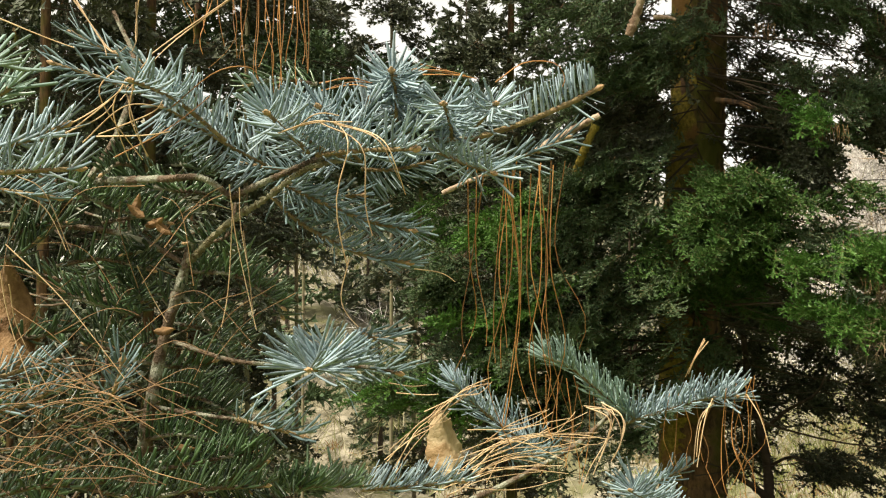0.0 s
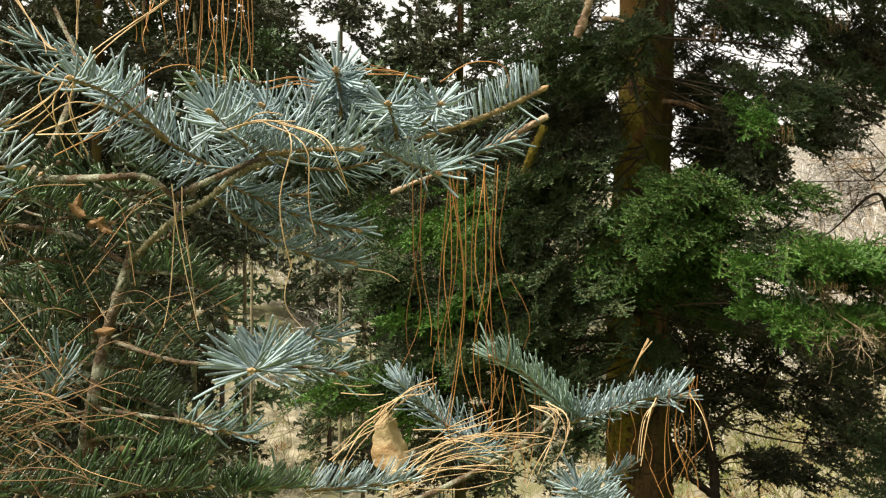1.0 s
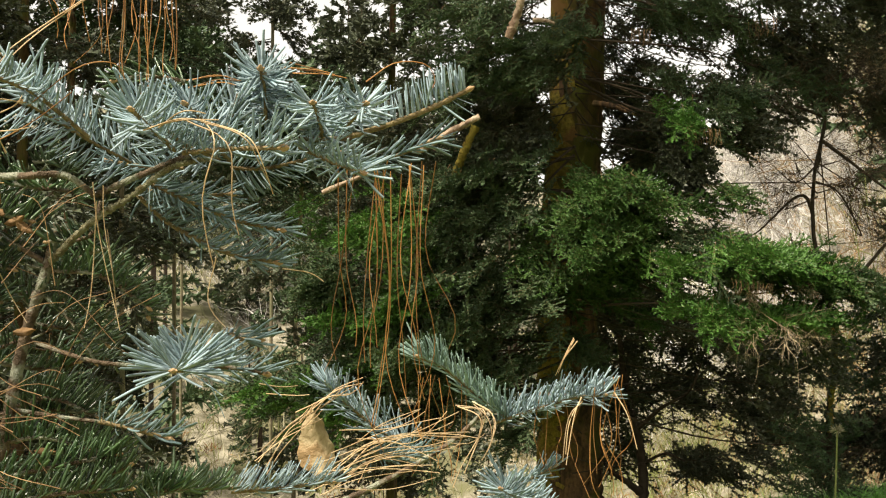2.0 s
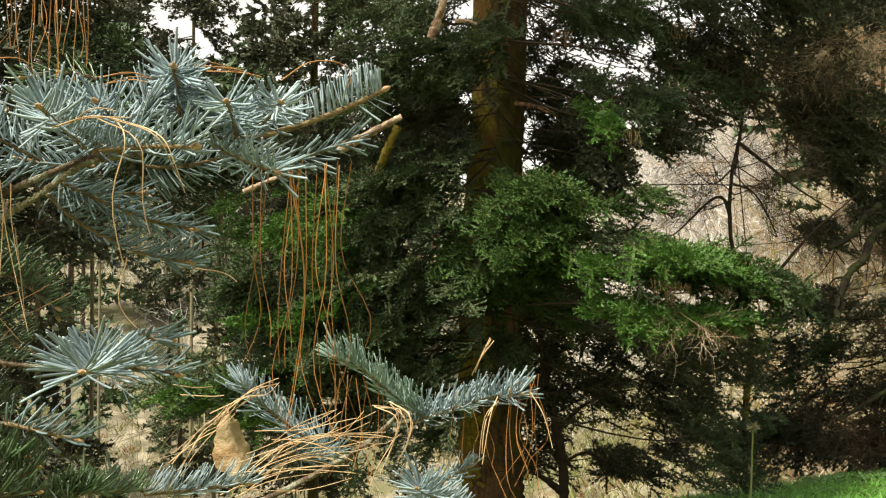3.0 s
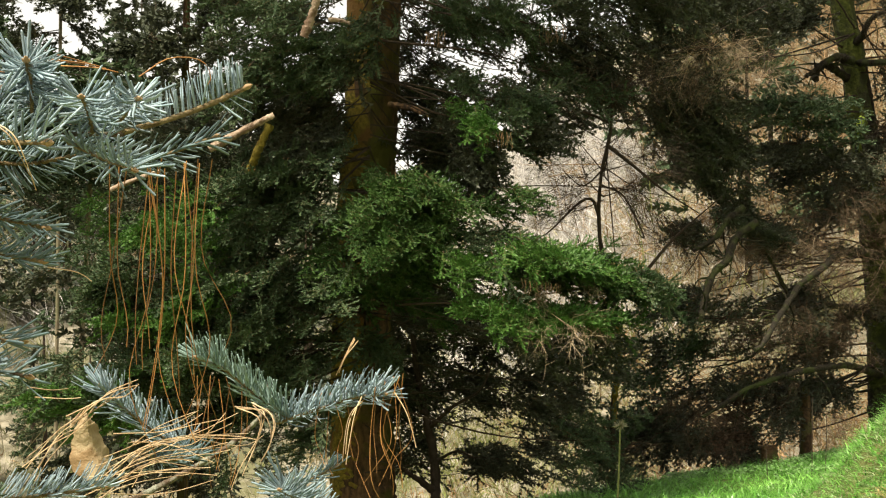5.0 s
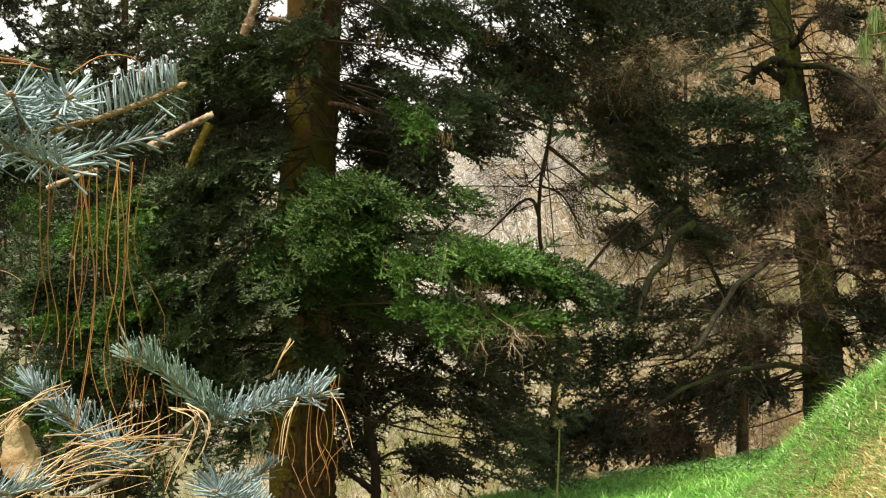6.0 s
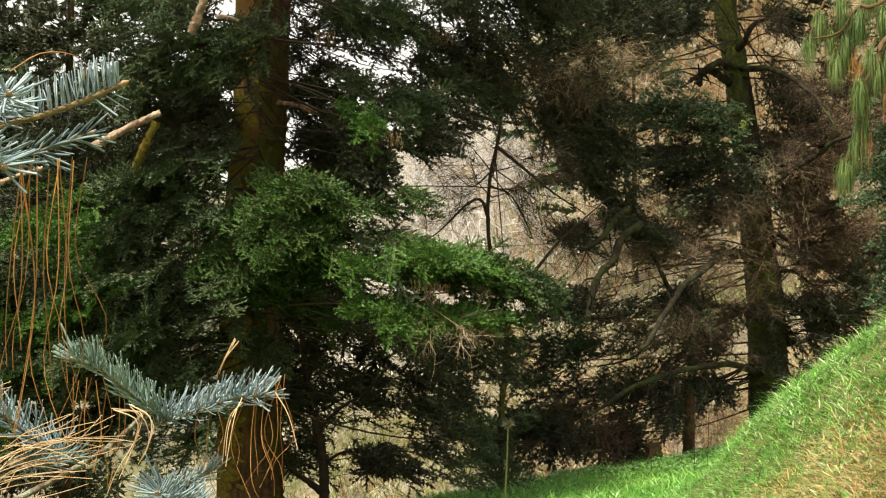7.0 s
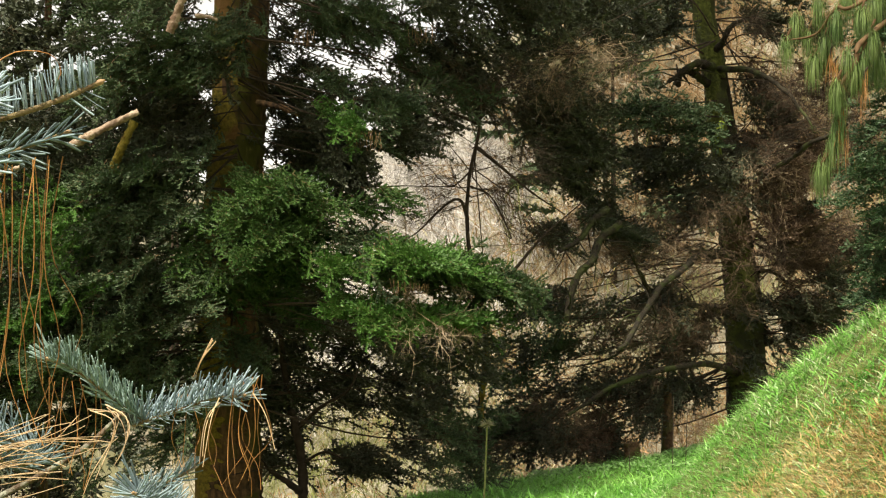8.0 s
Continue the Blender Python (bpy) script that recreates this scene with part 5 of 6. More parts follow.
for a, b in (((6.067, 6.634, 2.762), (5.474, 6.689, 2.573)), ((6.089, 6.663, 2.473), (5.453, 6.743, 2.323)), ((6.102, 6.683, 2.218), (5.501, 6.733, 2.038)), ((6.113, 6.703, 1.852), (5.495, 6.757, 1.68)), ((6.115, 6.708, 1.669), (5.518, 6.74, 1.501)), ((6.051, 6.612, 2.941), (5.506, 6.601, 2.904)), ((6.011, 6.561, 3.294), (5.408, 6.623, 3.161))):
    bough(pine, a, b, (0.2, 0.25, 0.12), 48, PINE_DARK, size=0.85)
for k, top in enumerate(((3.949, 5.187, 2.687), (3.97, 5.181, 2.633), (3.866, 5.017, 2.359), (3.887, 5.012, 2.28), (3.972, 4.97, 2.544))):
    pine_branchlet([(top[0] + 0.02, top[1], top[2] + 0.03), top, (top[0], top[1], top[2] - 0.04)], 30, 0.2, STRAW, 3.6, 30 + k)

# ---------------------------------------------------------------- small things on the terrace
def rod(name, a, b, r, material, label, category, top=0):
    t = thing(name, a, label, category)
    build("stalk", tube([a, tuple((p + q) / 2 + 0.004 for p, q in zip(a, b)), b], r, r * 0.8, material, 8, 6), t)
    if top:
        g = np.random.default_rng(3)
        n = 140
        way = unit(g.normal(size=(n, 3)) * [1, 1, 0.5] + [0, 0, 0.2])
        build("seed_head", [blades(np.array(b) + way * 0.01, way, unit(np.cross(way, g.normal(size=(n, 3)))), top * (0.3 + 1.2 * g.random((n, 1))), 0.006, SHRUB)], t, "pale dried seed head")


rod("dry_stalk", (3.493, 8.473, 0.019), (3.545, 8.534, 0.596), 0.008, SHRUB_GREEN, "thin dry stalk with a pale seed head", "plant", 0.036)
rod("garden_stake", (5.338, 9.026, 0.073), (5.384, 9.078, 0.715), 0.004, LIMB, "thin wooden stake in the grass", "stake")
rod("garden_stake", (5.430, 8.982, 0.141), (5.469, 9.014, 0.583), 0.004, LIMB, "thin wooden stake in the grass", "stake")
rod("garden_stake", (4.952, 9.014, 0.072), (4.961, 9.047, 0.331), 0.004, LIMB, "thin wooden stake in the grass", "stake")

# broken pale branches caught in the fir
for a, b, r in (((0.733, 9.194, 2.537), (1.177, 9.117, 2.783), 0.03), ((0.066, 9.349, 2.250), (0.409, 9.329, 2.391), 0.018), ((1.353, 8.900, 3.305), (1.445, 8.820, 3.599), 0.032), ((1.565, 9.138, 3.488), (1.721, 9.115, 3.463), 0.016)):
    ob = build("broken_branch", tube([a, tuple((p + q) / 2 + 0.01 for p, q in zip(a, b)), b], r * 1.05, r * 0.7, BARE, 26, 11, 0.10, 2))
    tagged(ob, "pale broken branch stripped of bark, caught in fir", "branch")
build("limb", tube([(1.059, 9.580, 2.421), (1.103, 9.458, 2.566), (1.189, 9.425, 2.756)], 0.03, 0.03, MOSS_DIM, 18, 10, 0.12, 3), fir, "mossy broken limb")
build("limb", tube([(2.275, 10.663, 3.134), (2.451, 10.386, 3.066), (2.58, 10.181, 2.971)], 0.028, 0.018, BARK, 18, 10, 0.12, 6), fir, "broken dark brown stub")


def leafy_shrub(place):
    """A small upright shrub with loose pale leaves, rooted on the slope below."""
    g = np.random.default_rng(12)
    t = thing("leafy_shrub", rooted(place, 0.0), "small shrub with pale yellow-green leaves on the slope", "shrub")
    c = np.array(place)
    foot = np.array(rooted(place, 0.05))
    for k in range(5):
        tip = c + g.normal(size=3) * [0.12, 0.1, 0.08]
        build("stem", tube([foot + g.normal(size=3) * [0.03, 0.03, 0], (foot + tip) / 2 + g.normal(size=3) * 0.04, tip], 0.008, 0.003, LIMB, 12, 5), t)
    n = 260
    p = c + g.normal(size=(n, 3)) * [0.13, 0.1, 0.09]
    way = unit(g.normal(size=(n, 3)) + [0, -0.3, 0.4])
    build("leaves", [blades(p, way, unit(np.cross(way, g.normal(size=(n, 3)))), 0.035 + 0.02 * g.random((n, 1)), 0.018, YELLOW_LEAF, -0.1)], t, "pale yellow-green leaves")


YELLOW_LEAF = mat("pale_yellow_leaf", (0.34, 0.36, 0.10), (0.55, 0.54, 0.24), 0.5, 8, island=0.35, spec=0.3, trans=0.3)
leafy_shrub((0.529, 10.504, 0.532))


# low leafy herbs and two cut stems at the rim of the terrace
def herbs():
    g = np.random.default_rng(91)
    n = 7000
    r = 10.4 + 2.6 * g.random(n)
    a = np.radians(24.5 + 9.0 * g.random(n))
    x, y = r * np.sin(a), r * np.cos(a)
    keep = np.sin(x * 4.1 + 1.7 * np.sin(y * 3.3)) + 0.8 * np.cos(y * 5.2 + x) + 0.5 * g.normal(size=n) > 0.1
    x, y = x[keep], y[keep]
    n = len(x)
    w = g.random(n) * 6.28
    tilt = 0.15 + 0.5 * g.random(n)
    way = np.stack([np.cos(w) * np.cos(tilt), np.sin(w) * np.cos(tilt), np.sin(tilt)], -1)
    root = np.stack([x, y, height(x, y) + 0.02 + 0.06 * g.random(n)], -1)
    side = unit(np.cross(way, np.array([0, 0, 1.0]) + g.normal(size=(n, 3)) * 0.2))
    long = 0.022 + 0.022 * g.random(n)
    ob = build("herbs", [blades(root, way, side, long, long * 0.75, HERB, -0.12)], None, "", "stuff", False)
    tagged(ob, "low green leafy herbs at the rim of the terrace", "herbs", "", "stuff")


HERB = mat("herb_leaf", (0.10, 0.22, 0.06), (0.24, 0.40, 0.15), 0.35, 8, island=0.45, spec=0.5, trans=0.2)
herbs()
for at, high, r, label in (((5.796, 10.512, 0.114), 0.2, 0.075, "low brown sawn stump among herbs"), ((6.572, 11.210, -0.023), 0.75, 0.055, "short broken brown stem among herbs")):
    base = rooted(at, 0.05)
    ob = build("stump", tube([base, (base[0] + 0.01, base[1], base[2] + 0.05 + high * 0.5), (base[0], base[1] + 0.01, base[2] + 0.05 + high)], r * 1.15, r * 0.9, STUMP, 14, 14, 0.05, 3))
    tagged(ob, label, "stump")


# ---------------------------------------------------------------- the blue fir close to the camera
def needles(root, way, flat, length, width, material, curl, ring=(0.0, 0.3, 0.72, 0.965), fat=(0.5, 0.95, 1.0, 0.85)):
    """Solid flat needles with blunt tips: a diamond section swept along a slight curve."""
    n = len(root)
    L, W = np.reshape(length, (-1, 1)), width
    face = unit(np.cross(way, flat))
    rows = []
    for s, w in zip(ring, fat):
        c = root + way * L * s + curl * L * s * s
        rows += [c - flat * W * w / 2, c + face * W * w * 0.17, c + flat * W * w / 2, c - face * W * w * 0.17]
    tip = root + way * L + curl * L
    v = np.stack(rows + [tip], 1).reshape(-1, 3)
    m = len(ring)
    q = []
    for i in range(m - 1):
        for j in range(4):
            k = (j + 1) % 4
            q.append([i * 4 + j, i * 4 + k, (i + 1) * 4 + k, (i + 1) * 4 + j])
    t = [[(m - 1) * 4 + j, (m - 1) * 4 + (j + 1) % 4, m * 4] for j in range(4)]
    base = np.arange(n)[:, None, None] * (m * 4 + 1)
    return [(v, (np.array(q)[None] + base).reshape(-1, 4), material), (v, (np.array(t)[None] + base).reshape(-1, 3), material)]


def egg(place, way, long, r, material, sides=8):
    """A small scaly bud."""
    w = unit(way)
    path = np.array([np.array(place) + w * long * k for k in np.linspace(0, 1, 7)])
    ch = tube(path, 1, 1, material, 7, sides)
    (v, f, m), (_, e, _) = ch
    prof = np.array([0.5, 0.85, 1.0, 0.98, 0.8, 0.5, 0.15]) * r
    for i in range(7):
        sl = slice(i * sides, (i + 1) * sides)
        v[sl] = path[i] + (v[sl] - path[i]) * prof[i]
    return [(v, f, m), (v, e, m)]


TWIGS = [500]


def twig(points, needle=0.042, material=None, per_m=620, lift=0.5, open0=62, open1=38, under=0.35, r=0.0017, bark=None, bud=0.004, curl=0.3, width=0.0026, bare=0.0, tree=None, ranks=(12, 168, 42, 138, -28, 208, -62, 242)):
    """A young fir shoot: bark, spiral needles swept to the upper side, buds at its tip."""
    TWIGS[0] += 1
    g = np.random.default_rng(TWIGS[0])
    tree = tree or BLUEFIR
    path = glide(points, 24)
    seg = np.linalg.norm(np.diff(path, axis=0), axis=1)
    total = seg.sum()
    n = int(total * per_m * 1.1) + 8
    s = bare + (1 - bare) * (np.arange(n) + 0.7 * g.random(n)) / n
    x = s * 23
    k = np.minimum(x.astype(int), 22)
    root = path[k] + (path[k + 1] - path[k]) * (x - k)[:, None]
    t, a, b = frames_of(path)
    t, a, b = t[k], a[k], b[k]
    rank = np.arange(n) % 8
    phi = np.radians(np.array(ranks, float)[rank] + np.where(g.random(n) < 0.1, 38 * g.normal(size=n), 9 * g.normal(size=n)))
    keep = (rank < 4) | (g.random(n) < under * np.where(rank < 6, 1.0, 0.32))
    th = np.radians(open0 + (open1 - open0) * s ** 2 + g.normal(size=n) * 6)
    way = unit(np.cos(th)[:, None] * t + np.sin(th)[:, None] * (np.cos(phi)[:, None] * a + np.sin(phi)[:, None] * b) + np.array([0, 0, lift * 0.5]))
    flat = unit(np.cross(way, t + g.normal(size=(n, 3)) * 0.6))
    L = needle * (0.78 if needle > 0.03 else 1.0) * (0.72 + 0.4 * g.random(n)) * np.where(s > 0.93, 0.8, 1)
    cv = (np.array([0, 0, 1.0]) * lift + t * 0.6 + g.normal(size=(n, 3)) * 0.3) * curl * (0.6 + 0.8 * g.random((n, 1)))
    root, way, flat, L, cv = root[keep], way[keep], flat[keep], L[keep], cv[keep]
    stem = build("twig", tube(points, r * 1.25, r, bark or TWIG, 22, 7, 0.08, TWIGS[0]), tree)
    nd = build("needles", needles(root, way, flat, L, width, material or BLUE, cv), stem, "", "stuff")
    if bud:
        e, d = path[-1], unit(path[-1] - path[-3])
        ch = egg(e - d * 0.001, d, bud * 2.0, bud * 0.62, BUD)
        for q in (-1, 1):
            ch2 = egg(e - d * 0.002, d + unit(np.cross(d, [0, 0, 1])) * 0.75 * q, bud * 1.5, bud * 0.45, BUD)
            build("bud", ch2, stem)
        build("bud", ch, stem)
    return stem


F_BASE = (-0.300, 1.275, 0.901)
BLUEFIR = thing("fir_tree", (F_BASE[0], F_BASE[1], float(height(np.array(F_BASE[0]), np.array(F_BASE[1])))), "young blue-grey fir with long upswept needles", "tree")


def fstem(name, pts, r0, r1, material, label=""):
    build(name, tube(pts, r0, r1, material, 130, 10, 0.2 if material == LICHEN else 0.09, int(r0 * 9999)), BLUEFIR, label)


fstem("stem", [rooted(F_BASE, 0.05), F_BASE, (-0.299, 1.309, 1.249), (-0.283, 1.308, 1.364), (-0.264, 1.302, 1.460), (-0.242, 1.294, 1.530), (-0.234, 1.294, 1.567)], 0.008, 0.004, STEM)
fstem("limb", [(-0.242, 1.294, 1.530), (-0.200, 1.260, 1.565), (-0.160, 1.235, 1.588), (-0.124, 1.226, 1.613), (-0.084, 1.227, 1.623)], 0.0034, 0.002, LICHEN, "lichen-covered bark")
fstem("limb", [(-0.328, 1.300, 1.609), (-0.257, 1.262, 1.608), (-0.220, 1.256, 1.608), (-0.193, 1.251, 1.590)], 0.0038, 0.0026, STEM)
fstem("limb", [(-0.194, 1.259, 1.591), (-0.137, 1.252, 1.616), (-0.088, 1.279, 1.638), (-0.014, 1.315, 1.650), (0.036, 1.359, 1.657)], 0.003, 0.0022, STEM)
fstem("limb", [(-0.458, 1.292, 1.566), (-0.357, 1.307, 1.567), (-0.293, 1.306, 1.556), (-0.242, 1.299, 1.530)], 0.003, 0.0025, STEM)
fstem("limb", [(-0.266, 1.311, 1.461), (-0.190, 1.272, 1.441), (-0.118, 1.281, 1.438)], 0.0022, 0.0018, STEM)
fstem("limb", [(-0.278, 1.310, 1.397), (-0.239, 1.286, 1.393), (-0.177, 1.255, 1.388)], 0.0022, 0.0018, STEM)
fstem("limb", [(-0.299, 1.309, 1.249), (-0.174, 1.398, 1.230), (0.016, 1.824, 1.217), (0.170, 1.846, 1.289), (0.242, 1.833, 1.352)], 0.006, 0.003, STEM)
fstem("limb", [(-0.330, 1.286, 1.611), (-0.307, 1.298, 1.658), (-0.299, 1.329, 1.722), (-0.326, 1.351, 1.782)], 0.0035, 0.002, STEM)

# upper branch, from its far tip inwards
twig([(0.029, 1.359, 1.657), (0.082, 1.365, 1.675), (0.123, 1.370, 1.693), (0.154, 1.371, 1.709)], 0.0440, per_m=1000, lift=0.5, open0=80, open1=76, under=0.35, ranks=(62, 78, 96, 112, 84, 104, -80, -100), r=0.0026, bud=0.0048, curl=0.08)
twig([(0.037, 1.371, 1.628), (0.083, 1.381, 1.643), (0.126, 1.387, 1.661)], 0.0419, BLUE_DULL, per_m=700, lift=-0.1, under=0.9)
twig([(-0.114, 1.225, 1.626), (-0.073, 1.199, 1.627), (-0.027, 1.151, 1.623)], 0.0450, per_m=800, lift=0.7, r=0.002, bud=0.0055, under=0.8)
twig([(-0.045, 1.305, 1.667), (-0.046, 1.294, 1.689), (-0.047, 1.279, 1.706)], 0.0400, per_m=1700, lift=-0.15, open0=92, open1=92, under=1)
twig([(0.008, 1.324, 1.654), (0.004, 1.282, 1.667), (-0.001, 1.241, 1.674)], 0.0395, per_m=1200, lift=0.2, open0=80, open1=58, under=1)
twig([(0.031, 1.359, 1.668), (0.042, 1.321, 1.677), (0.048, 1.285, 1.681)], 0.0407, per_m=1000, lift=0.2, open0=75, open1=50, under=1)
twig([(-0.014, 1.316, 1.643), (0.018, 1.286, 1.625), (0.044, 1.254, 1.613)], 0.0466, BLUE, per_m=1000, lift=0.25, open0=80, open1=55, under=0.7)
twig([(-0.121, 1.225, 1.628), (-0.136, 1.197, 1.642), (-0.147, 1.139, 1.651)], 0.0450, per_m=950, lift=0.5, open0=75, open1=45, under=0.9)
twig([(-0.091, 1.256, 1.645), (-0.100, 1.237, 1.658), (-0.111, 1.213, 1.667)], 0.0436, per_m=1000, lift=0.4, open0=75, open1=50, under=0.9)
twig([(-0.086, 1.270, 1.644), (-0.077, 1.278, 1.663), (-0.071, 1.276, 1.681)], 0.0411, per_m=1000, lift=0.4, under=0.9)
twig([(-0.046, 1.298, 1.647), (-0.031, 1.306, 1.659), (-0.008, 1.305, 1.667)], 0.0401, BLUE_DULL, per_m=900, lift=0.4, under=0.9)
twig([(-0.167, 1.285, 1.623), (-0.199, 1.255, 1.639), (-0.224, 1.224, 1.654), (-0.244, 1.194, 1.664)], 0.046, per_m=1050, lift=0.0, open0=72, open1=58, under=1, curl=0.16, r=0.0012, ranks=(62, 80, 98, 116, -66, -84, -100, -116))
twig([(-0.197, 1.238, 1.640), (-0.227, 1.207, 1.666), (-0.238, 1.170, 1.672), (-0.247, 1.087, 1.669)], 0.0420, per_m=800, lift=0.5, open0=75, open1=45, under=0.6)
twig([(-0.288, 1.306, 1.694), (-0.324, 1.301, 1.707), (-0.368, 1.294, 1.720)], 0.0360, BLUE_DULL, per_m=550, lift=-0.2, under=1)
twig([(-0.290, 1.338, 1.729), (-0.322, 1.334, 1.737), (-0.359, 1.327, 1.755)], 0.0350, BLUE_DULL, per_m=500, lift=0.2, under=1)
twig([(-0.362, 1.020, 1.588), (-0.319, 1.024, 1.591), (-0.268, 1.019, 1.593)], 0.0360, per_m=700, lift=0.9, open0=70, open1=50)
twig([(-0.357, 1.042, 1.607), (-0.319, 1.053, 1.617), (-0.287, 1.051, 1.629)], 0.0340, BLUE, per_m=700, lift=0.5, open0=70, open1=50, under=0.8)
GREENISH = mat("green_blue_needles", (0.17, 0.27, 0.23), (0.27, 0.38, 0.33), 0.42, 30, island=0.25, spec=0.45)
twig([(-0.354, 0.999, 1.618), (-0.329, 0.994, 1.634), (-0.306, 0.989, 1.649)], 0.0340, GREENISH, per_m=800, lift=0.2, under=1, bud=0)
twig([(-0.325, 0.919, 1.645), (-0.312, 0.923, 1.649), (-0.294, 0.928, 1.654)], 0.0340, GREENISH, per_m=700, lift=0.2, under=1, bud=0)
# shoots that stand up out of the middle of the branch, and some that fill its underside
twig([(-0.049, 1.332, 1.676), (-0.048, 1.301, 1.693), (-0.049, 1.271, 1.709)], 0.045, per_m=1900, lift=0.2, open0=88, open1=72, under=1, ranks=(0, 45, 90, 135, 180, 225, 270, 315))
twig([(-0.09, 1.324, 1.631), (-0.117, 1.284, 1.639), (-0.136, 1.244, 1.653), (-0.157, 1.204, 1.659)], 0.046, per_m=1000, lift=0.3, open0=74, open1=56, under=0.8, ranks=(40, 70, 100, 140, -60, -90, 20, 160))
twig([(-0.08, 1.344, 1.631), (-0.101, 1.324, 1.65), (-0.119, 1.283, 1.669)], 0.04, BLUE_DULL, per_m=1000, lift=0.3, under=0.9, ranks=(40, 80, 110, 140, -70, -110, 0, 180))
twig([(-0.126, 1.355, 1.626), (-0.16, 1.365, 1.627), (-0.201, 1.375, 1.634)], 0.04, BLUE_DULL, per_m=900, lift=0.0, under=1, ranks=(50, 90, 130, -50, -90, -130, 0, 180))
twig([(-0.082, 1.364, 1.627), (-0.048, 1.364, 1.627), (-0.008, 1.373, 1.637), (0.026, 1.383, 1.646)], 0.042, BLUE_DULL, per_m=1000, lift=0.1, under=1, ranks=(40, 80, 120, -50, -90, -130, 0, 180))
twig([(-0.014, 1.382, 1.669), (0.021, 1.401, 1.68), (0.05, 1.411, 1.69)], 0.042, per_m=1000, lift=0.3, under=0.9, ranks=(40, 70, 100, 140, -70, -110, 0, 180))
twig([(-0.128, 1.381, 1.715), (-0.163, 1.381, 1.72), (-0.195, 1.372, 1.713)], 0.034, OLD_FRESH, per_m=700, lift=0.4, under=0.6, bark=STEM)
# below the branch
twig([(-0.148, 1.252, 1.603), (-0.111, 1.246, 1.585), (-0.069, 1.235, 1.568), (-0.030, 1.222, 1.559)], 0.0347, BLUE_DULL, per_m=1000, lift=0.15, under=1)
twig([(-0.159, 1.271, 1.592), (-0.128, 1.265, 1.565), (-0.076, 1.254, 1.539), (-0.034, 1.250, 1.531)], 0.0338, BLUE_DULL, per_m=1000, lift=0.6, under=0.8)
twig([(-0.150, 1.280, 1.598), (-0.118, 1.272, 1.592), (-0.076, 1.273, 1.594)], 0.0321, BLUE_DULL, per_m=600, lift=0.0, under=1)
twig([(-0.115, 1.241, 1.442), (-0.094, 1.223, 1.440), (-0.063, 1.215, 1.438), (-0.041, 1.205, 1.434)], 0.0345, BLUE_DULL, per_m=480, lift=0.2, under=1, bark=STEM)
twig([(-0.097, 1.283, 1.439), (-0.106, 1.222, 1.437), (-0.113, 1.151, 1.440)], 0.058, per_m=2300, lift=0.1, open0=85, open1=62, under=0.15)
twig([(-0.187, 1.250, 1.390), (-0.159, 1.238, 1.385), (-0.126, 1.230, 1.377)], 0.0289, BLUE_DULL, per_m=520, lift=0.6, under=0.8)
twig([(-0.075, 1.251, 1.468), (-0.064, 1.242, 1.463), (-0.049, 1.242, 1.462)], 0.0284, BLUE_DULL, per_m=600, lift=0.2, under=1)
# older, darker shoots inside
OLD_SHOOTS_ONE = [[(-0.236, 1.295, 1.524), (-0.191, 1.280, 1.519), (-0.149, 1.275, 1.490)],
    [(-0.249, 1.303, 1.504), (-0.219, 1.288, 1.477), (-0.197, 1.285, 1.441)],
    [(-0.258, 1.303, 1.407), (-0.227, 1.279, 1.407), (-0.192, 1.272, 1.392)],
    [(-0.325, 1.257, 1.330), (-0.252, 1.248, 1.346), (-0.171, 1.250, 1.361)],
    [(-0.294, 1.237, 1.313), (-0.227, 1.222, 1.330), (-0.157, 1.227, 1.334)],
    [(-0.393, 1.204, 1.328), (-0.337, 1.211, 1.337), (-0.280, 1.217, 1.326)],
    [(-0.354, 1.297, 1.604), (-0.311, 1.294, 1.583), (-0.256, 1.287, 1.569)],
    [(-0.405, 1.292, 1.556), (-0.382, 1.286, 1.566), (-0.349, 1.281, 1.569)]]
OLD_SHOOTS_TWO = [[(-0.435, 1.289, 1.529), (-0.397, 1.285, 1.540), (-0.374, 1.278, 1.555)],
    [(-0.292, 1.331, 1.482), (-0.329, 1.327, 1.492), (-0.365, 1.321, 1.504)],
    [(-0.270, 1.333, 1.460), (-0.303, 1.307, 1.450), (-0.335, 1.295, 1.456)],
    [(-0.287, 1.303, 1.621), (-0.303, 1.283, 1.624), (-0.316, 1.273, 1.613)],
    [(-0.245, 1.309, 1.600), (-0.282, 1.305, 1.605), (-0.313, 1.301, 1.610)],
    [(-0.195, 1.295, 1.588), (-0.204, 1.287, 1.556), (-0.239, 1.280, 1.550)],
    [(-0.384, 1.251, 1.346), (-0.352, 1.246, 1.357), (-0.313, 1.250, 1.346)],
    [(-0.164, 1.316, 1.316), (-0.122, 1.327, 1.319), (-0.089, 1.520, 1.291)]]
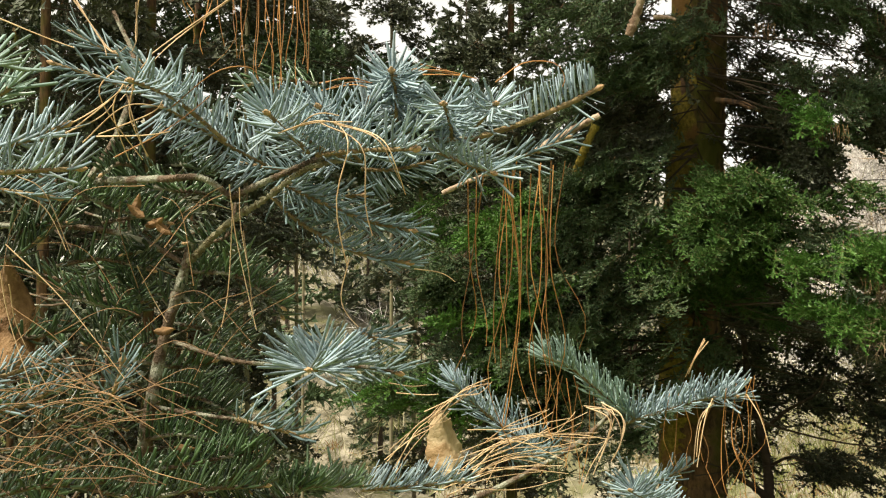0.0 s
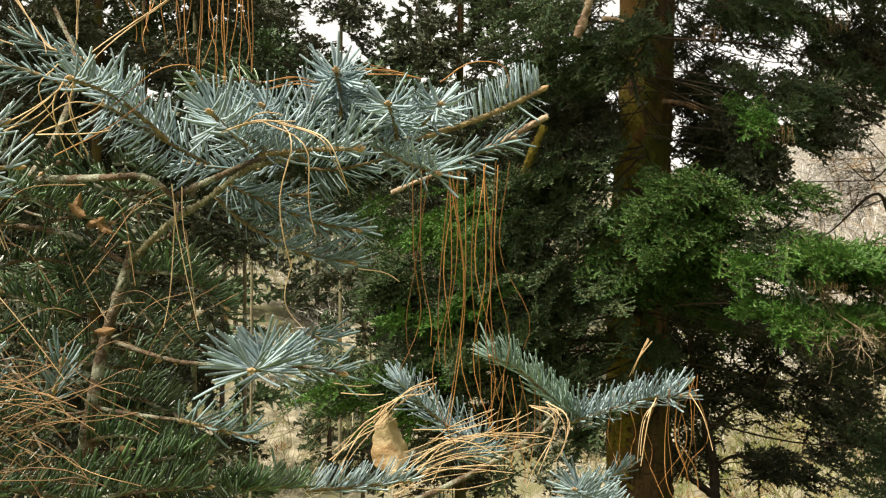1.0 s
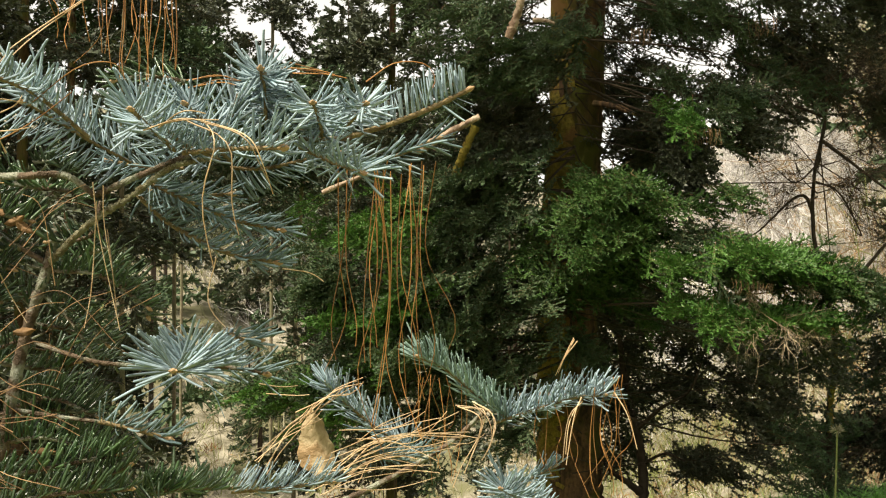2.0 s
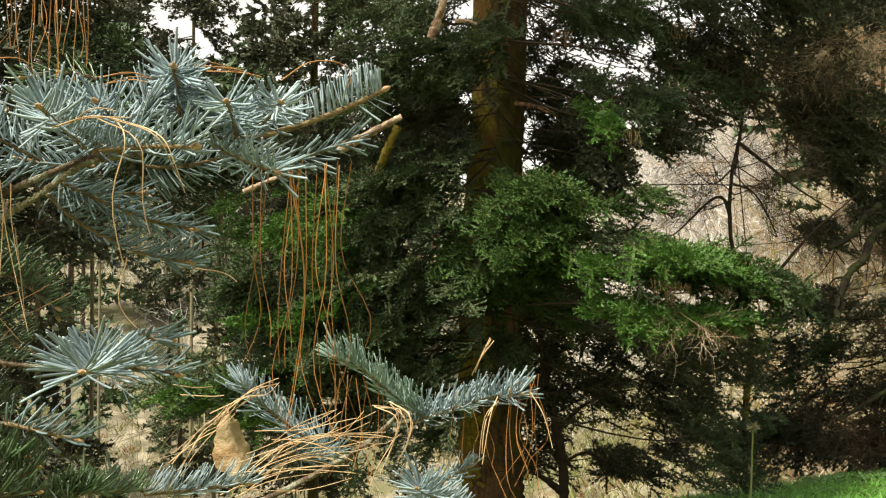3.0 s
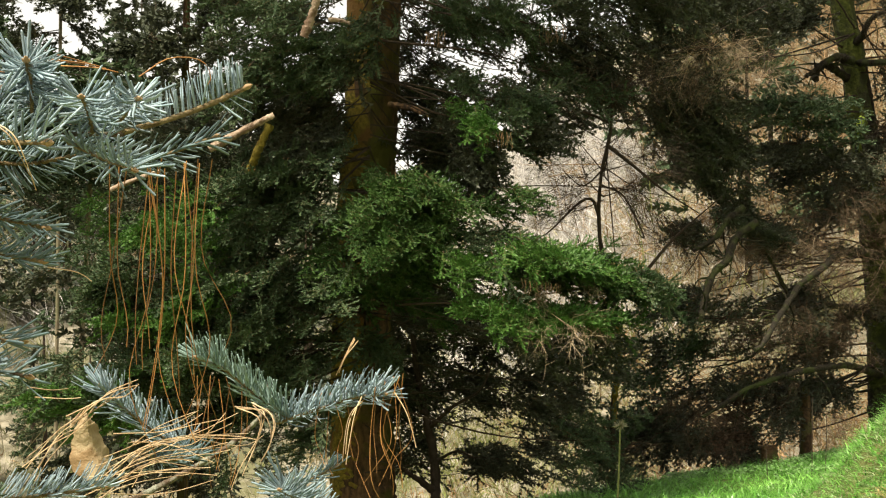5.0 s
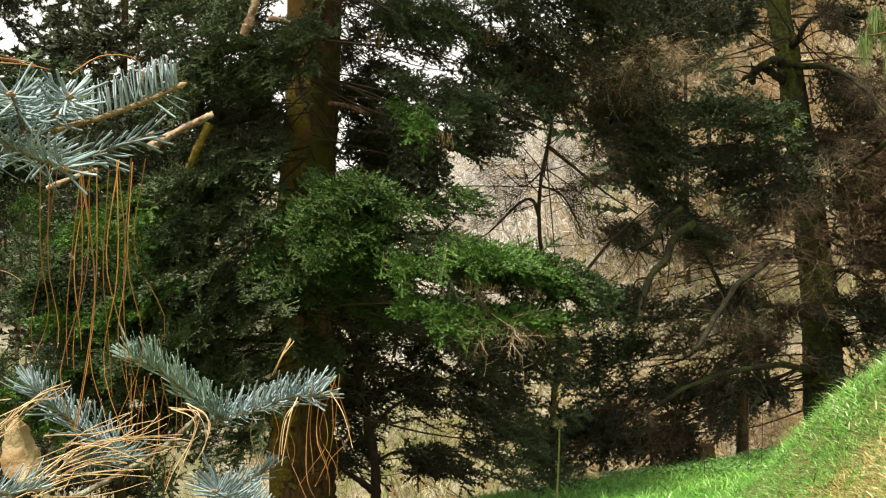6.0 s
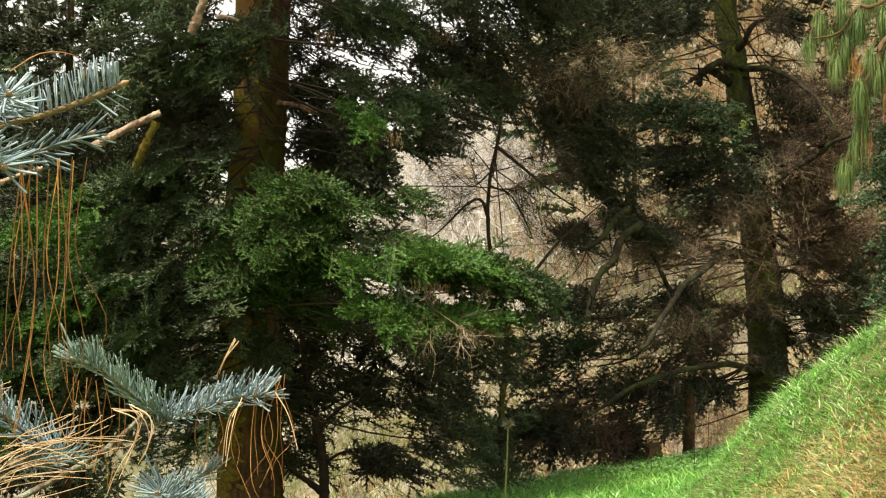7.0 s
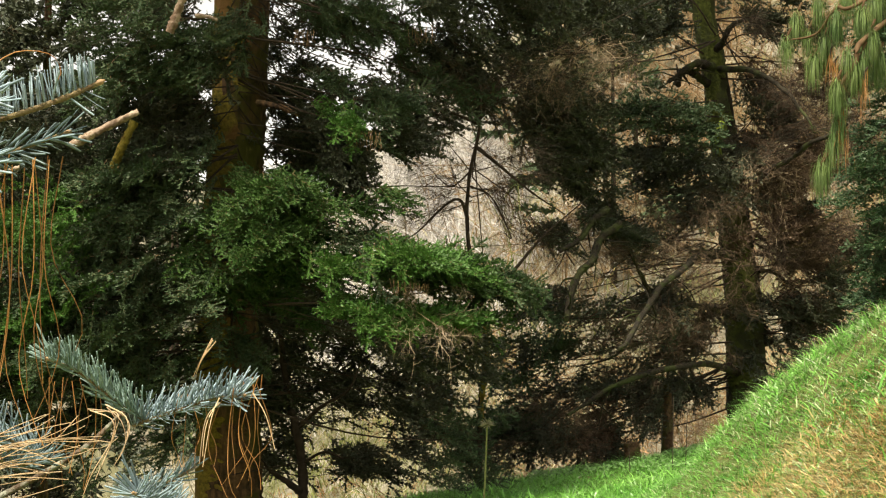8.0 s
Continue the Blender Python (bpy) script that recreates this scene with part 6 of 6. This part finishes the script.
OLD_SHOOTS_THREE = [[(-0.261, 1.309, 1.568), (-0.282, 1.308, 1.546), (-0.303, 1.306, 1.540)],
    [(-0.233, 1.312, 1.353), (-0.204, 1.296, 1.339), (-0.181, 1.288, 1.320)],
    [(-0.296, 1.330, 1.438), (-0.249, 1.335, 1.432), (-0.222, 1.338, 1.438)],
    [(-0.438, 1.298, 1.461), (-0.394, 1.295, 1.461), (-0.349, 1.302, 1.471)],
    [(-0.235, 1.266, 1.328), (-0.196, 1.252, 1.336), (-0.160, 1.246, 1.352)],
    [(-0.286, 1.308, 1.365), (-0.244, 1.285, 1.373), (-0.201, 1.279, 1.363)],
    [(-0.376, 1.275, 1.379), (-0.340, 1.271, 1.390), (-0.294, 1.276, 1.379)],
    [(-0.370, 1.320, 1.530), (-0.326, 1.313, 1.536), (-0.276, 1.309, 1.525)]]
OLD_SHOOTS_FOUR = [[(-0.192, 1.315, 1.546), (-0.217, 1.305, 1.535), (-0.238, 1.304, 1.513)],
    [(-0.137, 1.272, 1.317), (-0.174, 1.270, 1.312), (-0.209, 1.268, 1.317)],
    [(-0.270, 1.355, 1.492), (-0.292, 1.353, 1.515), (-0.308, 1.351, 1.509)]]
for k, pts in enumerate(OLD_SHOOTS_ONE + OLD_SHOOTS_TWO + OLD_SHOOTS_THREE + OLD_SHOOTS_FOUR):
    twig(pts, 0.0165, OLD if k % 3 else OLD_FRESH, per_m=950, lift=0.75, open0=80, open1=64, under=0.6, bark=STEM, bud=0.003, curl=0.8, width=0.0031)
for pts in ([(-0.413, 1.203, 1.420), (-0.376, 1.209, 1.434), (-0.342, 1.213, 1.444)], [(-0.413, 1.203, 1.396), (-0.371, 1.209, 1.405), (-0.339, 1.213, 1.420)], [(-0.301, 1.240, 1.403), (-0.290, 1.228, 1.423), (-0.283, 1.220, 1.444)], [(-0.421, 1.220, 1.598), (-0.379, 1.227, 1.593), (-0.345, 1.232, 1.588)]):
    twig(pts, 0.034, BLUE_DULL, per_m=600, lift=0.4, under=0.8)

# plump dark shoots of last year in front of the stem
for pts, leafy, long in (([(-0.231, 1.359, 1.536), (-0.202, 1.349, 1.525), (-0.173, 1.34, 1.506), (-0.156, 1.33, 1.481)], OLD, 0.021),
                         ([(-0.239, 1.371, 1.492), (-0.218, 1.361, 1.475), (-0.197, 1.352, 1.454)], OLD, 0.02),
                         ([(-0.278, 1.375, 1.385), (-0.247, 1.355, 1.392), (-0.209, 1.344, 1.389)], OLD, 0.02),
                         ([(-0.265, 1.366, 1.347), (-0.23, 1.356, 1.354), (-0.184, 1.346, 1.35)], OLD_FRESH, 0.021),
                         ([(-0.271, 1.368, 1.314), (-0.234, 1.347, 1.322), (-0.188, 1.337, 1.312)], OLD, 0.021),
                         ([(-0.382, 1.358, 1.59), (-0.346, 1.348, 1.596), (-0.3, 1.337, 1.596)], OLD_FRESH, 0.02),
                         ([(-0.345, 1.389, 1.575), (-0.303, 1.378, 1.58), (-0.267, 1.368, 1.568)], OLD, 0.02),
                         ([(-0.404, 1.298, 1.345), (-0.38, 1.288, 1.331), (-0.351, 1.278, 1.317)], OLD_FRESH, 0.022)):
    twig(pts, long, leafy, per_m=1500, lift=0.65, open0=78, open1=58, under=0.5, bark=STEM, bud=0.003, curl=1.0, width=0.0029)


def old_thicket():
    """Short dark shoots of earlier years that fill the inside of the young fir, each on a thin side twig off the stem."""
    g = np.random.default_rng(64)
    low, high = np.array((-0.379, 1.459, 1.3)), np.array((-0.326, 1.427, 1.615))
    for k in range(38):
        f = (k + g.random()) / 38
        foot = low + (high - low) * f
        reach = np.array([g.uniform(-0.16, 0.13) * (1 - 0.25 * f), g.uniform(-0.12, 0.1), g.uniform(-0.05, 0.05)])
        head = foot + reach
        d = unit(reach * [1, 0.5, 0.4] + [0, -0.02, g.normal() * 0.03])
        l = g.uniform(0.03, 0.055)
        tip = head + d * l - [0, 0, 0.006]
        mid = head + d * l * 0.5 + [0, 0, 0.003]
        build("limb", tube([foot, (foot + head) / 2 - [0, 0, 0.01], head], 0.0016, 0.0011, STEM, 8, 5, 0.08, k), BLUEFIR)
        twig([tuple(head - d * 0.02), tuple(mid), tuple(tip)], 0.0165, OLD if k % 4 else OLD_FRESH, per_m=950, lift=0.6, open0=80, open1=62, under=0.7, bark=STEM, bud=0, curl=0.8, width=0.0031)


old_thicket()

# lower right shoots
twig([(0.258, 1.792, 1.339), (0.219, 1.782, 1.367), (0.173, 1.760, 1.405), (0.136, 1.740, 1.423)], 0.042, GREENISH, per_m=1700, lift=0.8, open0=64, open1=46, under=0.8, bud=0.004)
twig([(0.245, 1.803, 1.332), (0.290, 1.761, 1.352), (0.333, 1.720, 1.370), (0.364, 1.680, 1.377)], 0.044, BLUE, per_m=1600, lift=0.6, open0=66, open1=48, under=0.8, bud=0.004)
twig([(0.131, 1.795, 1.299), (0.089, 1.774, 1.324), (0.044, 1.743, 1.363), (0.018, 1.722, 1.390)], 0.046, BLUE, per_m=1500, lift=0.4, open0=70, open1=52, under=0.9, bud=0.004)
twig([(-0.092, 1.569, 1.279), (-0.040, 1.572, 1.282), (0.024, 1.572, 1.289)], 0.038, BLUE, per_m=1000, lift=0.9, under=0.6)
twig([(0.074, 1.773, 1.298), (0.102, 1.750, 1.294), (0.140, 1.729, 1.303)], 0.035, BLUE_DULL, per_m=1000, lift=0.4, under=0.9)
twig([(0.292, 1.755, 1.206), (0.262, 1.704, 1.243), (0.226, 1.632, 1.269)], 0.05, BLUE, per_m=1600, lift=0.3, open0=80, open1=45, under=0.9)
twig([(0.255, 1.799, 1.250), (0.291, 1.794, 1.258), (0.321, 1.790, 1.274)], 0.035, BLUE_DULL, per_m=900, lift=0.4, under=0.9)


# ---------------------------------------------------------------- dead pine needles caught in the fir
def strands(lines, label, r=0.00075, material=None, seed=1):
    """Loose needles, each a thin curved rod: (control points, how many, how far they stray)."""
    g = np.random.default_rng(seed)
    ch = []
    for pts, n, stray in lines:
        for k in range(n):
            p = np.array(pts) + g.normal(size=(len(pts), 3)) * stray + g.normal(size=3) * stray
            q = glide(p, 14)
            q = q[: max(6, int(14 * (0.75 + 0.25 * g.random())))]
            ch += tube(q, r * 0.8, r * 0.5, material or STRAW, len(q), 4)
    ob = build("dead_pine_needles", ch, None, label, "stuff")
    tagged(ob, label, "pine needles", "dead pine needles in the fir", "stuff")


def hang(a, b, n, long, seed, material=None, sway=0.008, r=0.0007, label="long orange dead pine needles hanging from a fir twig"):
    g = np.random.default_rng(seed)
    lines = []
    for k in range(n):
        o = np.array(a) + (np.array(b) - np.array(a)) * ((k + g.random()) / n) + g.normal(size=3) * [0.004, 0.015, 0.004]
        l = long * (0.75 + 0.35 * g.random())
        w = g.normal(size=(4, 3)) * [sway, sway, 0.002]
        lines.append(([o + [0, 0, 0.02], o + w[0] - [0, 0, l * 0.33], o + w[1] - [0, 0, l * 0.66], o + w[2] * 1.5 - [0, 0, l]], 1, 0.0))
    strands(lines, label, r, material, seed)


hang((0.022, 1.350, 1.606), (0.126, 1.377, 1.614), 12, 0.26, 5, sway=0.011)
hang((0.047, 1.340, 1.602), (0.098, 1.360, 1.610), 5, 0.3, 6, sway=0.01)
hang((-0.196, 1.334, 1.824), (-0.133, 1.340, 1.814), 16, 0.14, 7, sway=0.005)
hang((-0.253, 1.374, 1.833), (-0.220, 1.378, 1.823), 6, 0.1, 8)
hang((0.347, 1.702, 1.363), (0.391, 1.683, 1.378), 10, 0.15, 9, sway=0.012)
hang((0.133, 1.777, 1.379), (0.201, 1.790, 1.370), 9, 0.13, 10, sway=0.012)
hang((0.292, 1.754, 1.351), (0.328, 1.747, 1.359), 4, 0.1, 12)
FIR_LITTER = "brown dead pine needles hanging from a fir bough"
hang((2.55, 8.708, 2.646), (2.772, 8.625, 2.631), 22, 0.12, 51, STRAW_BROWN, 0.008, 0.0016, FIR_LITTER)
hang((2.393, 9.588, 3.515), (2.538, 9.534, 3.506), 16, 0.12, 52, STRAW_BROWN, 0.008, 0.0016, FIR_LITTER)
hang((3.186, 9.183, 3.507), (3.366, 9.115, 3.528), 16, 0.14, 53, STRAW_BROWN, 0.008, 0.0016, FIR_LITTER)
hang((2.664, 8.066, 1.596), (2.906, 7.976, 1.559), 18, 0.09, 54, STRAW_BROWN, 0.008, 0.0014, FIR_LITTER)
L2 = "pale tan dead pine needles draped over blue fir shoots"
strands([([(-0.092, 1.188, 1.651), (-0.080, 1.138, 1.623), (-0.086, 1.143, 1.568), (-0.070, 1.166, 1.479)], 1, 0.0015), ([(-0.111, 1.187, 1.651), (-0.070, 1.139, 1.622), (-0.063, 1.144, 1.568), (-0.046, 1.147, 1.505)], 1, 0.0015),
         ([(-0.090, 1.174, 1.649), (-0.056, 1.138, 1.635), (-0.042, 1.142, 1.610), (-0.025, 1.166, 1.567)], 2, 0.002), ([(-0.138, 1.171, 1.641), (-0.107, 1.153, 1.646), (-0.070, 1.156, 1.642)], 3, 0.004)], L2, 0.0009, STRAW_PALE, 21)
strands([([(0.051, 1.309, 1.708), (0.078, 1.306, 1.727), (0.107, 1.305, 1.724), (0.115, 1.307, 1.702), (0.083, 1.309, 1.690)], 1, 0.001), ([(-0.025, 1.292, 1.713), (0.007, 1.292, 1.708), (0.034, 1.292, 1.700)], 4, 0.003),
         ([(-0.117, 1.265, 1.690), (-0.091, 1.265, 1.698), (-0.065, 1.266, 1.696)], 4, 0.003), ([(-0.238, 1.193, 1.661), (-0.193, 1.156, 1.687), (-0.165, 1.160, 1.692), (-0.154, 1.164, 1.678)], 1, 0.001), ([(-0.275, 1.149, 1.615), (-0.230, 1.156, 1.639), (-0.184, 1.159, 1.678)], 1, 0.001)], L2, 0.0008, STRAW, 22)
strands([([(-0.183, 1.207, 1.771), (-0.237, 1.186, 1.726), (-0.256, 1.144, 1.689), (-0.292, 1.092, 1.622)], 2, 0.004), ([(-0.384, 1.191, 1.737), (-0.337, 1.199, 1.723), (-0.290, 1.206, 1.705)], 1, 0.002), ([(-0.322, 1.195, 1.767), (-0.289, 1.181, 1.725), (-0.267, 1.139, 1.702)], 3, 0.006),
         ([(-0.265, 1.202, 1.764), (-0.268, 1.205, 1.730), (-0.274, 1.207, 1.710)], 2, 0.004), ([(-0.297, 1.141, 1.635), (-0.253, 1.131, 1.643), (-0.231, 1.134, 1.653)], 3, 0.006), ([(-0.258, 1.105, 1.669), (-0.255, 1.110, 1.642), (-0.241, 1.139, 1.595)], 4, 0.005),
         ([(-0.303, 1.099, 1.627), (-0.273, 1.104, 1.650), (-0.254, 1.096, 1.667)], 3, 0.004)], L2, 0.0008, STRAW_PALE, 23)
strands([([(-0.183, 1.224, 1.598), (-0.173, 1.218, 1.552), (-0.157, 1.221, 1.453)], 2, 0.004), ([(-0.267, 1.220, 1.533), (-0.257, 1.222, 1.498), (-0.237, 1.224, 1.463)], 1, 0.003), ([(-0.377, 1.177, 1.546), (-0.318, 1.175, 1.493), (-0.252, 1.178, 1.408)], 1, 0.002),
         ([(-0.359, 1.180, 1.599), (-0.337, 1.187, 1.580), (-0.312, 1.193, 1.527)], 2, 0.004), ([(-0.364, 1.182, 1.527), (-0.346, 1.187, 1.484), (-0.321, 1.188, 1.378)], 2, 0.008), ([(-0.028, 1.232, 1.531), (-0.003, 1.232, 1.518), (0.017, 1.232, 1.503)], 1, 0.002),
         ([(-0.094, 1.230, 1.538), (-0.084, 1.232, 1.503), (-0.068, 1.233, 1.463)], 1, 0.004), ([(-0.182, 1.248, 1.570), (-0.187, 1.249, 1.513), (-0.184, 1.250, 1.462)], 2, 0.01)], L2, 0.0007, STRAW_PALE, 24)
TANGLE = "tangled heap of brown dead pine needles in the fir"
g0 = np.random.default_rng(31)
rows = []
for k in range(62):
    x, y = g0.uniform(-60, 250), g0.uniform(680, 880)
    w = g0.uniform(-0.9, 0.9) + (math.pi if g0.random() < 0.3 else 0)
    o = np.array((-0.337, 1.194, 1.377)) + [(x - 90) / 2275 * 1.16, g0.normal() * 0.04, -(y - 780) / 2275 * 1.16]
    d = np.array([math.cos(w), 0.2 * g0.normal(), 0.6 * math.sin(w)]) * 0.06
    rows.append(([o - d, o - d * 0.3 + [0, 0, 0.02 * g0.random()], o + d * 0.5 + [0, 0, 0.02], o + d * 1.1 - [0, 0, 0.03 * g0.random()]], 1, 0.004))
strands(rows, TANGLE, 0.00055, STRAW_BROWN, 32)
rows = []
for k in range(30):
    x, y = g0.uniform(-60, 420), g0.uniform(360, 640)
    w = g0.uniform(0, 6.28)
    o = np.array((-0.312, 1.260, 1.513)) + [(x - 180) / 2275 * 1.3, g0.normal() * 0.04, -(y - 500) / 2275 * 1.3]
    d = np.array([math.cos(w), 0.2 * g0.normal(), math.sin(w)]) * 0.05
    rows.append(([o - d, o + [0, 0, 0.012 * g0.random()], o + d * 1.0 - [0, 0, 0.02]], 1, 0.004))
strands(rows, TANGLE, 0.0005, STRAW_BROWN, 33)
# across the lower right shoots
strands([([(-0.014, 1.630, 1.356), (0.013, 1.632, 1.379), (0.040, 1.633, 1.392), (0.067, 1.632, 1.401)], 7, 0.004), ([(-0.061, 1.625, 1.306), (-0.034, 1.629, 1.339), (-0.007, 1.631, 1.362), (0.013, 1.632, 1.379)], 6, 0.005),
         ([(0.054, 1.656, 1.326), (0.109, 1.654, 1.340), (0.173, 1.672, 1.372)], 7, 0.008), ([(0.026, 1.623, 1.296), (0.080, 1.634, 1.315), (0.150, 1.649, 1.320), (0.206, 1.663, 1.332)], 8, 0.01), ([(0.013, 1.621, 1.276), (0.080, 1.622, 1.296), (0.173, 1.612, 1.291)], 9, 0.008),
         ([(-0.061, 1.583, 1.399), (-0.028, 1.584, 1.399), (0.002, 1.583, 1.393)], 2, 0.003)], L2, 0.0008, STRAW_PALE, 41)
strands([([(0.180, 1.670, 1.366), (0.201, 1.648, 1.364), (0.202, 1.634, 1.335), (0.185, 1.632, 1.295), (0.168, 1.629, 1.262)], 3, 0.004), ([(0.193, 1.669, 1.369), (0.218, 1.643, 1.354), (0.212, 1.631, 1.322), (0.188, 1.630, 1.288)], 3, 0.003),
         ([(0.328, 1.646, 1.378), (0.314, 1.646, 1.347), (0.302, 1.640, 1.273)], 3, 0.003), ([(0.322, 1.651, 1.448), (0.309, 1.653, 1.422), (0.300, 1.674, 1.398)], 3, 0.0015), ([(0.367, 1.637, 1.382), (0.385, 1.631, 1.355), (0.398, 1.619, 1.283)], 1, 0.002)], L2, 0.001, STRAW_PALE, 42)


# dry leaves and fallen scales
def leaf(place, long, wide, way, seed, label, material=None):
    g = np.random.default_rng(seed)
    n, m = 19, 7
    way = unit(way)
    lat = unit(np.cross(way, [0.2, -1.0, 0.3]))
    nor = np.cross(way, lat)
    s, u = np.meshgrid(np.linspace(0, 1, n), np.linspace(-1, 1, m), indexing="ij")
    rip = np.interp(s, np.linspace(0, 1, 12), g.normal(size=12))
    w = wide * np.sin(np.pi * np.clip(s, 0.03, 0.985) ** 0.72) ** 0.85 * (1 + 0.09 * rip)
    v = np.array(place) + way * (s * long)[..., None] + lat * (u * w / 2)[..., None] + nor * (0.25 * wide * u ** 2 + 0.1 * long * np.sin(s * 4) + 0.05 * wide * np.sin(s * 17 + 2.5 * u) * abs(u) - 0.06 * wide * (abs(u) < 0.1))[..., None]
    v2 = np.concatenate([v.reshape(-1, 3), v.reshape(-1, 3) + nor * 0.0006])
    i, j = np.meshgrid(np.arange(n - 1), np.arange(m - 1), indexing="ij")
    f = np.stack([i * m + j, i * m + j + 1, (i + 1) * m + j + 1, (i + 1) * m + j], -1).reshape(-1, 4)
    ob = build("dry_leaf", [(v2, np.concatenate([f, f[:, ::-1] + n * m]), material or LEAF)])
    tagged(ob, label, "leaf")


leaf((-0.402, 1.268, 1.433), 0.108, 0.056, (-0.08, 0.3, 1), 1, "large brown dry leaf caught among fir twigs")
leaf((0.015, 1.751, 1.272), 0.085, 0.052, (-0.2, 0.25, 1), 3, "tan dry leaf lying on a fir shoot", LEAF_PALE)
for k, (p, w) in enumerate((((-0.266, 1.266, 1.469), (1, 0, 0.1)), ((-0.245, 1.258, 1.364), (1, 0, -0.05)), ((-0.287, 1.274, 1.577), (0.3, 0, 1)), ((-0.277, 1.276, 1.566), (1, 0, 0.4)), ((-0.267, 1.277, 1.569), (0.7, 0, -0.5)), ((-0.276, 1.271, 1.574), (-0.7, 0, 0.5)))):
    leaf(p, 0.02, 0.008, w, 50 + k, "small brown bud scale stuck in the fir")
